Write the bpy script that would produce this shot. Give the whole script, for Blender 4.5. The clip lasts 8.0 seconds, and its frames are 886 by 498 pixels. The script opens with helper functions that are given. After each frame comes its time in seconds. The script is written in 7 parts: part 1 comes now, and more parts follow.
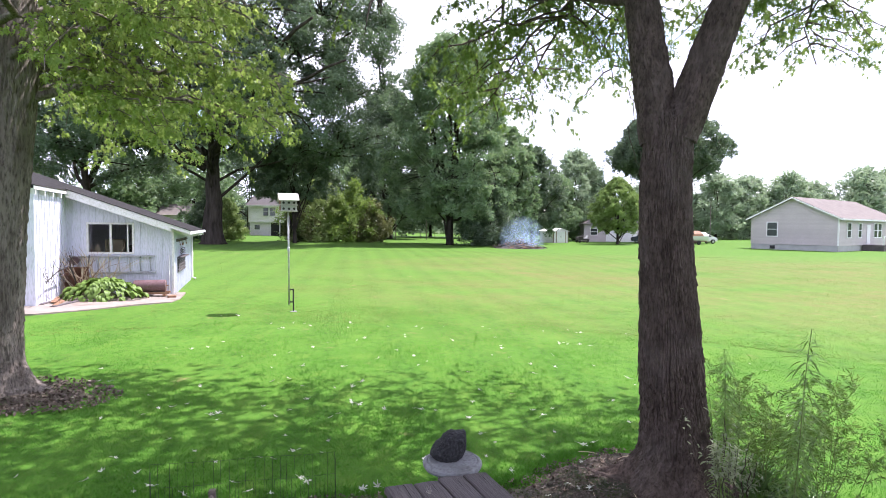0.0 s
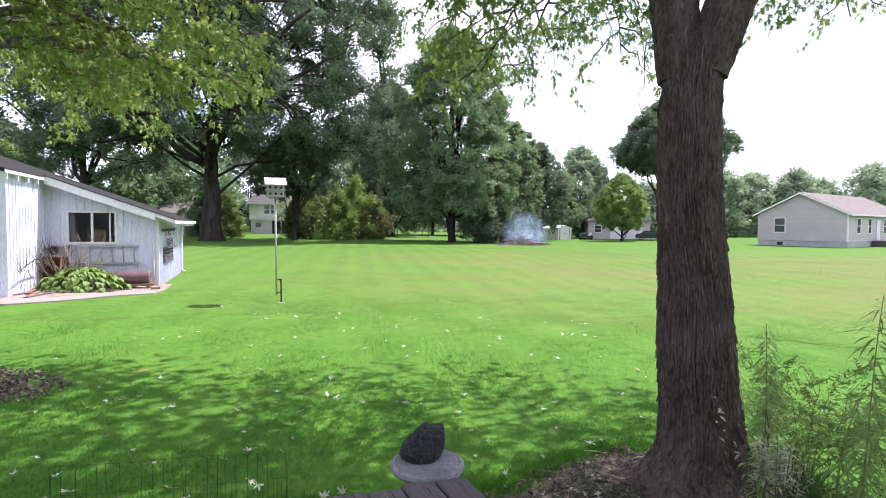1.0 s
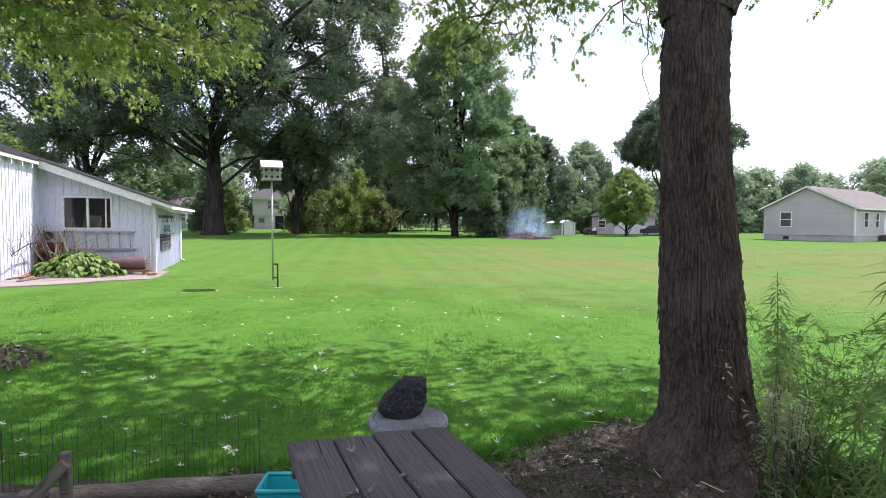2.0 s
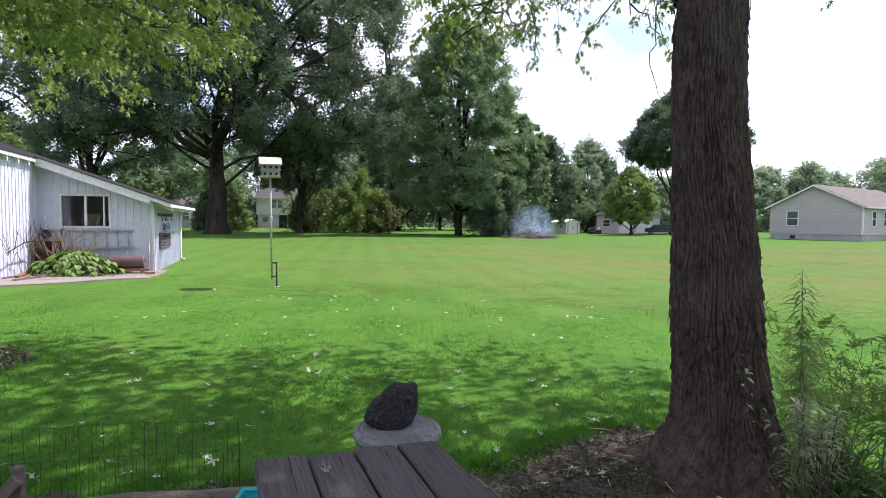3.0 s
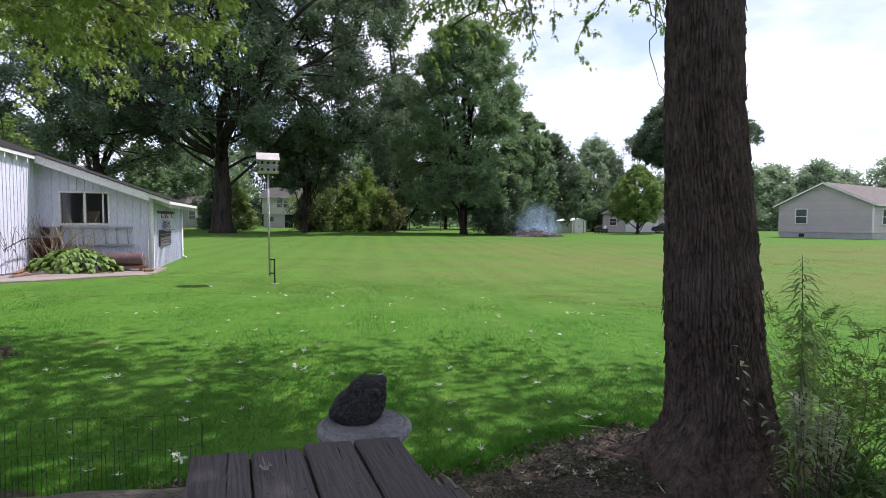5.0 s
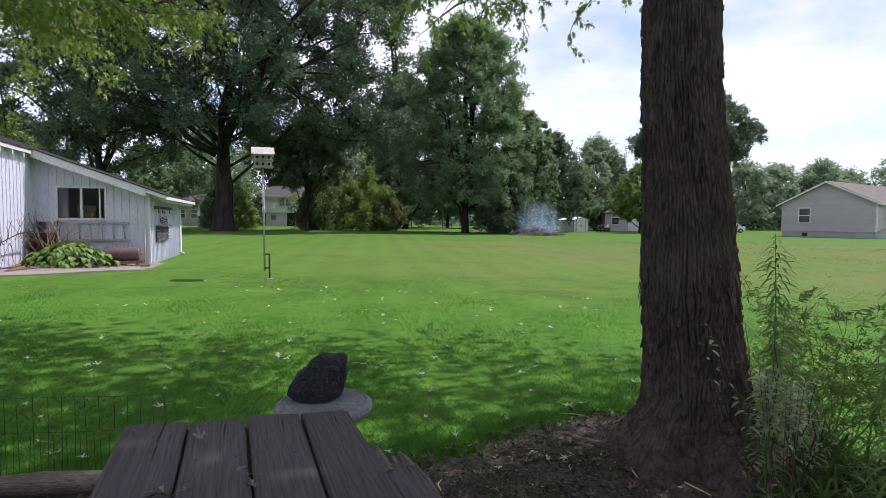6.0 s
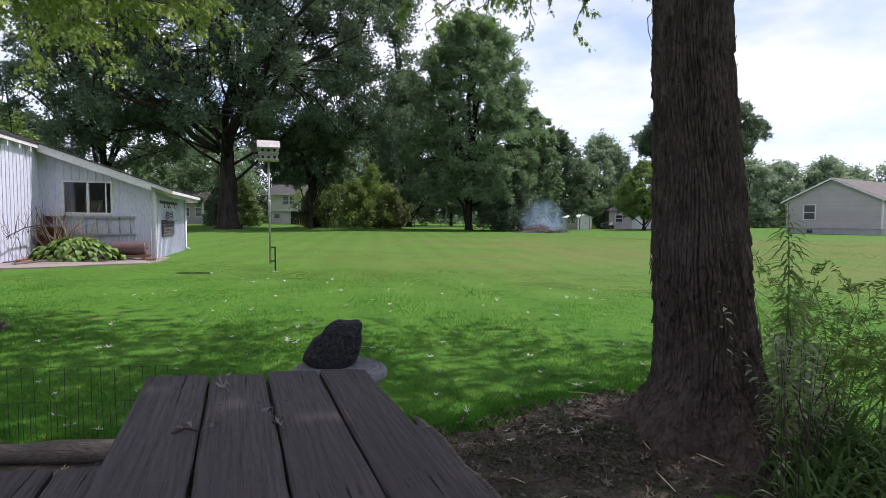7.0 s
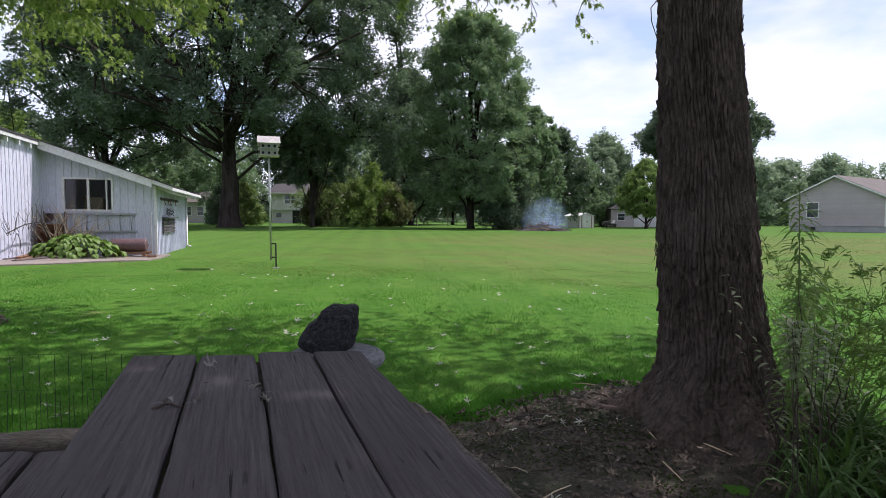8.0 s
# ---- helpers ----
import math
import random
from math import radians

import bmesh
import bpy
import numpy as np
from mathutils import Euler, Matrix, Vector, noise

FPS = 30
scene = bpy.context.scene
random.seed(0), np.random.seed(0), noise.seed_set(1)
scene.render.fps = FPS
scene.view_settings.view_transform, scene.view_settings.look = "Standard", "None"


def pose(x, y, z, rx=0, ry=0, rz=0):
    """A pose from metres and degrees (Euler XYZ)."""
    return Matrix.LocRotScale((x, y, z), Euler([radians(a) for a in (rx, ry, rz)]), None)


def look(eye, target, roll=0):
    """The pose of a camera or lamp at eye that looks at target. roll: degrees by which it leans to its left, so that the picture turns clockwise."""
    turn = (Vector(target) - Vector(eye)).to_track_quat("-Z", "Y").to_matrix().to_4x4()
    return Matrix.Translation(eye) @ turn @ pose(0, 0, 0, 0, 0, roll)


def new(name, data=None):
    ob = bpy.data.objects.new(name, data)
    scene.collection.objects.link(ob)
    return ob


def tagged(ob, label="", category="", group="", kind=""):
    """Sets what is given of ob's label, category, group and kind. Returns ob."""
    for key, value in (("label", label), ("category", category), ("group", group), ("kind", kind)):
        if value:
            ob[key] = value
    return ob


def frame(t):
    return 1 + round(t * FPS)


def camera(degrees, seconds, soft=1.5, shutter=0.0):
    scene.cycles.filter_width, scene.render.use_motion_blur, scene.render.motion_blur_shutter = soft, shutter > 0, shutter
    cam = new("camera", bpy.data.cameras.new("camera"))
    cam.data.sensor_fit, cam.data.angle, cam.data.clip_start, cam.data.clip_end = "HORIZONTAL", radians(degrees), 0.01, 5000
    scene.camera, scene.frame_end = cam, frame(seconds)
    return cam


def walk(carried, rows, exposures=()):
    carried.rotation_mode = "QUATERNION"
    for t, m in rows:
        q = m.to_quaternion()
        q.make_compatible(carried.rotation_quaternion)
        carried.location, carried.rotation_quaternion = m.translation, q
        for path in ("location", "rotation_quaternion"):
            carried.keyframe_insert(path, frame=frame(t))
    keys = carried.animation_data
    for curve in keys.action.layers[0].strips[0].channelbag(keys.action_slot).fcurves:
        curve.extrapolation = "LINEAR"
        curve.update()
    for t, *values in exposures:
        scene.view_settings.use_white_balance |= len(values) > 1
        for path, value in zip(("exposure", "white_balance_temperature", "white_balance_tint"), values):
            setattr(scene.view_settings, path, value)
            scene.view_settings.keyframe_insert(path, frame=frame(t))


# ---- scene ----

# ---------------------------------------------------------------- camera
cam = camera(78.2, 8.0, soft=0.85)
PATH = [
    (0, (0.188, 0.051, 2.275), (0.1167, 2.0475, 2.1894), 0.57),
    (0.5, (0.271, 0.506, 2.150), (0.1919, 2.5028, 2.0659), 0.57),
    (1, (0.348, 0.866, 1.933), (0.2639, 2.8628, 1.8457), 0.47),
    (1.5, (0.414, 1.012, 1.685), (0.3232, 3.0081, 1.5914), 0.47),
    (3, (0.505, 1.381, 1.560), (0.3913, 3.3752, 1.4602), 0.46),
    (3.5, (0.517, 1.511, 1.559), (0.3982, 3.5048, 1.4584), 0.46),
    (4, (0.543, 1.552, 1.536), (0.4187, 3.5451, 1.4344), 0.46),
    (4.5, (0.566, 1.552, 1.503), (0.4349, 3.5453, 1.4020), 0.35),
    (6, (0.852, 1.632, 1.361), (0.7027, 3.6242, 1.2579), 0.45),
    (6.5, (0.823, 1.627, 1.265), (0.6685, 3.6185, 1.1607), 0.35),
    (7, (0.804, 1.610, 1.216), (0.6433, 3.6003, 1.1085), 0.35),
    (7.5, (0.804, 1.624, 1.171), (0.6403, 3.6144, 1.0614), 0.34),
    (8, (0.810, 1.684, 1.133), (0.6423, 3.6735, 1.0226), 0.24),
]
EXPOSURES = [(t, stops, 6050, tint) for t, stops, tint in ((0, 1.18, 28), (1.0, 1.03, 27), (1.7, 0.85, 25), (3.0, 0.55, 23), (4.5, 0.34, 23), (6.0, 0.08, 23), (8.0, 0.05, 23))]
walk(cam, [(t, look(eye, target, roll)) for t, eye, target, roll in PATH], EXPOSURES)

# ---------------------------------------------------------------- light
TO_SUN = Vector((1.39, 0.97, 2.9)).normalized()
sun = new("sun", bpy.data.lights.new("sun", "SUN"))
sun.data.energy, sun.data.angle, sun.data.color = 5.0, radians(0.55), (1.0, 0.95, 0.86)
sun.matrix_world = look(TO_SUN * 60, (0, 0, 0))

world = bpy.data.worlds.new("sky")
scene.world = world
world.use_nodes = True
wn, wl = world.node_tree.nodes, world.node_tree.links
wn.clear()
w_out, w_bg = wn.new("ShaderNodeOutputWorld"), wn.new("ShaderNodeBackground")
w_sky = wn.new("ShaderNodeTexSky")
w_sky.sky_type, w_sky.sun_disc = "NISHITA", False
w_sky.sun_elevation, w_sky.sun_rotation = math.asin(TO_SUN.z), math.atan2(TO_SUN.x, TO_SUN.y)
w_sky.air_density, w_sky.dust_density, w_sky.ozone_density = 1.0, 2.5, 1.0
w_co, w_map = wn.new("ShaderNodeTexCoord"), wn.new("ShaderNodeMapping")
w_map.inputs["Scale"].default_value = (1.6, 1.6, 4.0)
w_noise, w_ramp, w_mix = wn.new("ShaderNodeTexNoise"), wn.new("ShaderNodeValToRGB"), wn.new("ShaderNodeMix")
w_noise.inputs["Scale"].default_value, w_noise.inputs["Detail"].default_value = 2.2, 6.0
w_ramp.color_ramp.elements[0].position, w_ramp.color_ramp.elements[1].position = 0.35, 0.58
w_mix.data_type = "RGBA"
w_mix.inputs["B"].default_value = (10.2, 13.3, 17.4, 1)
w_white = wn.new("ShaderNodeMix")
w_white.data_type = "RGBA"
w_white.inputs["B"].default_value = (16.2, 16.4, 16.8, 1)
w_sep, w_haze, w_cloud = wn.new("ShaderNodeSeparateXYZ"), wn.new("ShaderNodeMapRange"), wn.new("ShaderNodeMath")
w_haze.inputs["From Min"].default_value, w_haze.inputs["From Max"].default_value = 0.72, 0.10
w_cloud.operation, w_cloud.inputs[1].default_value = "MULTIPLY", 0.85
wl.new(w_co.outputs["Generated"], w_sep.inputs["Vector"])
wl.new(w_sep.outputs["Z"], w_haze.inputs["Value"])
wl.new(w_ramp.outputs["Color"], w_cloud.inputs[0])
wl.new(w_co.outputs["Generated"], w_map.inputs["Vector"])
wl.new(w_map.outputs["Vector"], w_noise.inputs["Vector"])
wl.new(w_noise.outputs["Fac"], w_ramp.inputs["Fac"])
wl.new(w_haze.outputs["Result"], w_mix.inputs["Factor"])
wl.new(w_sky.outputs["Color"], w_mix.inputs["A"])
wl.new(w_mix.outputs["Result"], w_white.inputs["A"])
wl.new(w_cloud.outputs["Value"], w_white.inputs["Factor"])
wl.new(w_white.outputs["Result"], w_bg.inputs["Color"])
w_bg.inputs["Strength"].default_value = 0.068
wl.new(w_bg.outputs["Background"], w_out.inputs["Surface"])

# ---------------------------------------------------------------- materials
def mix_color(nt, fac, a, b):
    m = nt.nodes.new("ShaderNodeMix")
    m.data_type = "RGBA"
    for key, v in (("Factor", fac), ("A", a), ("B", b)):
        if hasattr(v, "is_output"):
            nt.links.new(v, m.inputs[key])
        else:
            m.inputs[key].default_value = (*v, 1) if key != "Factor" else v
    return m.outputs["Result"]


def noise_fac(nt, scale, detail=4.0, lo=0.35, hi=0.65, stretch=(1, 1, 1), rough=0.55, coords="Object"):
    co, mp = nt.nodes.new("ShaderNodeTexCoord"), nt.nodes.new("ShaderNodeMapping")
    no, mr = nt.nodes.new("ShaderNodeTexNoise"), nt.nodes.new("ShaderNodeMapRange")
    mp.inputs["Scale"].default_value = stretch
    no.inputs["Scale"].default_value, no.inputs["Detail"].default_value = scale, detail
    no.inputs["Roughness"].default_value = rough
    mr.inputs["From Min"].default_value, mr.inputs["From Max"].default_value = lo, hi
    nt.links.new(co.outputs[coords], mp.inputs["Vector"])
    nt.links.new(mp.outputs["Vector"], no.inputs["Vector"])
    nt.links.new(no.outputs["Fac"], mr.inputs["Value"])
    return mr.outputs["Result"]


def surface(name, c1, c2, scale=3.0, stretch=(1, 1, 1), rough=0.8, metal=0.0, fine=None, fine_scale=40.0,
            bump=0.3, bump_scale=60.0, bump_dist=0.004, stain=None, stain_scale=1.0, stain_lo=0.55, stain_hi=0.7, vary=0.0, spec=0.4):
    """A painted or natural surface: two colours in broad mottling, a fine grain, stains, relief and a change from piece to piece."""
    m = bpy.data.materials.new(name)
    m.use_nodes = True
    nt = m.node_tree
    bsdf = nt.nodes["Principled BSDF"]
    col = mix_color(nt, noise_fac(nt, scale, 5, 0.3, 0.7, stretch), c1, c2)
    if fine:
        col = mix_color(nt, noise_fac(nt, fine_scale, 3, 0.45, 0.75, stretch), col, fine)
    if stain:
        col = mix_color(nt, noise_fac(nt, stain_scale, 6, stain_lo, stain_hi), col, stain)
    if vary:
        info, hsv, mr = nt.nodes.new("ShaderNodeObjectInfo"), nt.nodes.new("ShaderNodeHueSaturation"), nt.nodes.new("ShaderNodeMapRange")
        mr.inputs["To Min"].default_value, mr.inputs["To Max"].default_value = 1 - vary, 1 + vary
        nt.links.new(info.outputs["Random"], mr.inputs["Value"])
        nt.links.new(mr.outputs["Result"], hsv.inputs["Value"])
        nt.links.new(col, hsv.inputs["Color"])
        col = hsv.outputs["Color"]
    nt.links.new(col, bsdf.inputs["Base Color"])
    bsdf.inputs["Roughness"].default_value, bsdf.inputs["Metallic"].default_value = rough, metal
    bsdf.inputs["Specular IOR Level"].default_value = spec
    if bump:
        bp = nt.nodes.new("ShaderNodeBump")
        bp.inputs["Strength"].default_value, bp.inputs["Distance"].default_value = bump, bump_dist
        nt.links.new(noise_fac(nt, bump_scale, 5, 0.2, 0.8, stretch), bp.inputs["Height"])
        nt.links.new(bp.outputs["Normal"], bsdf.inputs["Normal"])
    return m


def foliage(name, dark, light, yellow, through_col, share=0.35, yellow_at=0.86, spec=0.35):
    """Leaves: colour changes from leaf to leaf, and some light comes through them."""
    m = bpy.data.materials.new(name)
    m.use_nodes = True
    nt = m.node_tree
    bsdf, out = nt.nodes["Principled BSDF"], nt.nodes["Material Output"]
    geo, ramp = nt.nodes.new("ShaderNodeNewGeometry"), nt.nodes.new("ShaderNodeValToRGB")
    ramp.color_ramp.elements[0].color, ramp.color_ramp.elements[1].color = (*dark, 1), (*yellow, 1)
    e = ramp.color_ramp.elements.new(yellow_at)
    e.color = (*light, 1)
    nt.links.new(geo.outputs["Random Per Island"], ramp.inputs["Fac"])
    col = mix_color(nt, noise_fac(nt, 0.5, 3, 0.4, 0.75), ramp.outputs["Color"], light)
    nt.links.new(col, bsdf.inputs["Base Color"])
    bsdf.inputs["Roughness"].default_value, bsdf.inputs["Specular IOR Level"].default_value = 0.5, spec
    tr, mx = nt.nodes.new("ShaderNodeBsdfTranslucent"), nt.nodes.new("ShaderNodeMixShader")
    nt.links.new(mix_color(nt, 0.5, col, through_col), tr.inputs["Color"])
    mx.inputs["Fac"].default_value = share
    nt.links.new(bsdf.outputs["BSDF"], mx.inputs[1])
    nt.links.new(tr.outputs["BSDF"], mx.inputs[2])
    nt.links.new(mx.outputs["Shader"], out.inputs["Surface"])
    return m


def lawn_material():
    m = bpy.data.materials.new("lawn")
    m.use_nodes = True
    nt = m.node_tree
    bsdf = nt.nodes["Principled BSDF"]
    col = mix_color(nt, noise_fac(nt, 0.35, 5, 0.35, 0.65), (0.052, 0.146, 0.018), (0.077, 0.178, 0.024))
    col = mix_color(nt, noise_fac(nt, 60, 3, 0.4, 0.75, (1, 0.6, 1)), col, (0.078, 0.187, 0.022))
    col = mix_color(nt, noise_fac(nt, 7, 6, 0.47, 0.68, (1, 0.6, 1), 0.7), col, (0.030, 0.088, 0.012))
    col = mix_color(nt, noise_fac(nt, 0.8, 5, 0.50, 0.80, (1, 0.7, 1), 0.6), col, (0.046, 0.112, 0.016))
    col = mix_color(nt, noise_fac(nt, 2.6, 6, 0.50, 0.74, (1, 0.7, 1), 0.7), col, (0.105, 0.188, 0.029))
    # the grass is lush near the table and duller farther out
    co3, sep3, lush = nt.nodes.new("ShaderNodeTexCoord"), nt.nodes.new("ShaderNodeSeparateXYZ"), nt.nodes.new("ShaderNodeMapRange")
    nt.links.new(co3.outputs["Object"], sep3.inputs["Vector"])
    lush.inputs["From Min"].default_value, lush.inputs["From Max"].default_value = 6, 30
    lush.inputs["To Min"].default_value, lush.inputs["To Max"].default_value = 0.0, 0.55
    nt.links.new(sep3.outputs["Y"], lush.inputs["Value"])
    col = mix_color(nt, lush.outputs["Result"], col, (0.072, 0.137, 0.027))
    # faint mowing stripes
    co2, sep2 = nt.nodes.new("ShaderNodeTexCoord"), nt.nodes.new("ShaderNodeSeparateXYZ")
    nt.links.new(co2.outputs["Object"], sep2.inputs["Vector"])
    turn = [nt.nodes.new("ShaderNodeMath") for _ in range(5)]
    for n, (op, v) in zip(turn, (("MULTIPLY", 4.4), ("MULTIPLY", 0.9), ("ADD", None), ("SINE", None), ("MULTIPLY_ADD", 0.15))):
        n.operation = op
        if v is not None:
            n.inputs[1].default_value = v
    turn[4].inputs[2].default_value = 0.15
    nt.links.new(sep2.outputs["X"], turn[0].inputs[0])
    nt.links.new(sep2.outputs["Y"], turn[1].inputs[0])
    nt.links.new(turn[0].outputs["Value"], turn[2].inputs[0])
    nt.links.new(turn[1].outputs["Value"], turn[2].inputs[1])
    nt.links.new(turn[2].outputs["Value"], turn[3].inputs[0])
    nt.links.new(turn[3].outputs["Value"], turn[4].inputs[0])
    col = mix_color(nt, turn[4].outputs["Value"], col, (0.096, 0.210, 0.028))
    # dry, brownish stretch in the middle of the field
    co, sep = nt.nodes.new("ShaderNodeTexCoord"), nt.nodes.new("ShaderNodeSeparateXYZ")
    nt.links.new(co.outputs["Object"], sep.inputs["Vector"])
    up, dn, mul, mul2 = (nt.nodes.new(k) for k in ("ShaderNodeMapRange", "ShaderNodeMapRange", "ShaderNodeMath", "ShaderNodeMath"))
    up.inputs["From Min"].default_value, up.inputs["From Max"].default_value = 10, 20
    dn.inputs["From Min"].default_value, dn.inputs["From Max"].default_value = 50, 34
    mul.operation = mul2.operation = "MULTIPLY"
    nt.links.new(sep.outputs["Y"], up.inputs["Value"])
    nt.links.new(sep.outputs["Y"], dn.inputs["Value"])
    nt.links.new(up.outputs["Result"], mul.inputs[0])
    nt.links.new(dn.outputs["Result"], mul.inputs[1])
    nt.links.new(mul.outputs["Value"], mul2.inputs[0])
    mul3 = nt.nodes.new("ShaderNodeMath")
    mul3.operation = "MULTIPLY"
    nt.links.new(noise_fac(nt, 0.20, 6, 0.34, 0.60, (0.6, 1, 1), 0.65), mul2.inputs[1])
    rt, mul4 = nt.nodes.new("ShaderNodeMapRange"), nt.nodes.new("ShaderNodeMath")
    rt.inputs["From Min"].default_value, rt.inputs["From Max"].default_value = -9, 3
    rt.inputs["To Min"].default_value = 0.15
    mul4.operation = "MULTIPLY"
    nt.links.new(sep.outputs["X"], rt.inputs["Value"])
    nt.links.new(mul2.outputs["Value"], mul4.inputs[0])
    nt.links.new(rt.outputs["Result"], mul4.inputs[1])
    nt.links.new(mul4.outputs["Value"], mul3.inputs[0])
    nt.links.new(noise_fac(nt, 1.8, 8, 0.30, 0.54, (0.7, 1, 1), 0.8), mul3.inputs[1])
    fade = nt.nodes.new("ShaderNodeMath")
    fade.operation, fade.inputs[1].default_value = "MULTIPLY", 0.8
    nt.links.new(mul3.outputs["Value"], fade.inputs[0])
    col = mix_color(nt, fade.outputs["Value"], col, (0.145, 0.132, 0.050))
    # worn patches
    col = mix_color(nt, noise_fac(nt, 1.1, 6, 0.66, 0.78), col, (0.209, 0.176, 0.083))
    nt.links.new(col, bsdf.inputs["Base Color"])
    bsdf.inputs["Roughness"].default_value, bsdf.inputs["Specular IOR Level"].default_value = 0.9, 0.08
    bp = nt.nodes.new("ShaderNodeBump")
    bp.inputs["Strength"].default_value, bp.inputs["Distance"].default_value = 0.35, 0.02
    nt.links.new(noise_fac(nt, 38, 4, 0.2, 0.8), bp.inputs["Height"])
    nt.links.new(bp.outputs["Normal"], bsdf.inputs["Normal"])
    return m


def plank_material():
    """Weathered grey timber: broad mottling, grain along the board, thin dark weather checks, a few knots and pale scuffs."""
    m = bpy.data.materials.new("weathered_wood")
    m.use_nodes = True
    nt = m.node_tree
    bsdf = nt.nodes["Principled BSDF"]
    col = mix_color(nt, noise_fac(nt, 2.2, 5, 0.3, 0.7, (2.5, 0.7, 2.5)), (0.088, 0.075, 0.079), (0.146, 0.129, 0.134))
    grain = noise_fac(nt, 30, 4, 0.42, 0.70, (4.5, 0.16, 4.5), 0.65)
    col = mix_color(nt, grain, col, (0.066, 0.056, 0.058))
    checks = noise_fac(nt, 13, 5, 0.675, 0.70, (5.0, 0.22, 5.0), 0.5)
    col = mix_color(nt, checks, col, (0.018, 0.015, 0.015))
    knots = noise_fac(nt, 7, 2, 0.70, 0.74, (1.6, 0.6, 1.6))
    col = mix_color(nt, knots, col, (0.032, 0.026, 0.025))
    col = mix_color(nt, noise_fac(nt, 24, 6, 0.64, 0.74, (1.5, 0.8, 1.5), 0.7), col, (0.17, 0.155, 0.155))
    info, hsv, mr = nt.nodes.new("ShaderNodeObjectInfo"), nt.nodes.new("ShaderNodeHueSaturation"), nt.nodes.new("ShaderNodeMapRange")
    mr.inputs["To Min"].default_value, mr.inputs["To Max"].default_value = 0.88, 1.12
    nt.links.new(info.outputs["Random"], mr.inputs["Value"])
    nt.links.new(mr.outputs["Result"], hsv.inputs["Value"])
    nt.links.new(col, hsv.inputs["Color"])
    nt.links.new(hsv.outputs["Color"], bsdf.inputs["Base Color"])
    bsdf.inputs["Roughness"].default_value, bsdf.inputs["Specular IOR Level"].default_value = 0.82, 0.25
    relief, bp = nt.nodes.new("ShaderNodeMath"), nt.nodes.new("ShaderNodeBump")
    relief.operation = "ADD"
    nt.links.new(grain, relief.inputs[0])
    nt.links.new(checks, relief.inputs[1])
    bp.invert = True
    bp.inputs["Strength"].default_value, bp.inputs["Distance"].default_value = 0.8, 0.004
    nt.links.new(relief.outputs["Value"], bp.inputs["Height"])
    nt.links.new(bp.outputs["Normal"], bsdf.inputs["Normal"])
    return m


def glass_material():
    m = bpy.data.materials.new("window_glass")
    m.use_nodes = True
    b = m.node_tree.nodes["Principled BSDF"]
    b.inputs["Base Color"].default_value = (0.85, 0.9, 0.9, 1)
    b.inputs["Roughness"].default_value, b.inputs["Transmission Weight"].default_value = 0.02, 1.0
    b.inputs["IOR"].default_value = 1.45
    return m


def smoke_material():
    m = bpy.data.materials.new("smoke")
    m.use_nodes = True
    nt = m.node_tree
    nt.nodes.clear()
    out, mx, half = nt.nodes.new("ShaderNodeOutputMaterial"), nt.nodes.new("ShaderNodeMixShader"), nt.nodes.new("ShaderNodeMixShader")
    clear, back, front = nt.nodes.new("ShaderNodeBsdfTransparent"), nt.nodes.new("ShaderNodeBsdfTranslucent"), nt.nodes.new("ShaderNodeBsdfDiffuse")
    for n in (back, front):
        n.inputs["Color"].default_value = (0.50, 0.64, 0.86, 1)
    co, mp, ball = nt.nodes.new("ShaderNodeTexCoord"), nt.nodes.new("ShaderNodeMapping"), nt.nodes.new("ShaderNodeTexGradient")
    ball.gradient_type = "SPHERICAL"
    mp.inputs["Location"].default_value, mp.inputs["Scale"].default_value = (-0.1, 0, -0.42), (0.40, 0.3, 0.40)
    nt.links.new(co.outputs["Object"], mp.inputs["Vector"])
    nt.links.new(mp.outputs["Vector"], ball.inputs["Vector"])
    mul, mul2 = nt.nodes.new("ShaderNodeMath"), nt.nodes.new("ShaderNodeMath")
    mul.operation = mul2.operation = "MULTIPLY"
    nt.links.new(ball.outputs["Fac"], mul.inputs[0])
    nt.links.new(noise_fac(nt, 1.1, 6, 0.34, 0.72, (1, 1, 0.75), 0.65), mul.inputs[1])
    nt.links.new(mul.outputs["Value"], mul2.inputs[0])
    mul2.inputs[1].default_value = 0.62
    nt.links.new(back.outputs["BSDF"], half.inputs[1])
    nt.links.new(front.outputs["BSDF"], half.inputs[2])
    nt.links.new(mul2.outputs["Value"], mx.inputs["Fac"])
    nt.links.new(clear.outputs["BSDF"], mx.inputs[1])
    nt.links.new(half.outputs["Shader"], mx.inputs[2])
    nt.links.new(mx.outputs["Shader"], out.inputs["Surface"])
    return m


LAWN = lawn_material()
BLADE = foliage("grass_blades", (0.038, 0.152, 0.014), (0.074, 0.193, 0.025), (0.13, 0.21, 0.044), (0.11, 0.40, 0.028), 0.38, 0.9, 0.06)
BLADE_DRY = foliage("dry_grass_blades", (0.060, 0.150, 0.018), (0.115, 0.165, 0.034), (0.24, 0.18, 0.085), (0.14, 0.24, 0.03), 0.25, 0.7, 0.1)
SOIL = surface("soil", (0.042, 0.033, 0.027), (0.094, 0.073, 0.060), 4, rough=0.95, fine=(0.135, 0.108, 0.088), fine_scale=45, bump=0.9, bump_scale=35, bump_dist=0.02,
               stain=(0.028, 0.038, 0.015), stain_scale=2.5, stain_lo=0.42, stain_hi=0.64)
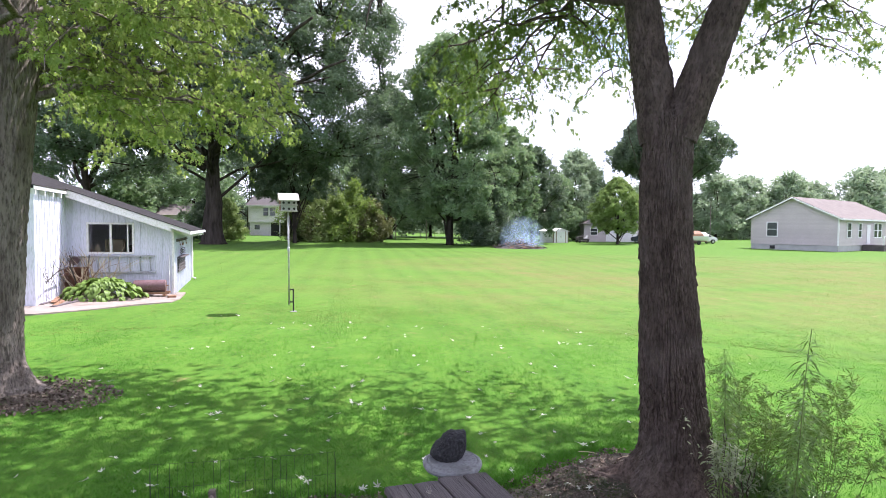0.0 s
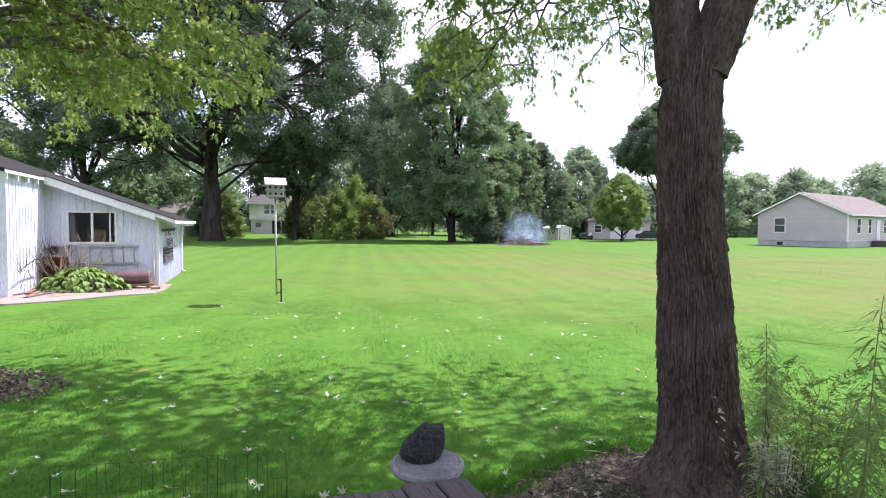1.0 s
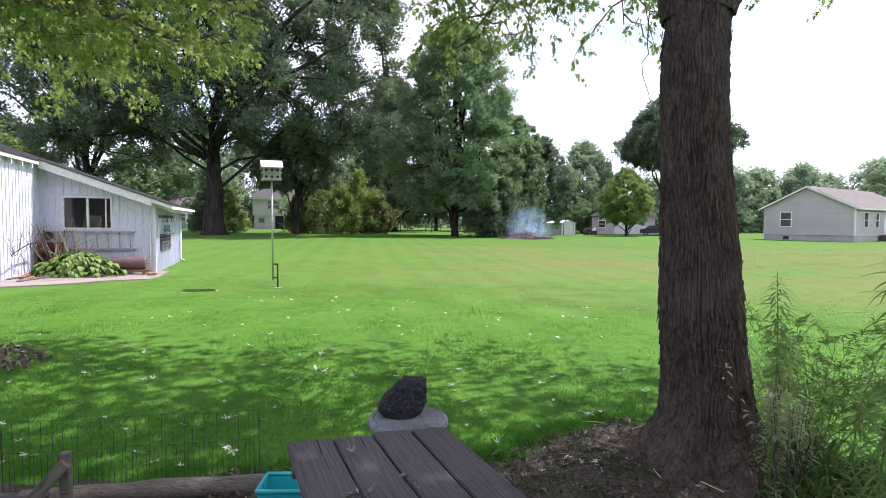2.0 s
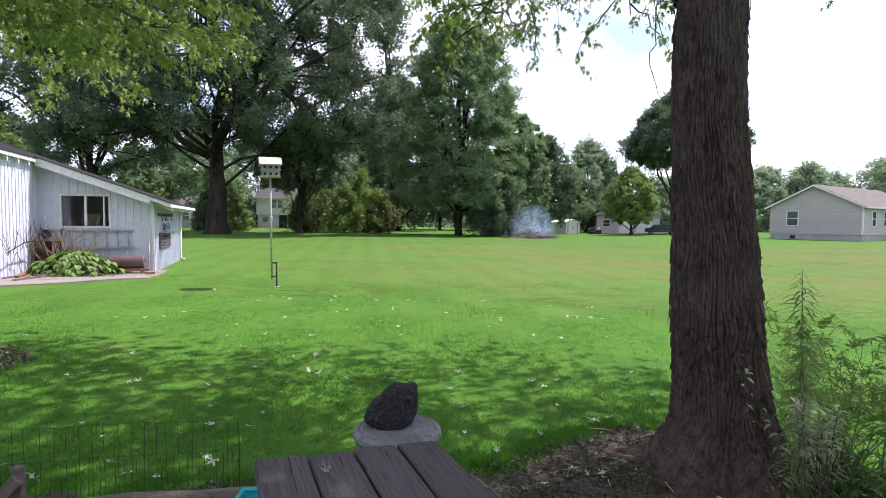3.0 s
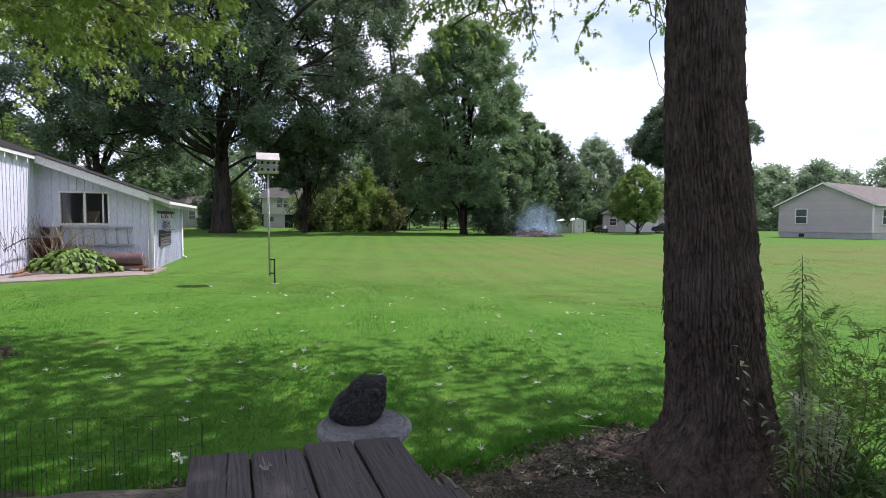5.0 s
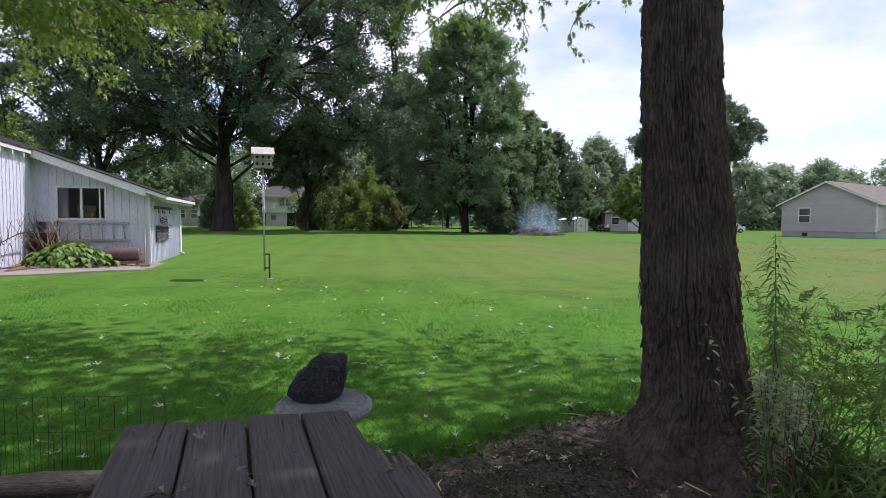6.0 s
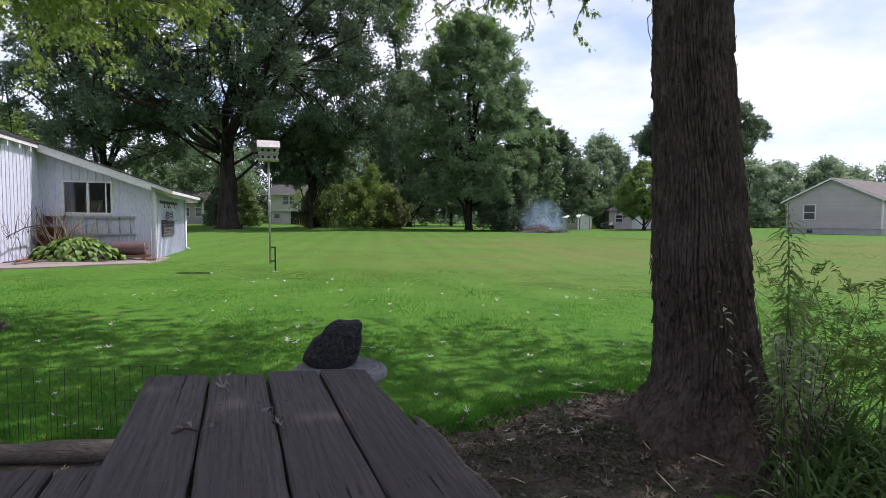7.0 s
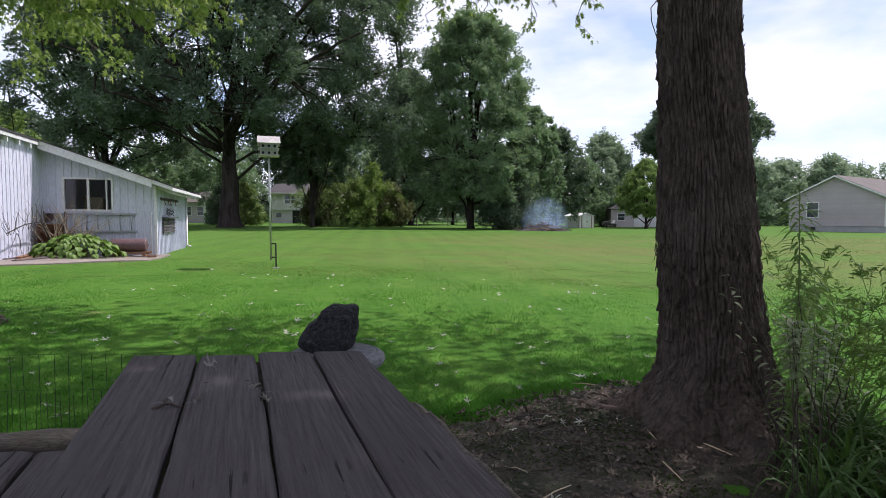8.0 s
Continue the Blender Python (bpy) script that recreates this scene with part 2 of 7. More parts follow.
SOIL_DRY = surface("dry_soil", (0.060, 0.046, 0.036), (0.125, 0.098, 0.076), 5, rough=0.95, fine=(0.20, 0.165, 0.13), fine_scale=30, bump=0.9, bump_scale=30, bump_dist=0.02, stain=(0.05, 0.075, 0.025), stain_scale=3.0, stain_lo=0.5, stain_hi=0.7)
BARK = surface("bark", (0.058, 0.043, 0.037), (0.145, 0.112, 0.096), 14, (1, 1, 0.45), 0.95, fine=(0.035, 0.026, 0.022), fine_scale=46, bump=0.9, bump_scale=60, bump_dist=0.012, stain=(0.130, 0.108, 0.097), stain_scale=2.2, stain_lo=0.5, stain_hi=0.85, spec=0.15)
BARK_GREY = surface("grey_bark", (0.12, 0.10, 0.085), (0.27, 0.24, 0.21), 5, (1, 1, 0.22), 0.95, fine=(0.05, 0.04, 0.034), fine_scale=38, bump=0.8, bump_scale=55, bump_dist=0.012, spec=0.15)
# far bark is darkened: the shade under the crowns is put into its colour
BARK_FAR = surface("shaded_far_bark", (0.020, 0.016, 0.014), (0.066, 0.055, 0.047), 3.5, (1, 1, 0.18), 0.95, bump=1.0, bump_scale=5, bump_dist=0.15, spec=0.1)
LEAF_MAPLE = foliage("maple_leaves", (0.05, 0.10, 0.026), (0.10, 0.175, 0.042), (0.22, 0.26, 0.06), (0.32, 0.46, 0.08), 0.45)
LEAF_YELLOW = foliage("yellowing_maple_leaves", (0.090, 0.165, 0.038), (0.20, 0.285, 0.068), (0.34, 0.38, 0.10), (0.46, 0.60, 0.13), 0.54)
LEAF_OAK = foliage("oak_leaves", (0.056, 0.091, 0.060), (0.112, 0.158, 0.103), (0.18, 0.22, 0.13), (0.18, 0.28, 0.10), 0.33, 0.9, 0.3)
LEAF_GREEN = foliage("green_leaves", (0.090, 0.154, 0.088), (0.180, 0.262, 0.150), (0.26, 0.31, 0.17), (0.29, 0.45, 0.14), 0.41, 0.88, 0.3)
# distance haze is put into this leaf colour: paler and greyer green
LEAF_HAZE_GREEN = foliage("hazy_green_leaves", (0.175, 0.245, 0.165), (0.265, 0.345, 0.225), (0.31, 0.36, 0.24), (0.40, 0.53, 0.29), 0.42, 0.9, 0.2)
LEAF_BUSH = foliage("bush_leaves", (0.085, 0.15, 0.04), (0.16, 0.24, 0.06), (0.24, 0.27, 0.08), (0.32, 0.50, 0.06), 0.36, 0.88)
LEAF_DRY = foliage("brownish_bush_leaves", (0.075, 0.085, 0.04), (0.13, 0.15, 0.06), (0.19, 0.15, 0.07), (0.26, 0.30, 0.06), 0.32, 0.88)
LEAF_OLIVE = foliage("olive_bush_leaves", (0.12, 0.175, 0.065), (0.23, 0.31, 0.11), (0.31, 0.34, 0.15), (0.36, 0.50, 0.13), 0.40, 0.88, 0.25)
LEAF_ROUND = foliage("round_tree_leaves", (0.115, 0.185, 0.055), (0.215, 0.310, 0.095), (0.29, 0.34, 0.13), (0.34, 0.50, 0.12), 0.40, 0.88, 0.25)
LEAF_SAGE = foliage("pale_shoot_leaves", (0.135, 0.175, 0.085), (0.25, 0.285, 0.165), (0.36, 0.37, 0.235), (0.24, 0.32, 0.10), 0.3, 0.87)
LITTER = foliage("leaf_litter", (0.058, 0.046, 0.037), (0.15, 0.122, 0.10), (0.42, 0.37, 0.31), (0.12, 0.09, 0.06), 0.1, 0.94, 0.1)
MOSS = foliage("bed_moss", (0.035, 0.05, 0.018), (0.06, 0.085, 0.026), (0.11, 0.12, 0.05), (0.08, 0.13, 0.02), 0.2, 0.9, 0.1)
LEAF_HOSTA = foliage("hosta_leaves", (0.060, 0.130, 0.022), (0.155, 0.250, 0.048), (0.52, 0.56, 0.26), (0.22, 0.36, 0.03), 0.22, 0.86)
LEAF_WEED = foliage("weed_leaves", (0.080, 0.158, 0.040), (0.155, 0.252, 0.062), (0.27, 0.33, 0.11), (0.32, 0.48, 0.085), 0.42, 0.9)
LEAF_DAYLILY = foliage("daylily_leaves", (0.035, 0.085, 0.018), (0.075, 0.150, 0.030), (0.16, 0.21, 0.06), (0.14, 0.30, 0.03), 0.3, 0.92, 0.4)
LEAF_PALE = surface("pale_fallen_leaf", (0.36, 0.39, 0.32), (0.58, 0.60, 0.53), 20, rough=0.6, fine=(0.30, 0.30, 0.2), fine_scale=60, bump=0.3, vary=0.25)
LEAF_BROWN = surface("brown_fallen_leaf", (0.16, 0.12, 0.085), (0.28, 0.23, 0.18), 20, rough=0.8, fine=(0.1, 0.07, 0.05), fine_scale=60, bump=0.4, vary=0.35)
WOOD_GREY = plank_material()
WOOD_LOG = surface("old_log", (0.125, 0.104, 0.086), (0.225, 0.195, 0.165), 4, (0.5, 6, 6), 0.9, fine=(0.075, 0.06, 0.05), fine_scale=20, bump=0.6, bump_scale=25, bump_dist=0.008)
WOOD_BROWN = surface("brown_wood", (0.19, 0.10, 0.055), (0.29, 0.17, 0.10), 4, (1, 1, 1), 0.8, fine=(0.12, 0.06, 0.035), fine_scale=25, bump=0.4)
ROCK = surface("lava_rock", (0.012, 0.012, 0.014), (0.032, 0.032, 0.036), 9, rough=0.75, fine=(0.06, 0.06, 0.065), fine_scale=70, bump=1.0, bump_scale=55, bump_dist=0.012)
CONCRETE = surface("concrete", (0.170, 0.175, 0.19), (0.265, 0.27, 0.285), 5, rough=0.9, fine=(0.13, 0.13, 0.14), fine_scale=50, bump=0.4, stain=(0.12, 0.12, 0.12), stain_scale=6)
SLAB = surface("slab_concrete", (0.19, 0.165, 0.145), (0.29, 0.25, 0.22), 2, rough=0.9, fine=(0.22, 0.19, 0.16), fine_scale=30, bump=0.4, stain=(0.13, 0.10, 0.075), stain_scale=1.3)
SIDING = surface("pale_painted_siding", (0.60, 0.61, 0.73), (0.70, 0.70, 0.81), 1.2, (3, 3, 0.5), 0.6, fine=(0.45, 0.48, 0.53), fine_scale=12, bump=0.2, stain=(0.42, 0.42, 0.42), stain_scale=0.9, stain_lo=0.6, stain_hi=0.8)
TRIM = surface("white_trim", (0.70, 0.69, 0.71), (0.78, 0.77, 0.78), 3, rough=0.5, fine=(0.58, 0.57, 0.54), fine_scale=18, bump=0.15)
SHINGLE = surface("roof_shingles", (0.075, 0.072, 0.072), (0.12, 0.115, 0.112), 3, rough=0.9, fine=(0.05, 0.048, 0.05), fine_scale=30, bump=0.5, vary=0.2, spec=0.1)
SHINGLE_DARK = surface("dark_roof_shingles", (0.018, 0.018, 0.019), (0.034, 0.033, 0.033), 3, rough=0.95, fine=(0.03, 0.03, 0.03), fine_scale=30, bump=0.5, spec=0.1)
SHINGLE_TAN = surface("tan_roof_shingles", (0.135, 0.122, 0.115), (0.195, 0.178, 0.166), 1.5, rough=0.95, fine=(0.16, 0.145, 0.13), fine_scale=12, bump=0.4, vary=0.15, spec=0.1)
VINYL = surface("beige_vinyl_siding", (0.435, 0.380, 0.400), (0.50, 0.440, 0.458), 0.8, rough=0.6, fine=(0.41, 0.37, 0.355), fine_scale=8, bump=0.1, vary=0.04)
VINYL_WHITE = surface("white_vinyl_siding", (0.79, 0.73, 0.80), (0.84, 0.78, 0.84), 0.8, rough=0.6, fine=(0.55, 0.52, 0.56), fine_scale=8, bump=0.1, vary=0.04)
FOUNDATION = surface("foundation_skirt", (0.33, 0.33, 0.33), (0.42, 0.42, 0.42), 1, rough=0.8, bump=0.2)
# colour of the added light-blocking wall behind the eye
BLOCKER_DARK = surface("light_blocker", (0.10, 0.105, 0.115), (0.15, 0.155, 0.165), 2, rough=0.8, bump=0.2)
# near black that stands in for the shade inside openings
DARK = surface("opening_shade", (0.018, 0.018, 0.02), (0.03, 0.029, 0.028), 2, rough=0.8, bump=0)
CARDBOARD = surface("stored_box", (0.30, 0.21, 0.12), (0.40, 0.29, 0.18), 3, rough=0.9, bump=0.1)
BLACK_PAINT = surface("black_paint", (0.02, 0.02, 0.022), (0.04, 0.04, 0.042), 6, rough=0.5, fine=(0.09, 0.06, 0.045), fine_scale=30, bump=0.1)
LADDER_GREY = surface("weathered_ladder", (0.30, 0.31, 0.33), (0.42, 0.43, 0.45), 5, rough=0.6, fine=(0.22, 0.22, 0.23), fine_scale=25, bump=0.2)
BIRD_PAINT = surface("worn_white_paint", (0.42, 0.40, 0.40), (0.54, 0.52, 0.51), 6, rough=0.7, fine=(0.30, 0.25, 0.22), fine_scale=25, bump=0.2, stain=(0.25, 0.14, 0.11), stain_scale=4, stain_lo=0.6, stain_hi=0.75)
GALV = surface("galvanised_pipe", (0.42, 0.43, 0.43), (0.55, 0.56, 0.56), 6, rough=0.45, metal=0.7, fine=(0.33, 0.31, 0.29), fine_scale=25, bump=0.1)
RUST = surface("rusty_metal", (0.16, 0.07, 0.045), (0.26, 0.13, 0.08), 5, rough=0.8, metal=0.2, fine=(0.09, 0.04, 0.03), fine_scale=30, bump=0.4)
ROLLER_PAINT = surface("worn_maroon_paint", (0.13, 0.075, 0.085), (0.20, 0.125, 0.13), 4, rough=0.45, metal=0.2, fine=(0.09, 0.05, 0.045), fine_scale=26, bump=0.2)
WIRE = surface("green_coated_wire", (0.02, 0.03, 0.02), (0.035, 0.045, 0.03), 9, rough=0.6, bump=0)
TWIG = surface("twig_bark", (0.045, 0.035, 0.028), (0.085, 0.065, 0.05), 9, rough=0.9, bump=0)
STRAW = surface("dead_stems", (0.42, 0.33, 0.22), (0.58, 0.48, 0.35), 9, rough=0.8, bump=0, vary=0.2)
STEM_GREEN = surface("weed_stem", (0.12, 0.16, 0.05), (0.18, 0.21, 0.07), 9, rough=0.7, bump=0)
TURQUOISE = surface("turquoise_plastic", (0.02, 0.42, 0.46), (0.03, 0.50, 0.53), 3, rough=0.35, bump=0.05)
ASH = surface("ash_and_char", (0.022, 0.019, 0.017), (0.06, 0.05, 0.045), 3, rough=0.95, fine=(0.14, 0.13, 0.12), fine_scale=14, bump=0.6)
CAR_DARK = surface("dark_car_paint", (0.03, 0.035, 0.045), (0.045, 0.05, 0.06), 1, rough=0.25, metal=0.4, bump=0)
CAR_WHITE = surface("white_car_paint", (0.7, 0.7, 0.7), (0.76, 0.76, 0.75), 1, rough=0.3, bump=0)
RUBBER = surface("tyre_rubber", (0.02, 0.02, 0.02), (0.035, 0.035, 0.035), 5, rough=0.9, bump=0)
GLASS, SMOKE = glass_material(), smoke_material()

# ---------------------------------------------------------------- mesh helpers
class Geo:
    """Gathers vertices and faces of one part."""

    def __init__(self):
        self.v, self.f = [], []

    def add(self, verts, faces):
        n = len(self.v)
        self.v.extend([tuple(p) for p in verts])
        self.f.extend([tuple(i + n for i in f) for f in faces])
        return self

    def box(self, lo, hi, m=None):
        (a, b, c), (d, e, f) = lo, hi
        vs = [Vector(p) for p in ((a, b, c), (d, b, c), (d, e, c), (a, e, c), (a, b, f), (d, b, f), (d, e, f), (a, e, f))]
        if m:
            vs = [m @ p for p in vs]
        return self.add(vs, [(0, 3, 2, 1), (4, 5, 6, 7), (0, 1, 5, 4), (1, 2, 6, 5), (2, 3, 7, 6), (3, 0, 4, 7)])

    def prism(self, outline, axis, lo, hi):
        """A flat outline in two axes, pulled along the third."""
        def at(p, w):
            q = [0, 0, 0]
            o = [i for i in range(3) if i != axis]
            q[o[0]], q[o[1]], q[axis] = p[0], p[1], w
            return q
        n = len(outline)
        fs = [tuple(range(n)), tuple(range(2 * n - 1, n - 1, -1))] + [(i, i + n, (i + 1) % n + n, (i + 1) % n) for i in range(n)]
        return self.add([at(p, lo) for p in outline] + [at(p, hi) for p in outline], fs)

    def tube(self, pts, radii, sides=6, cap=True):
        pts = [Vector(p) for p in pts]
        rings, prev = [], None
        for i, p in enumerate(pts):
            d = (pts[min(i + 1, len(pts) - 1)] - pts[max(i - 1, 0)]).normalized()
            if prev is None:
                prev = d.orthogonal().normalized()
            a = (prev - d * prev.dot(d)).normalized()
            prev, b = a, d.cross(a)
            r = radii[i] if hasattr(radii, "__len__") else radii
            rings.append([p + (a * math.cos(k * math.tau / sides) + b * math.sin(k * math.tau / sides)) * r for k in range(sides)])
        fs = [(i * sides + k, i * sides + (k + 1) % sides, (i + 1) * sides + (k + 1) % sides, (i + 1) * sides + k)
              for i in range(len(pts) - 1) for k in range(sides)]
        if cap:
            fs += [tuple(range(sides - 1, -1, -1)), tuple(range((len(pts) - 1) * sides, len(pts) * sides))]
        return self.add([q for r in rings for q in r], fs)

    def lathe(self, profile, sides=32, centre=(0, 0, 0)):
        """Radius and height pairs turned round the upright axis, closed at both ends."""
        cx, cy, cz = centre
        vs = [(cx + r * math.cos(k * math.tau / sides), cy + r * math.sin(k * math.tau / sides), cz + z) for r, z in profile for k in range(sides)]
        n = len(profile)
        fs = [(i * sides + k, i * sides + (k + 1) % sides, (i + 1) * sides + (k + 1) % sides, (i + 1) * sides + k) for i in range(n - 1) for k in range(sides)]
        fs += [tuple(range(sides - 1, -1, -1)), tuple(range((n - 1) * sides, n * sides))]
        return self.add(vs, fs)


def mesh_of(name, verts, faces, material, smooth=False, bevel=0.0):
    me = bpy.data.meshes.new(name)
    me.from_pydata([tuple(p) for p in verts], [], [tuple(f) for f in faces])
    if bevel:
        bm = bmesh.new()
        bm.from_mesh(me)
        bmesh.ops.bevel(bm, geom=bm.edges[:], offset=bevel, segments=2, profile=0.6, affect="EDGES", clamp_overlap=True)
        bm.to_mesh(me)
        bm.free()
    if smooth:
        me.shade_smooth()
    me.materials.append(material)
    return me


def mesh_np(name, verts, faces, material):
    """A mesh of many faces of one size, from arrays."""
    verts, faces = np.asarray(verts, dtype=np.float32).reshape(-1, 3), np.asarray(faces, dtype=np.int32)
    n, k = faces.shape
    me = bpy.data.meshes.new(name)
    me.vertices.add(len(verts))
    me.vertices.foreach_set("co", verts.ravel())
    me.loops.add(n * k)
    me.loops.foreach_set("vertex_index", faces.ravel())
    me.polygons.add(n)
    me.polygons.foreach_set("loop_start", np.arange(n, dtype=np.int32) * k)
    me.update(calc_edges=True)
    me.validate()
    me.materials.append(material)
    return me


def part(name, geo, material, parent=None, label="", smooth=False, bevel=0.0, m=None):
    me = geo if isinstance(geo, bpy.types.Mesh) else mesh_of(name, geo.v, geo.f, material, smooth, bevel)
    ob = new(name, me)
    if parent:
        ob.parent = parent
    if m:
        ob.matrix_basis = m
    return tagged(ob, label) if label else ob


def thing(name, m, label, category, group="", kind=""):
    ob = new(name)
    ob.matrix_basis = m
    ob.empty_display_size = 0.2
    return tagged(ob, label, category, group, kind)


def solid(name, geo, material, label, category, kind="", smooth=False, bevel=0.0, m=None, group=""):
    ob = part(name, geo, material, None, "", smooth, bevel, m)
    return tagged(ob, label, category, group, kind)


rng = np.random.default_rng(7)

# ---------------------------------------------------------------- ground
def ground_z(x, y):
    """The lawn falls gently away from the eye and to the right, and is level farther out."""
    r = math.hypot(x, y)
    k = min(max((r - 16) / 29, 0), 1)
    w = k * k * (3 - 2 * k)
    near = -0.0126 * y - 0.0227 * x
    near = max(min(near, 0.5), -0.6)
    return (1 - w) * near + w * min(max(-0.008 * x, -0.05), 0.45)


def on_ground(x, y, turn=0.0, dz=0.0):
    return pose(x, y, ground_z(x, y) + dz, 0, 0, turn)


def graded(lo, hi, fine, centre, grow=0.16):
    out, x = [centre], centre
    while x < hi:
        x += fine + grow * abs(x - centre)
        out.append(min(x, hi))
    x = centre
    while x > lo:
        x -= fine + grow * abs(x - centre)
        out.insert(0, max(x, lo))
    return out


def build_lawn():
    xs, ys = graded(-1500, 1500, 0.35, 0.0, 0.05), graded(-400, 2500, 0.35, 5.0, 0.05)
    verts = []
    for y in ys:
        for x in xs:
            bumpy = 0.018 * noise.noise((x * 0.7, y * 0.7, 3.1)) if abs(x) < 60 and abs(y) < 90 else 0
            verts.append((x, y, ground_z(x, y) + bumpy))
    w = len(xs)
    faces = [(j * w + i, j * w + i + 1, (j + 1) * w + i + 1, (j + 1) * w + i) for j in range(len(ys) - 1) for i in range(w - 1)]
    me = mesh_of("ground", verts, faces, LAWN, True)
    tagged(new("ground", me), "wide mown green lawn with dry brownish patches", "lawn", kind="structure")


build_lawn()

# planting bed round the large trunk and under the table
BED = [(-4.2, 4.02), (-2.5, 4.28), (-1.7, 4.36), (-0.75, 4.56), (-0.1, 4.66), (0.35, 4.84), (0.75, 5.05), (1.05, 5.38), (1.4, 5.62), (1.8, 5.86), (2.35, 5.86),
       (2.7, 5.6), (2.95, 5.2), (3.0, 4.6), (3.1, 3.4), (3.3, 2.0), (3.0, -1.5), (-3.0, -1.5), (-4.6, 1.0)]


def in_bed(x, y, grow=0.0):
    inside, n = False, len(BED)
    for i in range(n):
        (x1, y1), (x2, y2) = BED[i], BED[(i + 1) % n]
        if (y1 > y) != (y2 > y) and x < (x2 - x1) * (y - y1) / (y2 - y1) + x1:
            inside = not inside
    return inside


def bed_height(x, y):
    d = math.hypot(x - 2.1, y - 5.1)
    return 0.022 + 0.025 * math.exp(-(d / 0.7) ** 2) + 0.025 * noise.noise((x * 2.2, y * 2.2, 0)) + 0.012 * noise.noise((x * 7, y * 7, 4))


def build_bed():
    step = 0.06
    nx, ny = int(8.2 / step), int(7.8 / step)
    idx, verts, faces = {}, [], []
    for j in range(ny):
        for i in range(nx):
            x, y = -4.7 + i * step, -1.6 + j * step
            jx, jy = x + 0.10 * noise.noise((x * 3, y * 3, 9)), y + 0.10 * noise.noise((x * 3, y * 3, 5))
            if in_bed(jx, jy):
                edge = not all(in_bed(jx + a, jy + b) for a, b in ((0.12, 0), (-0.12, 0), (0, 0.12), (0, -0.12)))
                idx[i, j] = len(verts)
                verts.append((x, y, ground_z(x, y) + (-0.004 if edge else bed_height(x, y))))
    for (i, j), a in idx.items():
        if (i + 1, j) in idx and (i, j + 1) in idx and (i + 1, j + 1) in idx:
            faces.append((a, idx[i + 1, j], idx[i + 1, j + 1], idx[i, j + 1]))
    me = mesh_of("soil_bed", verts, faces, SOIL, True)
    tagged(new("ground_soil", me), "bare dark soil with roots and old leaves round the tree", "soil", kind="structure")


def bare_patch(cx, cy, rx, ry, seed, label):
    """A worn patch of bare soil with a ragged edge."""
    verts, n = [(cx, cy, ground_z(cx, cy) + 0.014)], 48
    for j in range(1, 7):
        for i in range(n):
            a, r = i / n * math.tau, j / 6
            q = r * (1 + 0.35 * noise.noise((math.cos(a) * 2.2, math.sin(a) * 2.2, seed)) + 0.15 * noise.noise((math.cos(a) * 7, math.sin(a) * 7, seed)))
            x, y = cx + math.cos(a) * rx * q, cy + math.sin(a) * ry * q
            verts.append((x, y, ground_z(x, y) + 0.018 * noise.noise((x * 0.7, y * 0.7, 3.1)) + 0.012 * (1 - r) + 0.012 * noise.noise((x * 5, y * 5, seed)) * (1 - r) - (0.012 if j == 6 else 0)))
    faces = [(0, 1 + i, 1 + (i + 1) % n) for i in range(n)] + [(1 + (j - 1) * n + i, 1 + j * n + i, 1 + j * n + (i + 1) % n, 1 + (j - 1) * n + (i + 1) % n) for j in range(1, 6) for i in range(n)]
    tagged(new("ground_patch", mesh_of("ground_patch", verts, faces, SOIL_DRY, True)), label, "soil", kind="structure")


bare_patch(-5.75, 6.75, 1.3, 0.7, 3.0, "bare brown soil with leaf litter round the grey maple")


build_bed()

# ---------------------------------------------------------------- trees
def unit(a):
    return a / np.maximum(np.linalg.norm(a, axis=-1, keepdims=True), 1e-9)


def leaf_quads(name, pos, size, material, gen, flat=0.35, long=1.5, droop=0.0, far=False):
    """Small pointed leaves, one blade each, turned every way; three-sided far away."""
    n = len(pos)
    d = gen.normal(size=(n, 3))
    d[:, 2] = d[:, 2] * 0.7 - droop
    d = unit(d)
    nrm = gen.normal(size=(n, 3)) * (1 - flat) + np.array([0, 0, flat])
    side = unit(np.cross(d, nrm))
    s = (size * gen.uniform(0.6, 1.35, n))[:, None]
    up = np.cross(side, d) * s * gen.uniform(-0.25, 0.25, (n, 1))
    a = pos - d * s * long * 0.5
    c = pos + d * s * long * 0.5
    b, e = pos + side * s * 0.5 + up, pos - side * s * 0.5 + up
    if far:
        verts = np.stack([a, c + side * s * 0.3, pos + d * s * long * 0.15 - side * s * 0.55 + up], 1)
        return mesh_np(name, verts, np.arange(3 * n).reshape(n, 3), material)
    verts = np.stack([a, b, c, e], 1)
    return mesh_np(name, verts, np.arange(4 * n).reshape(n, 4), material)


MAPLE = np.array([(0, 0, 0), (0.38, 0.12, -0.20), (0.12, 0.30, 0.0), (0.38, 0.70, -0.24), (0.09, 0.54, 0.0), (0, 1.0, -0.22), (-0.09, 0.54, 0.0), (-0.38, 0.70, -0.24), (-0.12, 0.30, 0.0), (-0.38, 0.12, -0.20), (0, 0.42, 0.03)])
MAPLE_TRIS = [(10, i, (i + 1) % 10) for i in range(10)]


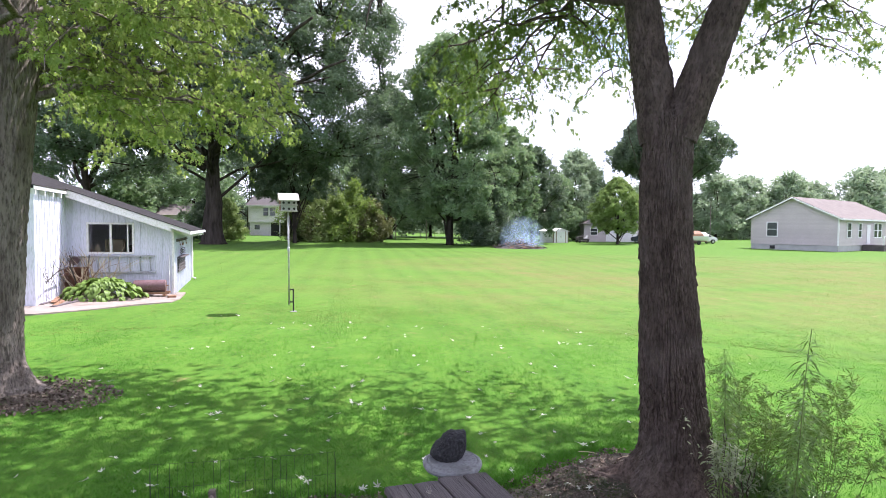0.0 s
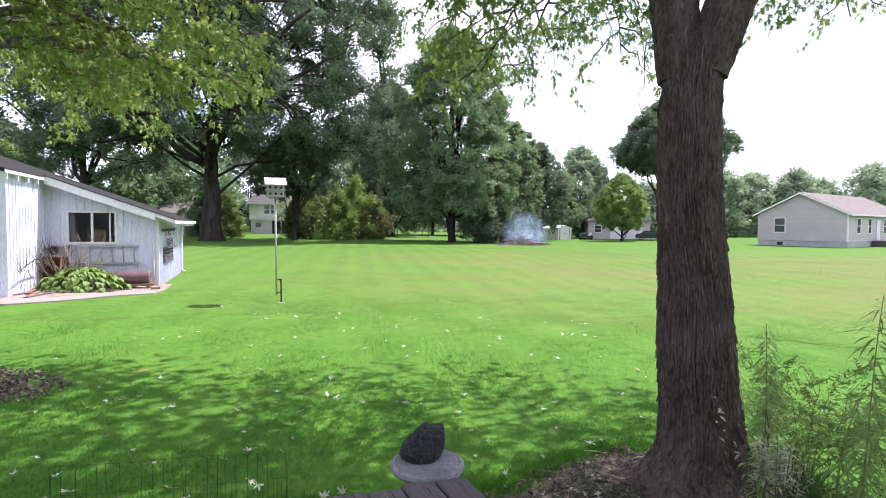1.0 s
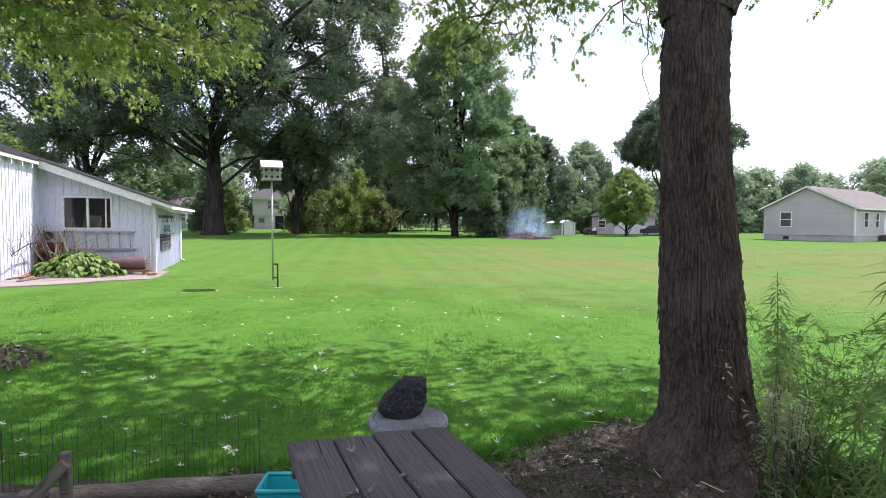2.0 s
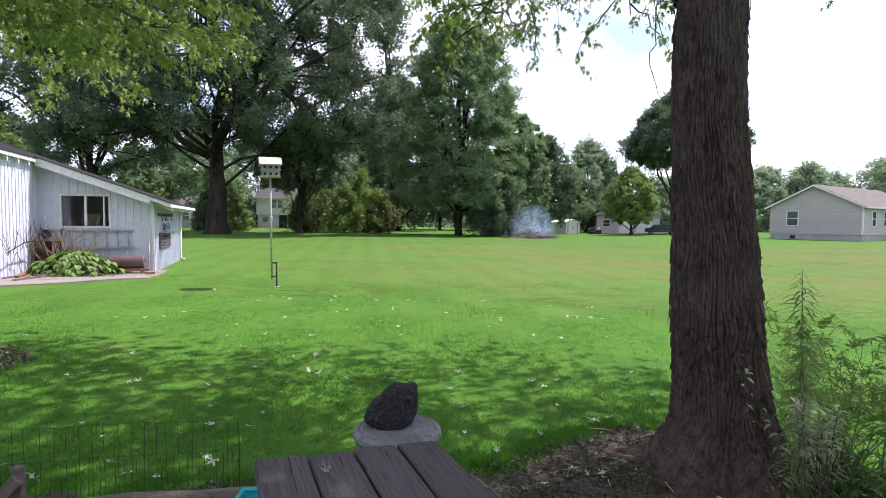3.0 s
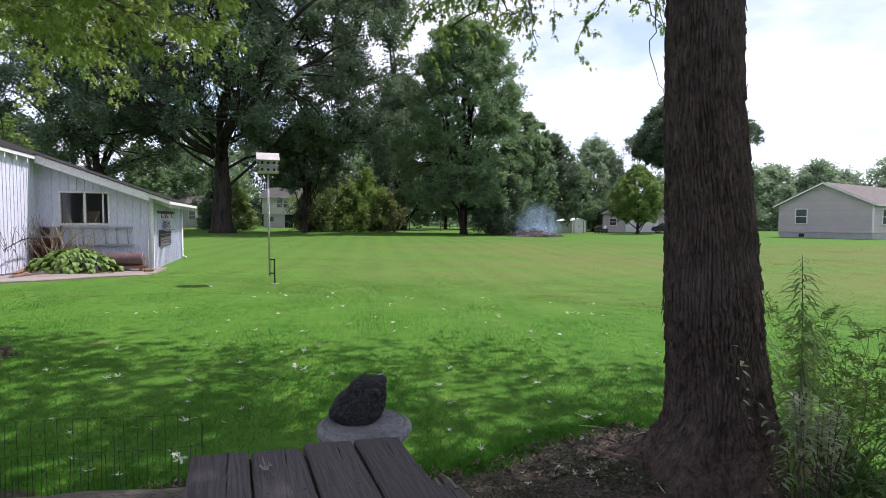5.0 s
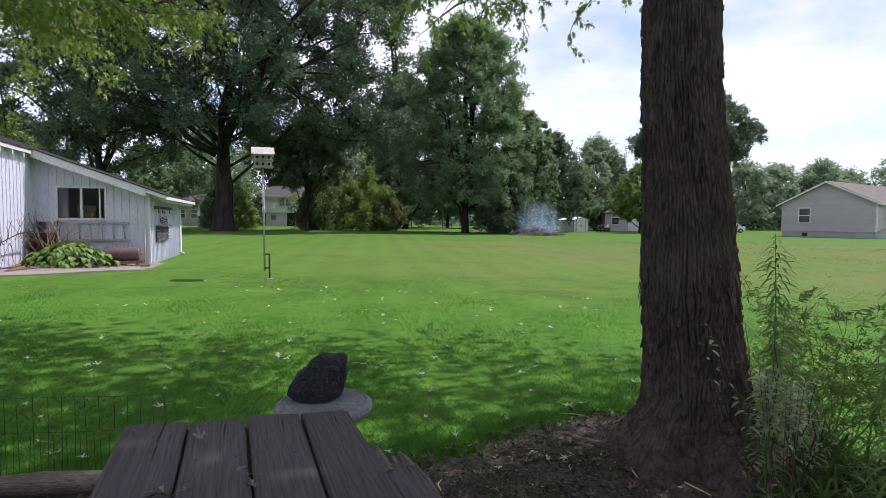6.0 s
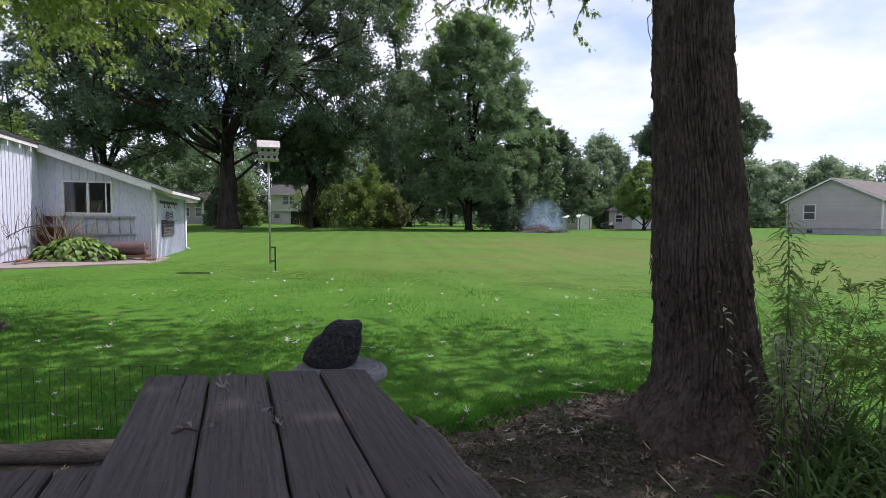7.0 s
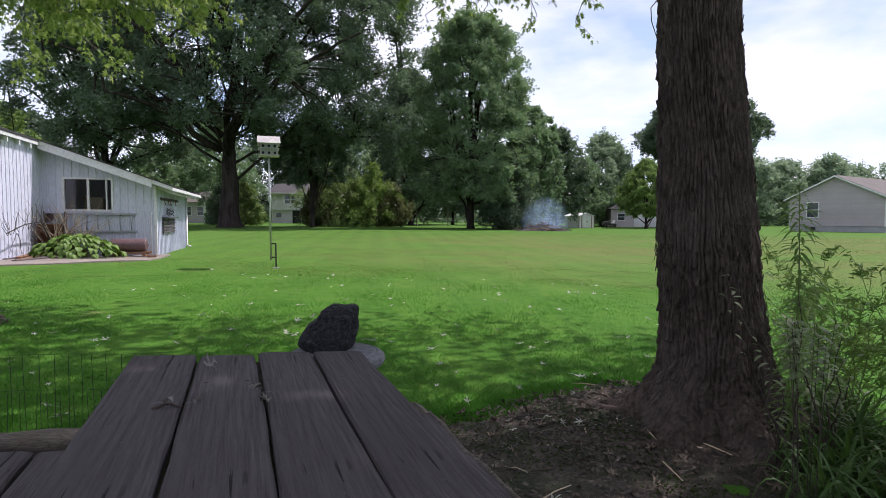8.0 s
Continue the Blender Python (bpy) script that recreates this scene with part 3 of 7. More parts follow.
def maple_leaves(name, pos, direction, size, material, gen):
    """Lobed leaves with notched outlines that hang from their stalks."""
    n = len(pos)
    d = unit(direction)
    nrm = gen.normal(size=(n, 3)) * 0.55 + np.array([0, 0, 0.8])
    side = unit(np.cross(d, nrm))
    up = np.cross(side, d)
    s = (size * gen.uniform(0.65, 1.25, n))[:, None, None]
    verts = pos[:, None, :] + s * (side[:, None, :] * MAPLE[None, :, 0:1] + d[:, None, :] * MAPLE[None, :, 1:2] + up[:, None, :] * MAPLE[None, :, 2:3])
    faces = (np.arange(n) * 11)[:, None, None] + np.array(MAPLE_TRIS)[None]
    return mesh_np(name, verts, faces.reshape(-1, 3), material)


def bent(p0, p1, gen, n=6, sag=0.0, wob=0.06):
    """Points of a crooked branch from p0 to p1 that rises first and then sinks."""
    p0, p1 = np.array(p0, float), np.array(p1, float)
    length = np.linalg.norm(p1 - p0)
    out = []
    for i in range(n):
        k = i / (n - 1)
        p = p0 + (p1 - p0) * k + gen.normal(size=3) * wob * length * (0 if i in (0, n - 1) else 0.5)
        p[2] += sag * length * 4 * k * (1 - k)
        out.append(p)
    return out


def far_tree(name, x, y, height, spread, low, label, leaf_mat, seed, shape="dome", clumps=70, per=260, size=0.28, trunk=0.4, lean=0.0, limbs=14, deep=None, clump_r=0.17, limb_r=0.42, open_front=0.0, fork=None, ragged=0.2, core=0.12, wild=0.0, group="", category="tree"):
    """A grown tree at a distance: tapered trunk, limbs that reach the clumps, and a crown of many small leaves with gaps."""
    gen = np.random.default_rng(seed)
    clumps = int(clumps * 2.3)
    z0 = ground_z(x, y) - 0.1
    top = thing(name, pose(x, y, z0), label, category, group)
    deep = deep or spread
    # clump centres inside the crown's outline
    cen = []
    while len(cen) < clumps:
        k = gen.uniform(0, 1)
        if shape == "cone":
            wide = (1 - k) ** 0.6 * 0.95 + 0.05
            wide *= 0.75 + 0.25 * min(1, k / 0.12)
        elif shape == "spire":
            wide = min(1.0, 0.74 + 1.0 * k) * (1 - max(0.0, k - 0.22) / 0.78) ** 0.37
        elif shape == "egg":
            wide = math.sin(math.pi * (0.12 + 0.88 * k) ** 0.75) * 0.95 + 0.1
        else:
            wide = math.sqrt(max(0.0, 1 - (1.75 * k - 0.75) ** 2)) if k > 0.43 else 0.90 + 0.23 * k
        r, a = math.sqrt(gen.uniform(core, 1)) * wide, gen.uniform(0, math.tau)
        if open_front and math.sin(a) * r < -0.2 and k < 0.6 and gen.uniform() < open_front:
            continue
        cen.append((math.cos(a) * r * spread + lean * k, math.sin(a) * r * deep, low + (height - low) * (0.04 + 0.92 * k)))
    cen = np.array(cen)
    if wild:
        swell = np.array([1 + wild * noise.noise((math.cos(math.atan2(b, a)) * 1.6 + seed, math.sin(math.atan2(b, a)) * 1.6, c * 0.5)) + gen.normal() * 0.12 for a, b, c in cen])
        cen[:, :2] *= np.clip(swell, 0.45, 1.8)[:, None]
        cen[:, 2] = low + (cen[:, 2] - low) * np.clip(1 + 0.9 * wild * np.array([noise.noise((a * 0.7 + seed, b * 0.7, 5)) for a, b, c in cen]), 0.4, 1.4)
    # trunk and limbs
    hub = low + (height - low) * (0.62 if shape in ("cone", "spire") else 0.32)
    hub = fork or hub
    tp = bent((0, 0, 0), (lean * 0.3, 0, hub), gen, 7, 0, 0.02)
    g = Geo().tube([(0, 0, -0.1), (0, 0, 0.35)] + tp[1:], [trunk * 1.5, trunk * 1.08] + [trunk * (1 - 0.55 * i / 6) for i in range(1, 7)], 10)
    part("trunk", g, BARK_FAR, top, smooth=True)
    g = Geo()
    hubs = max(limbs, clumps // 12)
    order = gen.permutation(clumps)[:hubs]
    for count, i in enumerate(order):
        thick = trunk * limb_r * (1.0 if count < limbs else 0.45)
        c = cen[i]
        k = min(max((c[2] - low * 0.75) / max(hub, 0.1) * 0.55, 0.25), 1.0)
        k = gen.uniform(0.55 * k, k) if shape != "dome" else gen.uniform(0.55, 1.0)
        s = np.array(tp[min(int(k * 6), 6)])
        if count >= limbs:
            first = order[:limbs]
            s = s + (cen[first[np.argmin(np.linalg.norm(cen[first] - c, axis=1))]] - s) * gen.uniform(0.45, 0.8)
        g.tube(bent(s, c, gen, 6, 0.06, 0.05), [thick * (1 - 0.16 * j) for j in range(6)], 5)
    for i in gen.permutation(clumps)[: int(clumps * 0.7)]:
        near = order[np.argmin(np.linalg.norm(cen[order] - cen[i], axis=1) + (order == i) * 99)]
        g.tube(bent(cen[near], cen[i], gen, 4, 0.05, 0.06), [trunk * 0.12, trunk * 0.1, trunk * 0.07, trunk * 0.04], 4)
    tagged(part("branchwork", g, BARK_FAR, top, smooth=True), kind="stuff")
    # leaves along short sprays that fan out from every clump
    rc = 0.78 * clump_r * (spread + deep + (height - low) * 0.5) / 2.5
    fans = 9
    n = int(per * clumps * 0.53)
    ci, fi = gen.integers(0, clumps, n), gen.integers(0, fans, n)
    out = cen * np.array([1, 1, 0.0])
    out = unit(out) * 0.55 + np.array([0, 0, 0.10 if shape == "dome" else 0.22])
    fan = unit(gen.normal(size=(clumps, fans, 3)) * np.array([1, 1, 0.62 if shape == "dome" else 0.85]) + out[:, None, :])
    reach = rc * gen.uniform(0.5, 1.2, clumps)[:, None] * gen.uniform(0.65, 1.7, (clumps, fans))
    u = gen.uniform(0.05, 1, n) ** 0.75
    pos = cen[ci] + fan[ci, fi] * (reach[ci, fi] * u)[:, None] + gen.normal(size=(n, 3)) * (rc * (0.10 + ragged * 0.75) * (1 - 0.45 * u))[:, None]
    pos[:, 2] -= 0.16 * reach[ci, fi] * u * u
    pos = pos[pos[:, 2] > 0.15]
    part("crown", leaf_quads("crown", pos, size * 0.94, leaf_mat, gen, 0.3, far=True), leaf_mat, top)
    return top


def bark_limb(name, centres, radii, parent, material, sides, rows, seed, flare=None, depth=0.021, plates=44, plate=0.17):
    """A round of trunk or limb in long shaggy bark plates: furrows between them, and each plate's lower end stands off."""
    cs = np.array(centres, float)
    zs = np.linspace(0, len(cs) - 1, rows)
    verts = []
    ax = [Vector(cs[min(i + 1, len(cs) - 1)] - cs[max(i - 1, 0)]).normalized() for i in range(len(cs))]
    length = sum(np.linalg.norm(cs[i + 1] - cs[i]) for i in range(len(cs) - 1))
    gen = np.random.default_rng(int(seed * 10))
    phase, stretch, height = gen.uniform(0, 1, plates), gen.uniform(0.55, 1.6, plates), gen.uniform(0, 1, (plates, 97))
    for q in zs:
        i = min(int(q), len(cs) - 2)
        f = q - i
        c = Vector(cs[i]).lerp(Vector(cs[i + 1]), f)
        r = radii[i] * (1 - f) + radii[i + 1] * f
        d = ax[i].lerp(ax[i + 1], f).normalized()
        a = (Vector((1, 0, 0)) - d * d.x).normalized()
        b = d.cross(a)
        along = q / (len(cs) - 1) * length
        for s in range(sides):
            t = s / sides * math.tau
            ct, st = math.cos(t), math.sin(t)
            sway = noise.noise((ct * 1.5, st * 1.5, along * 1.6 + seed)) * 1.5 + noise.noise((ct * 6, st * 6, along * 7.0 + seed)) * 0.75
            u = s / sides * plates + sway
            col = math.floor(u) % plates
            side = u - math.floor(u)
            v = along / (plate * stretch[col]) + phase[col] * 7 + 0.7 * noise.noise((ct * 9, st * 9, along * 5.0 + seed * 2))
            up = v - math.floor(v)
            h = height[col, math.floor(v) % 97]
            furrow = 1 - min(1.0, min(side, 1 - side) * (3.2 + 3.0 * h))
            n2 = noise.noise((ct * 34, st * 34, along * 16.0 + seed))
            n3 = noise.noise((ct * 1.1, st * 1.1, along * 0.9 + seed * 7))
            rr = r * (1 + 0.045 * n3) + depth * (0.55 * (1 - up) * (0.35 + h) * (1 - furrow) + 0.35 * (h - 0.5) - 0.85 * furrow * furrow + 0.42 * n2)
            if flare:
                rr += flare(c.z, t) * r
            verts.append(c + (a * ct + b * st) * rr)
    faces = [(j * sides + s, j * sides + (s + 1) % sides, (j + 1) * sides + (s + 1) % sides, (j + 1) * sides + s) for j in range(rows - 1) for s in range(sides)]
    faces.append(tuple(range((rows - 1) * sides, rows * sides)))
    return part(name, mesh_of(name, verts, faces, material, True), material, parent)


def bark_flakes(parent, centres, radii, count, seed, material):
    """Loose strips of bark that have come away at one end."""
    gen = np.random.default_rng(seed)
    g = Geo()
    cs = np.array(centres, float)
    for _ in range(count):
        q = gen.uniform(0, len(cs) - 1.001)
        i = int(q)
        c, r = cs[i] + (cs[i + 1] - cs[i]) * (q - i), radii[i] + (radii[i + 1] - radii[i]) * (q - i)
        t, w, ln = gen.uniform(0, math.tau), gen.uniform(0.006, 0.014), gen.uniform(0.04, 0.13)
        out, tan = np.array([math.cos(t), math.sin(t), 0]), np.array([-math.sin(t), math.cos(t), 0])
        sgn, lift = gen.choice([-1, 1]), gen.uniform(0.004, 0.016)
        vs = []
        for k in range(4):
            f = k / 3
            p = c + out * (r + 0.004 + lift * f * f) + np.array([0, 0, sgn * ln * f])
            vs += [p - tan * w * (1 - 0.4 * f), p + tan * w * (1 - 0.4 * f), p + out * 0.005 + tan * w * 0.2]
        fs = []
        for k in range(3):
            a = k * 3
            fs += [(a, a + 1, a + 4, a + 3), (a + 1, a + 2, a + 5, a + 4), (a + 2, a, a + 3, a + 5)]
        g.add(vs, fs + [(0, 2, 1), (9, 10, 11)])
    tagged(part("bark_fringe", g, material, parent), kind="stuff")


def leafy_boughs(parent, boughs, seed, leaf_mat, bark, size=0.12, step=0.3, floor_z=2.7, twig_leaves=8, thin=1.0):
    """Boughs with side branches and hanging twigs; the leaves stand along the twigs."""
    gen = np.random.default_rng(seed)
    wood, twigs = Geo(), Geo()
    pos, dirs = [], []
    for p0, p1, r0, dens in boughs:
        pts = bent(p0, p1, gen, 9, 0.10, 0.05)
        length = sum(np.linalg.norm(pts[i + 1] - pts[i]) for i in range(8))
        wood.tube(pts, [max(r0 * (1 - i / 8.6), 0.008) for i in range(9)], 7)
        n = max(int(length / step * dens), 2)
        for j in range(n):
            k = 0.22 + 0.78 * (j + gen.uniform(0, 0.8)) / n
            k = min(k, 0.999)
            i = int(k * 8)
            p = pts[i] + (pts[i + 1] - pts[i]) * (k * 8 - i)
            fwd = unit(pts[i + 1] - pts[i])
            a = gen.uniform(-1, 1)
            side = unit(np.cross(fwd, [0, 0, 1])) * (1 if j % 2 else -1)
            d = unit(side * gen.uniform(0.5, 1.1) + fwd * gen.uniform(0.3, 1.0) + np.array([0, 0, gen.uniform(-0.35, 0.4)]))
            ln = gen.uniform(0.7, 1.7) * (1.15 - 0.5 * k)
            e = p + d * ln
            e[2] = max(e[2] - 0.22 * ln, floor_z + gen.uniform(0, 0.25))
            sp = bent(p, e, gen, 6, 0.08, 0.07)
            wood.tube(sp, [0.016, 0.013, 0.011, 0.009, 0.007, 0.004], 5)
            m = max(int(ln / 0.15 * thin), 2)
            for q in range(m + 1):
                kk = min(0.2 + 0.8 * q / m, 0.999)
                ii = int(kk * 5)
                tp = sp[ii] + (sp[ii + 1] - sp[ii]) * (kk * 5 - ii)
                td = unit(gen.normal(size=3) * np.array([1, 1, 0.4]) + np.array([0, 0, -0.45]) + d * 0.5)
                tl = gen.uniform(0.22, 0.5)
                te = tp + td * tl
                if te[2] < floor_z - 0.2:
                    te[2] = floor_z - 0.2 + gen.uniform(0, 0.2)
                tm = (tp + te) / 2 + np.array([0, 0, 0.04])
                twigs.tube([tp, tm, te], [0.004, 0.003, 0.0015], 3, False)
                c = max(int(twig_leaves * gen.uniform(0.5, 1.4)), 2)
                for _ in range(c):
                    u = gen.uniform(0.15, 1.05)
                    base = tp + (te - tp) * u + np.array([0, 0, 0.05 * u * (1 - u)])
                    o = unit(gen.normal(size=3) + td * 0.4 + np.array([0, 0, -0.5]))
                    pos.append(base + o * gen.uniform(0.02, 0.08))
                    dirs.append(o + np.array([0, 0, -1.0]))
    tagged(part("branchwork", wood, bark, parent, smooth=True), kind="stuff")
    tagged(part("twig_growth", twigs, TWIG, parent), kind="stuff")
    part("foliage", maple_leaves("leaves", np.array(pos), np.array(dirs), size, leaf_mat, gen), leaf_mat, parent)


# loose leaf clusters above the view, added for the shade they cast
def unseen_crown(parent, centre, radii, count, seed, leaf_mat):
    gen = np.random.default_rng(seed)
    cl = unit(gen.normal(size=(60, 3))) * gen.uniform(0.3, 1, (60, 1)) ** 0.5 * np.array(radii)
    pos = cl[gen.integers(0, 60, count)] + gen.normal(size=(count, 3)) * np.array([0.55, 0.55, 0.35]) + np.array(centre)
    d = gen.normal(size=(count, 3)) + np.array([0, 0, -0.4])
    part("unseen_foliage", maple_leaves("unseen_foliage", pos, d, 0.25, leaf_mat, gen), leaf_mat, parent)


def near_maple():
    tree = thing("maple_tree", pose(0, 0, 0), "large forked maple with shaggy dark brown bark and hanging leafy twigs", "tree")
    c = [(2.19, 5.08, -0.22), (2.19, 5.08, 0.0), (2.18, 5.09, 0.25), (2.15, 5.09, 0.6), (2.115, 5.09, 1.0), (2.08, 5.10, 1.6), (2.04, 5.11, 2.2), (2.03, 5.11, 2.8), (2.06, 5.10, 3.2), (2.08, 5.10, 3.42), (2.11, 5.09, 3.5)]
    r = [0.39, 0.35, 0.300, 0.280, 0.272, 0.242, 0.218, 0.210, 0.195, 0.12, 0.05]

    # buttress roots: direction in degrees, reach, width and height
    lobes = ((166, 1.35, 15, 0.50), (203, 0.55, 13, 0.60), (229, 1.15, 14, 0.74), (272, 1.20, 13, 0.72), (309, 0.95, 15, 0.85), (346, 0.6, 18, 0.62), (40, 0.6, 30, 0.5), (105, 0.6, 30, 0.5))

    def flare(z, t):
        deg, out = math.degrees(t), 0.0
        for at, amp, wide, tall in lobes:
            k = max(0.0, 1 - (z + 0.2) / tall)
            off = (deg - at + 180) % 360 - 180
            out += amp * k ** 1.9 * math.exp(-(off / (wide * (0.75 + 0.45 * k))) ** 2)
        return out + 0.12 * max(0.0, 1 - (z + 0.2) / 0.9) ** 2
    bark_limb("trunk", c, r, tree, BARK, 330, 340, 1.7, flare, 0.022, 74, 0.12)
    left = [(1.98, 5.13, 3.05), (1.93, 5.16, 3.5), (1.86, 5.19, 3.95), (1.80, 5.21, 4.4), (1.72, 5.25, 5.2), (1.6, 5.4, 6.2), (1.5, 5.6, 7.4)]
    right = [(2.10, 5.06, 3.08), (2.24, 5.03, 3.5), (2.37, 4.99, 3.9), (2.50, 4.95, 4.3), (2.75, 4.86, 5.0), (3.1, 4.8, 6.0), (3.4, 4.8, 7.2)]
    bark_limb("limb", left, [0.175, 0.165, 0.155, 0.145, 0.13, 0.10, 0.06], tree, BARK, 130, 140, 4.1, None, 0.018, 34, 0.14)
    bark_limb("limb", right, [0.165, 0.165, 0.15, 0.138, 0.12, 0.095, 0.06], tree, BARK, 130, 140, 8.3, None, 0.018, 34, 0.14)
    bark_flakes(tree, c[2:9], r[2:9], 420, 5, BARK)
    # surface roots
    gen = np.random.default_rng(3)
    for a0, ln in ((215, 0.9), (250, 0.75), (178, 0.7), (285, 0.6), (150, 0.55), (325, 0.6)):
        a = radians(a0)
        pts = []
        for i in range(7):
            k = i / 6
            aa = a + 0.35 * math.sin(k * 3 + a0)
            x, y = 2.14 + math.cos(aa) * (0.34 + ln * k), 5.09 + math.sin(aa) * (0.34 + ln * k)
            pts.append((x, y, ground_z(x, y) + bed_height(x, y) + 0.0 * (1 - k) - 0.02 * k))
        part("root", Geo().tube(pts, [0.055, 0.042, 0.034, 0.028, 0.022, 0.016, 0.010], 8), BARK, tree, smooth=True)
    boughs = [((1.80, 5.21, 4.4), (-0.1, 9.2, 4.7), 0.05, 0.55), ((1.75, 5.25, 4.9), (1.2, 9.8, 4.4), 0.05, 0.8), ((1.7, 5.3, 5.2), (2.9, 10.2, 4.8), 0.05, 0.9), ((1.75, 5.25, 4.7), (0.55, 9.0, 4.2), 0.04, 1.1),
              ((2.75, 4.86, 5.0), (6.2, 9.6, 5.4), 0.05, 0.8), ((2.8, 4.85, 5.1), (5.2, 6.6, 5.5), 0.05, 0.9), ((2.6, 4.9, 4.7), (5.6, 3.2, 5.4), 0.05, 1.0),
              ((2.5, 4.95, 5.2), (3.6, 0.8, 5.6), 0.05, 1.0), ((1.8, 5.2, 4.6), (0.6, 1.2, 5.6), 0.05, 1.0), ((1.75, 5.2, 4.8), (-1.8, 4.2, 5.4), 0.05, 1.2),
              ((1.7, 5.3, 5.4), (-1.6, 6.6, 5.8), 0.05, 1.2), ((1.6, 5.4, 6.0), (0.2, 8.2, 6.6), 0.05, 0.7), ((3.0, 4.8, 5.8), (4.6, 8.0, 6.6), 0.05, 0.55), ((2.2, 5.2, 5.2), (4.6, 10.0, 5.6), 0.05, 0.75), ((2.0, 5.3, 5.6), (3.4, 9.4, 6.2), 0.05, 0.5),
              ((2.0, 5.2, 5.4), (1.9, 7.6, 6.2), 0.04, 0.6), ((2.2, 5.1, 5.0), (2.2, 2.6, 5.6), 0.04, 1.2), ((2.8, 4.85, 5.1), (5.25, 8.2, 4.65), 0.04, 0.6)]
    leafy_boughs(tree, boughs, 21, LEAF_MAPLE, BARK, 0.082, 0.26, 3.4, 15)
    # unseen clusters, each placed to shade the table, bed or lawn
    unseen_crown(tree, (0.9, 4.0, 8.0), (4.4, 4.2, 1.9), 5400, 22, LEAF_MAPLE)
    unseen_crown(tree, (3.5, 4.6, 7.2), (1.8, 1.7, 0.8), 4000, 23, LEAF_MAPLE)
    unseen_crown(tree, (6.0, 6.0, 7.3), (0.9, 1.0, 0.6), 900, 24, LEAF_MAPLE)
    unseen_crown(tree, (0.4, 8.4, 8.5), (2.7, 2.1, 0.7), 1500, 25, LEAF_MAPLE)
    unseen_crown(tree, (5.2, 9.4, 8.5), (1.7, 1.7, 0.6), 380, 26, LEAF_MAPLE)
    # bare twigs that hang down past the leaves
    gen = np.random.default_rng(29)
    for pts in (((2.7, 9.2, 5.3), (2.95, 9.3, 4.9), (3.05, 9.35, 4.4), (3.25, 9.4, 3.9)), ((3.0, 9.3, 4.7), (3.02, 9.3, 4.2), (2.95, 9.3, 3.8), (3.1, 9.35, 3.35), (3.3, 9.4, 3.1)), ((0.9, 9.4, 4.6), (0.78, 9.5, 4.2), (0.62, 9.5, 3.9))):
        fine = []
        for p, q in zip(pts, pts[1:]):
            for k in (0, 0.33, 0.67):
                fine.append(np.array(p) + (np.array(q) - np.array(p)) * k + gen.normal(size=3) * 0.018)
        fine.append(np.array(pts[-1]))
        n = len(fine)
        part("bare_twig", Geo().tube(fine, [0.010 - 0.007 * i / (n - 1) for i in range(n)], 5), TWIG, tree, smooth=True)


def left_maple():
    tree = thing("maple_tree", pose(0, 0, 0), "large grey-barked maple with yellowing leaves on low branches", "tree")
    g0 = ground_z(-6, 6.9)
    c = [(-6.05, 6.9, g0 - 0.15), (-6.05, 6.9, g0 + 0.1), (-6.03, 6.9, g0 + 0.5), (-5.98, 6.9, 1.2), (-5.91, 6.9, 2.2), (-5.78, 6.9, 3.2), (-5.66, 6.9, 4.2), (-5.6, 6.9, 5.4), (-5.8, 7.0, 7.0)]
    r = [0.55, 0.46, 0.40, 0.37, 0.36, 0.35, 0.34, 0.26, 0.12]

    def flare(z, t):
        k = max(0.0, 1 - (z - g0 + 0.15) / 0.75)
        return k * k * (0.35 + 0.4 * math.sin(t * 4 + 1.0) + 0.2 * math.sin(t * 7))
    bark_limb("trunk", c, r, tree, BARK_GREY, 150, 190, 12.9, flare, 0.022, 54, 0.17)
    bark_flakes(tree, c[2:7], r[2:7], 160, 9, BARK_GREY)
    boughs = [((-5.8, 6.9, 3.7), (-2.8, 7.6, 3.75), 0.07, 1.1), ((-5.75, 6.9, 4.0), (-2.6, 8.4, 4.4), 0.07, 1.0), ((-5.75, 7.0, 3.9), (-3.5, 9.2, 4.1), 0.07, 1.1),
              ((-6.0, 7.0, 3.9), (-5.6, 9.6, 4.2), 0.06, 1.0), ((-5.9, 6.9, 4.2), (-2.7, 7.2, 5.0), 0.06, 1.1), ((-5.8, 6.9, 4.1), (-3.1, 6.2, 4.4), 0.06, 1.1),
              ((-5.9, 6.9, 4.4), (-3.2, 4.4, 4.8), 0.06, 1.2), ((-6.0, 6.8, 4.4), (-6.0, 3.4, 5.0), 0.06, 1.1), ((-6.1, 6.9, 4.2), (-9.2, 7.0, 4.8), 0.06, 0.9),
              ((-5.9, 6.9, 4.6), (-3.6, 8.4, 5.6), 0.06, 1.0), ((-5.85, 6.9, 4.9), (-4.0, 7.4, 6.0), 0.05, 1.0), ((-5.9, 6.9, 4.1), (-4.2, 8.2, 4.4), 0.05, 1.2)]
    leafy_boughs(tree, boughs, 31, LEAF_YELLOW, BARK_GREY, 0.090, 0.25, 3.10, 14)
    unseen_crown(tree, (-5.6, 5.2, 8.2), (4.4, 3.6, 1.5), 5000, 32, LEAF_YELLOW)

near_maple()
left_maple()

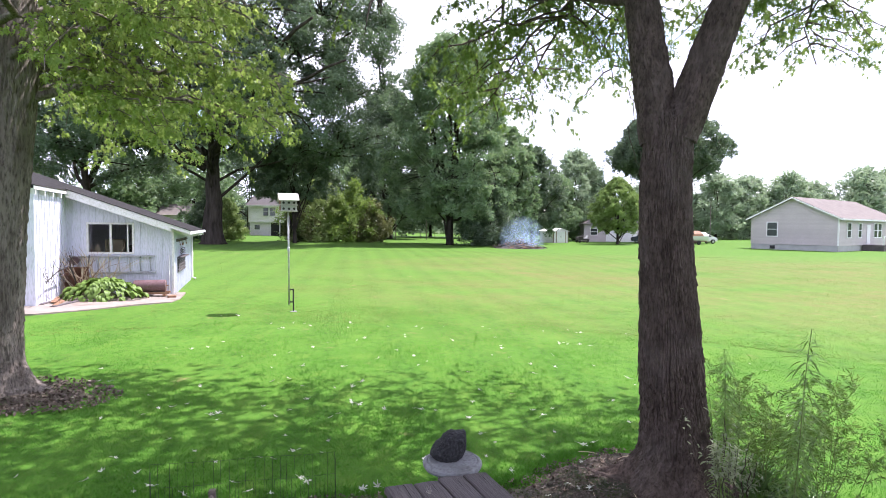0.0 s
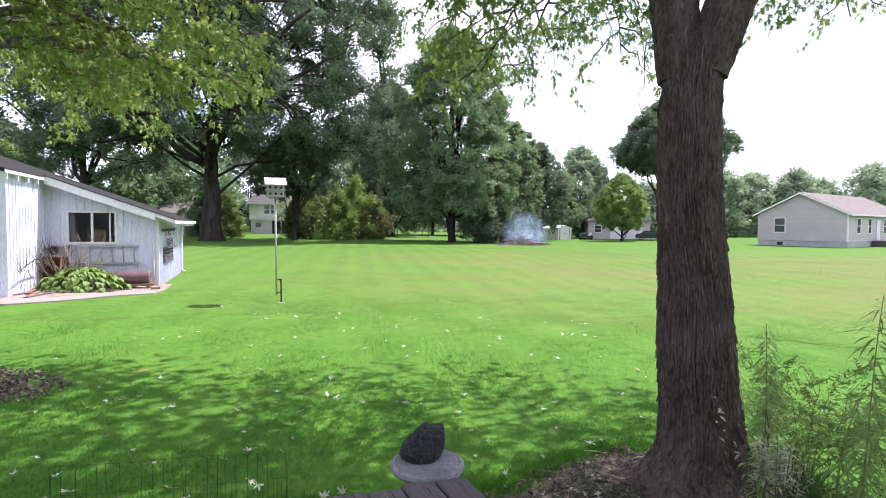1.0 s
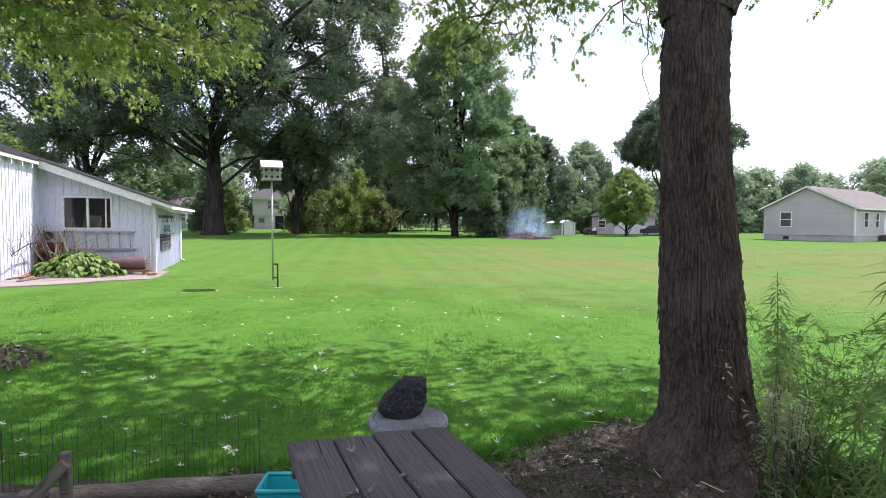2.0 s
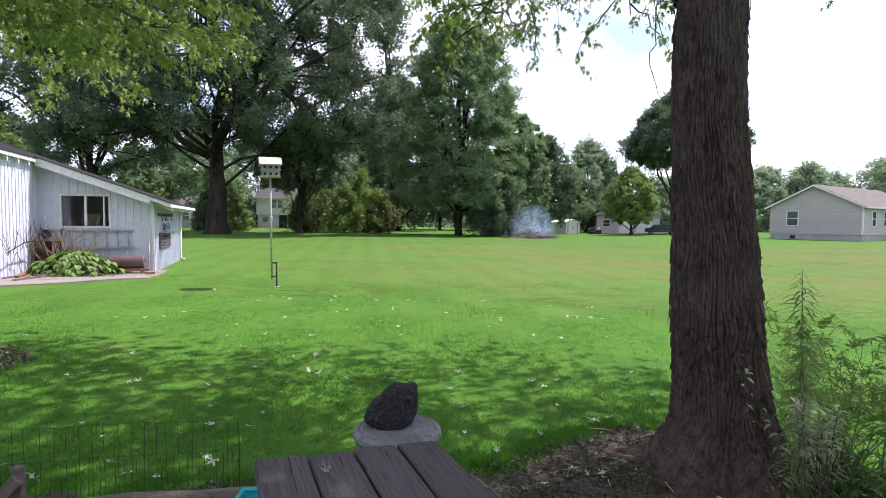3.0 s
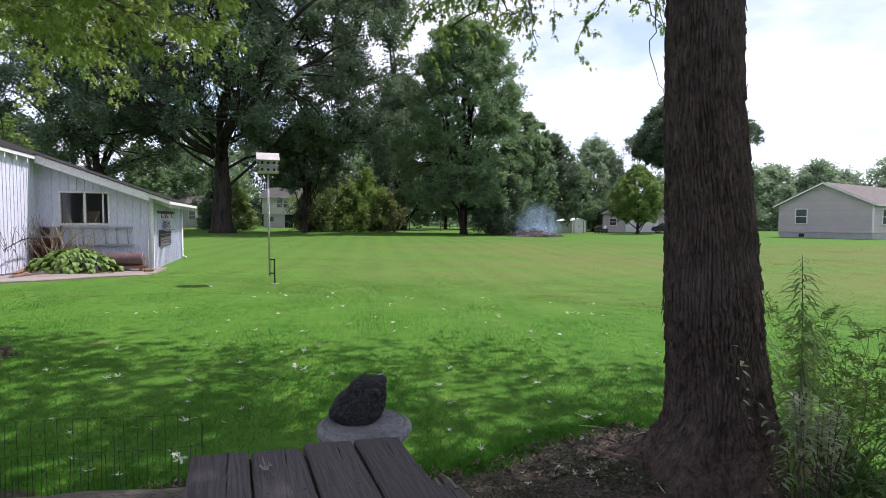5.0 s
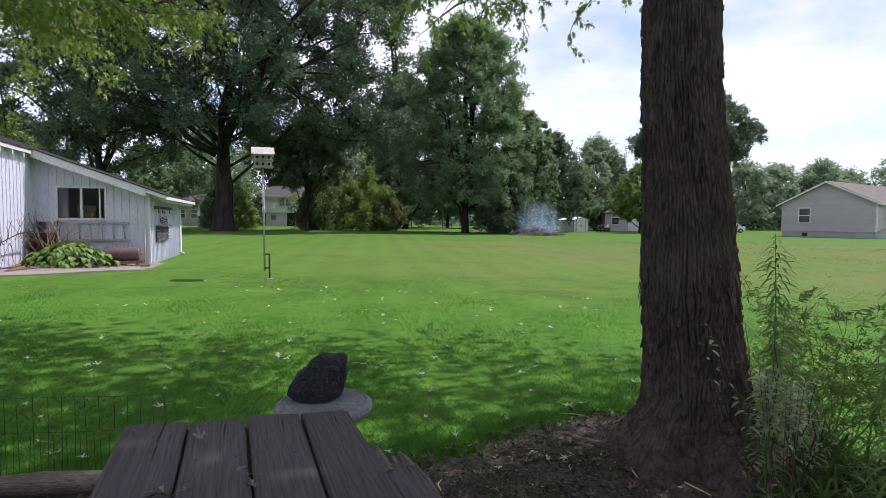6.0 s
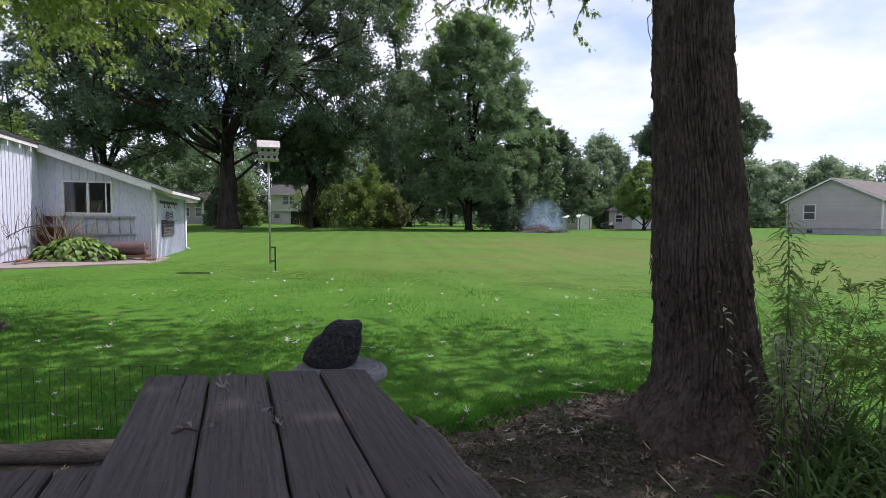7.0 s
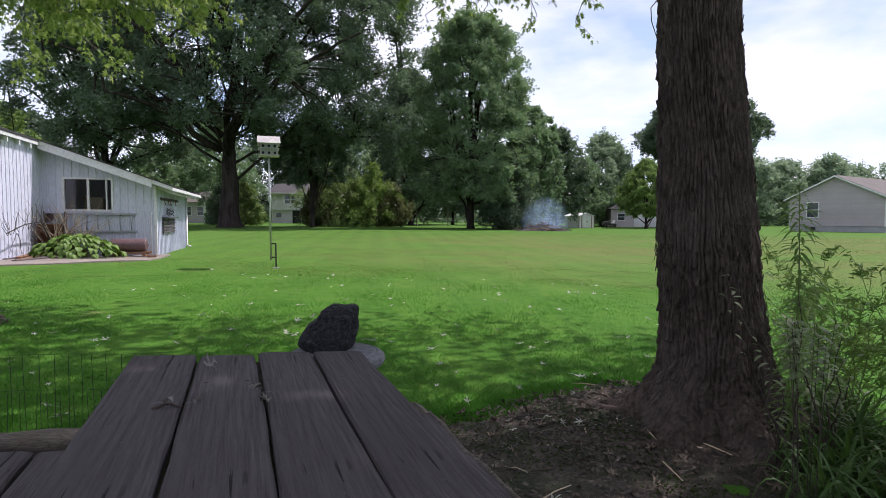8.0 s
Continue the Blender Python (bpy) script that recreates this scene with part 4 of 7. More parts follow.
OAK = "broad old oak with heavy limbs and dark foliage behind the lawn"
oak = far_tree("oak_tree", -24.9, 54.0, 34, 18.9, 7.8, OAK, LEAF_OAK, 101, "dome", 320, 720, 0.22, 1.12, 0, 12, 12, 0.115, 0.14, 0.45, 9.0, core=0.02)
gen = np.random.default_rng(55)
for p, q, r in (((0.3, -0.6, 8.6), (13.0, -10.5, 18.5), 0.40), ((0.2, -0.6, 10.5), (8.5, -10.0, 25.0), 0.34), ((-0.4, -0.6, 7.6), (-6.0, -9.0, 11.5), 0.36), ((-0.2, -0.6, 11.0), (-9.5, -10.0, 21.0), 0.34), ((0.3, -0.6, 9.4), (15.5, -9.5, 15.5), 0.30), ((0.0, 0.0, 9.0), (2.0, -3.5, 27.0), 0.34), ((-0.2, -0.6, 9.0), (-13.0, -9.5, 16.0), 0.32)):
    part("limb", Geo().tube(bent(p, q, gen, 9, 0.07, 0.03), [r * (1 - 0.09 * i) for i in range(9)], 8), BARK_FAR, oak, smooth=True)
# added tree that darkens the gap where the oak's low boughs hang
far_tree("shade_tree", -18.6, 60.5, 12.5, 4.4, 4.7, "added dark tree filling in for the old oak's low boughs", LEAF_OAK, 111, "egg", 80, 420, 0.21, 0.22, 0, 12, None, 0.2)
far_tree("oak_tree", -42.0, 60.0, 25, 9.6, 5.5, "dark oak standing behind the garage roof", LEAF_OAK, 102, "dome", 70, 420, 0.27, 0.55, 0, 14, None, 0.15)
far_tree("shade_tree", -11.5, 87.0, 24.5, 7.6, 3.0, "tall dark shade tree at the edge of the lawn", LEAF_OAK, 103, "egg", 140, 470, 0.25, 0.45, 0, 14, None, 0.15)
far_tree("pin_oak_tree", -1.3, 64.0, 24.6, 8.1, 2.6, "tall pyramid-shaped tree with dense green foliage", LEAF_GREEN, 104, "spire", 230, 560, 0.20, 0.42, 0, 26, None, 0.125, core=0.05)
far_tree("pin_oak_tree", 6.0, 69.0, 15.0, 4.0, 1.6, "pointed green tree beside the taller one", LEAF_GREEN, 105, "spire", 110, 360, 0.24, 0.3, 0, 12, None, 0.13)
far_tree("shade_tree", 9.8, 76.0, 13.5, 4.4, 1.5, "slim green tree near the garden shed", LEAF_OAK, 106, "egg", 70, 360, 0.24, 0.22, 0, 8, None, 0.2)
far_tree("shade_tree", 20.2, 98.0, 16.0, 6.6, 1.0, "pale green rounded tree behind the shed", LEAF_HAZE_GREEN, 107, "egg", 80, 380, 0.30, 0.3, 0, 8, None, 0.2)
far_tree("shade_tree", 15.5, 92.0, 11.0, 5.0, 0.8, "green tree close behind the garden shed", LEAF_GREEN, 110, "egg", 70, 340, 0.28, 0.25, 0, 8, None, 0.22)
far_tree("lawn_tree", 21.5, 75.9, 9.3, 3.5, 1.6, "small neat round-crowned tree on the lawn", LEAF_ROUND, 108, "egg", 120, 420, 0.16, 0.2, 0, 12, None, 0.16)
far_tree("shade_tree", 34.4, 93.0, 23.6, 9.2, 11.0, "tall dark tree with a spreading crown", LEAF_OAK, 109, "egg", 210, 420, 0.29, 0.5, 0, 12, None, 0.15)
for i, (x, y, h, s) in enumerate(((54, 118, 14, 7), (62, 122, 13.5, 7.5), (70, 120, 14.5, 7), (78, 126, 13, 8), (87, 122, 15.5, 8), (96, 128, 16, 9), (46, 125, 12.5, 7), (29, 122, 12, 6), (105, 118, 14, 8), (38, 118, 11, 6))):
    far_tree("row_tree", x, y, h, s, 0.4, "green tree in the distant row beyond the houses", LEAF_HAZE_GREEN, 120 + i, "egg", 60, 190, 0.44, 0.3, 0, 6, None, 0.26, group="distant tree row")
for i, (x, y, h, s) in enumerate(((-60, 66, 14.5, 6), (-62, 72, 15, 6), (-50, 80, 12, 5), (-44, 88, 17, 6.5), (-33, 112, 19, 7.5), (-24, 104, 18, 8), (-15, 100, 15, 7.5), (-6, 104, 16, 8), (3, 102, 14, 7), (11, 116, 12, 7), (-46, 116, 20, 9), (-60, 108, 16, 9), (-42, 126, 20, 7))):
    far_tree("wood_tree", x, y, h, s, 0.4 if i not in (7, 8) else 2.0, "dense dark green tree in the wood behind the lawn", (LEAF_GREEN, LEAF_OAK, LEAF_GREEN)[i % 3] if i else LEAF_BUSH, 140 + i, "egg", 64, 200, 0.42, 0.3, 0, 7, None, 0.24, group="wood behind the lawn")
for i, (x, y, h, s, mat, lab) in enumerate(((-18.6, 66.5, 6.6, 3.4, LEAF_OLIVE, "brownish green overgrown bush below the trees"), (-14.2, 68.0, 6.4, 3.3, LEAF_BUSH, "bright green overgrown bush below the trees"), (-11.2, 69.0, 4.6, 2.4, LEAF_DRY, "low brownish bush at the lawn's edge"),
                                           (3.2, 62.5, 5.6, 3.4, LEAF_OAK, "dark green bush under the tall tree"), (-27.4, 62.5, 4.2, 2.0, LEAF_OLIVE, "light green sapling beside the oak's trunk"), (-19.6, 65.0, 4.2, 1.8, LEAF_DRY, "twiggy bush beside the white house"), (-30.0, 64.0, 5.5, 2.2, LEAF_OAK, "dark bush between the garage and the oak"), (-32.6, 69.0, 6.5, 2.2, LEAF_GREEN, "green bush between the garage and the oak"))):
    far_tree("bush", x, y, h, s, 0.2, lab, mat, 160 + i, "egg", 60, 230, 0.20, 0.08, 0, 24, None, 0.22, ragged=0.5, wild=1.0, category="bush")


def distant_woods():
    """A belt of woodland that closes the horizon all round the fields."""
    gen = np.random.default_rng(700)
    pos = []
    for k in range(230):
        a = radians(gen.uniform(-88, 88)) if k < 170 else radians(gen.uniform(95, 265))
        r = gen.uniform(145, 175)
        c = np.array([math.sin(a) * r, math.cos(a) * r, 0])
        h, w = gen.uniform(6.5, 11.5), gen.uniform(5, 9)
        n = 230
        o = unit(gen.normal(size=(n, 3))) * gen.uniform(0.3, 1, (n, 1)) ** 0.4 * np.array([w, w * 0.6, h * 0.55])
        pos.append(c + o + np.array([0, 0, h * 0.5]))
    pos = np.concatenate(pos)
    pos = pos[pos[:, 2] > 0]
    ob = new("distant_woods", leaf_quads("distant_woods", pos, 1.1, LEAF_HAZE_GREEN, gen, 0.3, far=True))
    tagged(ob, "hazy green belt of distant woodland", "woods", kind="stuff")


distant_woods()

# ---------------------------------------------------------------- garage
def opening_wall(outline_top, x0, x1, z0, hole, y0, y1):
    """A wall with a sloping top and one window hole cut through it."""
    a, b, c, d = hole
    ring = [(x0, z0), (x1, z0), (x1, outline_top(x1)), (x0, outline_top(x0)), (a, c), (b, c), (b, d), (a, d)]
    vs = [(x, y, z) for y in (y0, y1) for x, z in ring]
    fs = []
    for i in range(4):
        j = (i + 1) % 4
        fs += [(i, j, j + 4, i + 4), (i + 8, i + 12, j + 12, j + 8), (i, i + 8, j + 8, j), (i + 4, j + 4, j + 12, i + 12)]
    return Geo().add(vs, fs)


def slider_window(parent, x0, x1, z0, z1, y, depth=0.08):
    w = part("window", Geo().box((x0 + 0.04, y + 0.045, z0 + 0.04), (x1 - 0.04, y + 0.051, z1 - 0.04)), GLASS, parent, "two-pane sliding window with white frame")
    w.visible_shadow = False
    f, t = 0.058, 0.025
    for lo, hi in (((x0, y - t, z0), (x1, y + depth, z0 + f)), ((x0, y - t, z1 - f), (x1, y + depth, z1)), ((x0, y - t, z0 + f), (x0 + f, y + depth, z1 - f)), ((x1 - f, y - t, z0 + f), (x1, y + depth, z1 - f))):
        part("window_frame", Geo().box(lo, hi), TRIM, w, bevel=0.004)
    m = (x0 + x1) / 2
    part("mullion", Geo().box((m - 0.03, y - 0.01, z0 + f), (m + 0.03, y + depth, z1 - f)), TRIM, w, bevel=0.004)
    part("mullion", Geo().box((x1 - 0.20, y + 0.0, z0 + f), (x1 - 0.165, y + depth, z1 - f)), TRIM, w, bevel=0.003)
    return w


def garage():
    gar = thing("garage", pose(-8.98, 17.03, 0.0, 0, 0, 21.5), "low pale-painted garage with vertical siding and a sloping roof", "garage")

    def under(x):
        return 2.10 - 0.36 * x
    hole = (-2.38, -1.10, 1.30, 2.27)
    part("front_wall", opening_wall(lambda x: under(x) - 0.02, -2.9, 0.0, -0.15, hole, 0.0, 0.12), SIDING, gar)
    part("side_wall", Geo().prism([(0.12, -0.15), (5.2, -0.15), (5.2, under(0) - 0.02), (0.12, under(0) - 0.02)], 0, -0.12, 0.0), SIDING, gar)
    part("wing_wall", Geo().prism([(-2.6, -0.15), (-0.0, -0.15), (-0.0, under(-2.9) - 0.02), (-2.6, under(-2.9) - 0.02)], 0, -3.02, -2.9), SIDING, gar)
    part("wing_front_wall", Geo().prism([(-8.2, -0.15), (-3.02, -0.15), (-3.02, under(-3.02) - 0.02), (-8.2, under(-8.2) - 0.02)], 1, -2.6, -2.48), SIDING, gar)
    part("back_wall", Geo().prism([(-8.2, -0.15), (-0.12, -0.15), (-0.12, under(-0.12) - 0.02), (-8.2, under(-8.2) - 0.02)], 1, 5.08, 5.2), SIDING, gar)
    part("far_wall", Geo().prism([(-2.48, -0.15), (5.08, -0.15), (5.08, under(-8.2) - 0.02), (-2.48, under(-8.2) - 0.02)], 0, -8.2, -8.08), SIDING, gar)
    part("floor_slab", Geo().box((-8.05, -2.45, -0.15), (-0.14, 5.05, -0.02)), CONCRETE, gar)
    # roof deck in one slope over both parts, edged with boards
    g = Geo()
    for x0, x1, y0, y1 in ((-8.6, 0.5, -0.35, 5.6), (-8.6, -2.78, -2.95, -0.354)):
        vs = [(x, y, under(x) + dz) for dz in (0.0, 0.09) for x, y in ((x0, y0), (x1, y0), (x1, y1), (x0, y1))]
        g.add(vs, [(0, 3, 2, 1), (4, 5, 6, 7), (0, 1, 5, 4), (1, 2, 6, 5), (2, 3, 7, 6), (3, 0, 4, 7)])
    part("roof", g, SHINGLE_DARK, gar, "low sloping roof with dark shingles")

    def slope_board(name, x0, x1, y0, y1, top, bottom, mat=TRIM):
        vs = [(x, y, under(x) + dz) for dz in (bottom, top) for x, y in ((x0, y0), (x1, y0), (x1, y1), (x0, y1))]
        part(name, Geo().add(vs, [(0, 3, 2, 1), (4, 5, 6, 7), (0, 1, 5, 4), (1, 2, 6, 5), (2, 3, 7, 6), (3, 0, 4, 7)]), mat, gar, bevel=0.006)
    slope_board("bargeboard", -2.80, -0.02, -0.40, -0.353, 0.115, -0.11)
    slope_board("bargeboard", -0.015, 0.52, -0.40, -0.353, 0.115, 0.0)
    slope_board("drip_edge", -2.80, 0.54, -0.43, -0.34, 0.150, 0.118, BLACK_PAINT)
    part("eave_board", Geo().box((0.502, -0.35, under(0.5) - 0.005), (0.53, 5.6, under(0.5) + 0.085)), TRIM, gar, bevel=0.005)
    part("wing_eave_board", Geo().box((-2.778, -2.95, under(-2.78) - 0.02), (-2.755, -0.43, under(-2.78) + 0.075)), TRIM, gar, bevel=0.005)
    part("wing_drip_edge", Geo().box((-2.80, -2.95, under(-2.78) + 0.078), (-2.74, -0.43, under(-2.78) + 0.10)), BLACK_PAINT, gar)
    for y in (-2.8, -2.15, -1.5, -0.85):
        slope_board("rafter_tail", -2.9, -2.77, y - 0.03, y + 0.03, -0.004, -0.15)
    for y in (0.2, 0.9, 1.6, 2.3, 3.0, 3.7, 4.4, 5.1):
        slope_board("rafter_tail", 0.0, 0.49, y - 0.02, y + 0.02, -0.004, -0.11)
    # battens
    for i in range(14):
        x = -0.14 - i * 0.2
        lo, hi = -0.12, under(x) - 0.03
        if hole[0] - 0.03 < x < hole[1] + 0.03:
            part("batten", Geo().box((x - 0.016, -0.026, lo), (x + 0.016, 0, hole[2] - 0.01)), SIDING, gar)
            lo = hole[3] + 0.01
        part("batten", Geo().box((x - 0.016, -0.026, lo), (x + 0.016, 0, hi)), SIDING, gar)
    for i in range(26):
        y = 0.2 + i * 0.2
        if y < 5.15:
            part("batten", Geo().box((0, y - 0.016, -0.12), (0.026, y + 0.016, under(0) - 0.03)), SIDING, gar)
    for i in range(12):
        y = -0.2 - i * 0.2
        part("batten", Geo().box((-2.9, y - 0.012, -0.12), (-2.886, y + 0.012, under(-2.9) - 0.03)), SIDING, gar)
    part("corner_board", Geo().box((-0.05, -0.02, -0.13), (0.018, 0.0, under(0) - 0.03)), TRIM, gar, bevel=0.004)
    part("corner_board", Geo().box((0.0, 0.0, -0.13), (0.02, 0.05, under(0) - 0.03)), TRIM, gar, bevel=0.004)
    part("corner_board", Geo().box((-2.98, -2.62, -0.13), (-2.88, -2.6, under(-2.9) - 0.03)), SIDING, gar, bevel=0.004)
    part("downspout", Geo().tube([(0.06, 5.05, 1.9), (0.06, 5.05, 0.1), (0.2, 5.05, 0.02)], 0.04, 8), TRIM, gar, smooth=True)
    slider_window(gar, *hole, 0.0)
    # boxes kept inside, seen through the glass
    for k, (x, y, z, w, h) in enumerate(((-2.05, 0.7, -0.02, 0.5, 1.75), (-1.45, 1.1, -0.02, 0.6, 1.55), (-1.2, 0.55, -0.02, 0.14, 1.9))):
        solid("storage_box", Geo().box((x, y, z), (x + w, y + 0.45, z + h)), (CARDBOARD, BLACK_PAINT, TRIM)[k], ("tall cardboard box standing behind the garage window", "black storage case inside the garage", "pale board leaning inside the garage window")[k],
              "box", bevel=0.01, m=gar.matrix_basis.copy())
    return gar.matrix_basis.copy()


GAR = garage()


def at_garage(x, y, z=0.0, turn=0.0):
    return GAR @ pose(x, y, z, 0, 0, turn)


def gar_ground(x, y):
    p = GAR @ Vector((x, y, 0))
    return ground_z(p.x, p.y)


# concrete strip along the garage
def garage_slab():
    ring = [(0.30, 0.3), (0.30, -1.2), (0.16, -1.9), (-0.6, -2.45), (-1.6, -3.3), (-2.5, -3.95), (-3.6, -4.2), (-8.4, -4.4), (-8.4, -2.55), (-2.92, -2.55), (-2.92, 0.0), (-0.02, 0.0), (-0.02, 0.3)]
    g = Geo()
    n = len(ring)
    top = [(x, y, gar_ground(x, y) + 0.035 + 0.008 * math.sin(3 * x + y)) for x, y in ring]
    g.add(top + [(x, y, z - 0.2) for x, y, z in top], [tuple(range(n - 1, -1, -1)), tuple(range(n, 2 * n))] + [(i, (i + 1) % n, (i + 1) % n + n, i + n) for i in range(n)])
    solid("pavement", g, SLAB, "worn pale concrete strip along the garage wall", "concrete strip", "structure", m=GAR.copy())


garage_slab()


def hosta():
    base = at_garage(-1.70, -1.2, gar_ground(-1.70, -1.2) + 0.03)
    plant = thing("hosta_plant", base, "lush hosta with broad light green leaves beside the garage", "plant")
    gen = np.random.default_rng(44)
    shapes = []
    for k in range(4):
        vs, fs = [], []
        for i in range(7):
            u = i / 6
            w = 0.42 * math.sin(math.pi * min(1, u * 0.93 + 0.05)) ** 0.8 * (1 - 0.25 * u)
            z = 0.22 * math.sin(u * 2.2) - (0.30 + 0.08 * k) * u * u
            for s in (-1, -0.5, 0, 0.5, 1):
                vs.append((s * w, u, z + 0.10 * abs(s) * w * 2 + 0.01 * math.sin(9 * u + 4 * s)))
        for i in range(6):
            for j in range(4):
                a = i * 5 + j
                fs.append((a, a + 1, a + 6, a + 5))
        shapes.append(mesh_of("leaf", vs, fs, LEAF_HOSTA, True))
    for i in range(300):
        a, q = gen.uniform(0, math.tau), gen.uniform(0, 1) ** 0.6
        rx, ry = 1.2, 0.72
        z = 0.50 * (1 - q ** 2.4) + 0.08
        s = gen.uniform(0.14, 0.25)
        p = (math.cos(a) * rx * q * 0.86, math.sin(a) * ry * q * 0.86, z)
        part("leaf", shapes[i % 4], LEAF_HOSTA, plant, m=pose(*p, gen.uniform(-35, 5) - 25 * q, gen.uniform(-20, 20), math.degrees(a) - 90 + gen.uniform(-35, 35)) @ Matrix.Scale(s, 4))
    for i in range(60):
        a, q = gen.uniform(0, math.tau), gen.uniform(0.1, 0.85)
        part("stalk", Geo().tube([(0.1 * math.cos(a), 0.1 * math.sin(a), 0), (0.9 * q * math.cos(a), 0.6 * q * math.sin(a), 0.5 * (1 - q))], 0.008, 4), STEM_GREEN, plant)


hosta()


def dead_stalks():
    gen = np.random.default_rng(5)
    z = gar_ground(-2.2, -0.6) + 0.03
    pl = thing("dead_stalks", at_garage(-2.25, -0.7, z), "tall dry leafless stalks leaning outwards by the wall", "dead plant")
    for i in range(84):
        a, ln = gen.uniform(-0.8, 0.8), gen.uniform(0.8, 1.9)
        b, bow = gen.uniform(-0.5, 0.3), gen.uniform(0.1, 0.55)
        x0 = gen.uniform(-0.35, 0.65)
        pts = [(x0 + math.sin(a) * ln * k * (0.5 + 0.5 * k) + 0.02 * math.sin(5 * k + i) * k, 0.1 * i / 40 + b * k * 0.4, max(ln * (k * math.cos(a) - bow * k * k * k * 0.5), 0.0)) for k in (0, 0.25, 0.5, 0.75, 0.9, 1)]
        part("stalk", Geo().tube(pts, [0.008, 0.008, 0.007, 0.006, 0.005, 0.003], 4), STRAW if i % 5 else RUST, pl)


dead_stalks()


def ladder():
    lad = thing("ladder", at_garage(-2.82, -0.06, 0.70), "old light grey ladder hung sideways on the garage wall", "ladder")
    part("rail", Geo().box((0, -0.03, 0.50), (2.3, 0.03, 0.56)), LADDER_GREY, lad, bevel=0.006)
    part("rail", Geo().box((0, -0.03, 0.0), (2.32, 0.03, 0.06)), LADDER_GREY, lad, bevel=0.006)
    for i in range(8):
        x = 0.16 + i * 0.285
        part("rung", Geo().tube([(x + 0.03, 0, 0.05), (x, 0, 0.51)], 0.018, 8), LADDER_GREY, lad, smooth=True)
    for x in (0.4, 1.9):
        part("hook", Geo().tube([(x, 0.058, 0.50), (x, 0.03, 0.49), (x, -0.035, 0.485), (x, -0.045, 0.53)], 0.007, 5), BLACK_PAINT, lad)


ladder()


def lawn_roller():
    z = gar_ground(-0.6, -0.6) + 0.035
    r = thing("lawn_roller", at_garage(-1.02, -0.62, z), "worn maroon steel lawn roller on a low wooden frame", "lawn roller")
    prof = [(0.02, 0.0), (0.17, 0.0), (0.185, 0.02), (0.185, 0.86), (0.17, 0.88), (0.02, 0.88)]
    part("drum", Geo().lathe(prof, 40), ROLLER_PAINT, r, m=pose(0.0, 0, 0.31, 0, 90, 0), smooth=False)
    part("axle", Geo().tube([(-0.05, 0, 0.31), (0.94, 0, 0.31)], 0.014, 8), RUST, r)
    part("beam", Geo().box((-0.08, -0.16, 0.07), (0.98, -0.08, 0.13)), WOOD_BROWN, r, bevel=0.006)
    part("beam", Geo().box((-0.08, 0.08, 0.07), (0.98, 0.16, 0.13)), WOOD_BROWN, r, bevel=0.006)
    part("cross_beam", Geo().box((0.05, -0.2, 0.0), (0.13, 0.2, 0.068)), WOOD_BROWN, r, bevel=0.006)
    part("cross_beam", Geo().box((0.80, -0.2, 0.0), (0.88, 0.2, 0.068)), WOOD_BROWN, r, bevel=0.006)
    part("handle", Geo().tube([(0.30, -0.17, 0.10), (0.42, -0.34, 0.06), (0.47, -0.46, 0.0)], 0.018, 7), RUST, r, smooth=True)
    part("handle", Geo().tube([(0.40, -0.17, 0.10), (0.28, -0.34, 0.06), (0.24, -0.46, 0.0)], 0.018, 7), RUST, r, smooth=True)
    solid("paving_brick", Geo().box((-0.1, -0.06, 0), (0.12, 0.06, 0.06)), WOOD_BROWN, "reddish brick lying on the concrete strip", "brick", bevel=0.006, m=at_garage(0.05, -1.0, gar_ground(0.05, -1.0) + 0.035, 20))


lawn_roller()


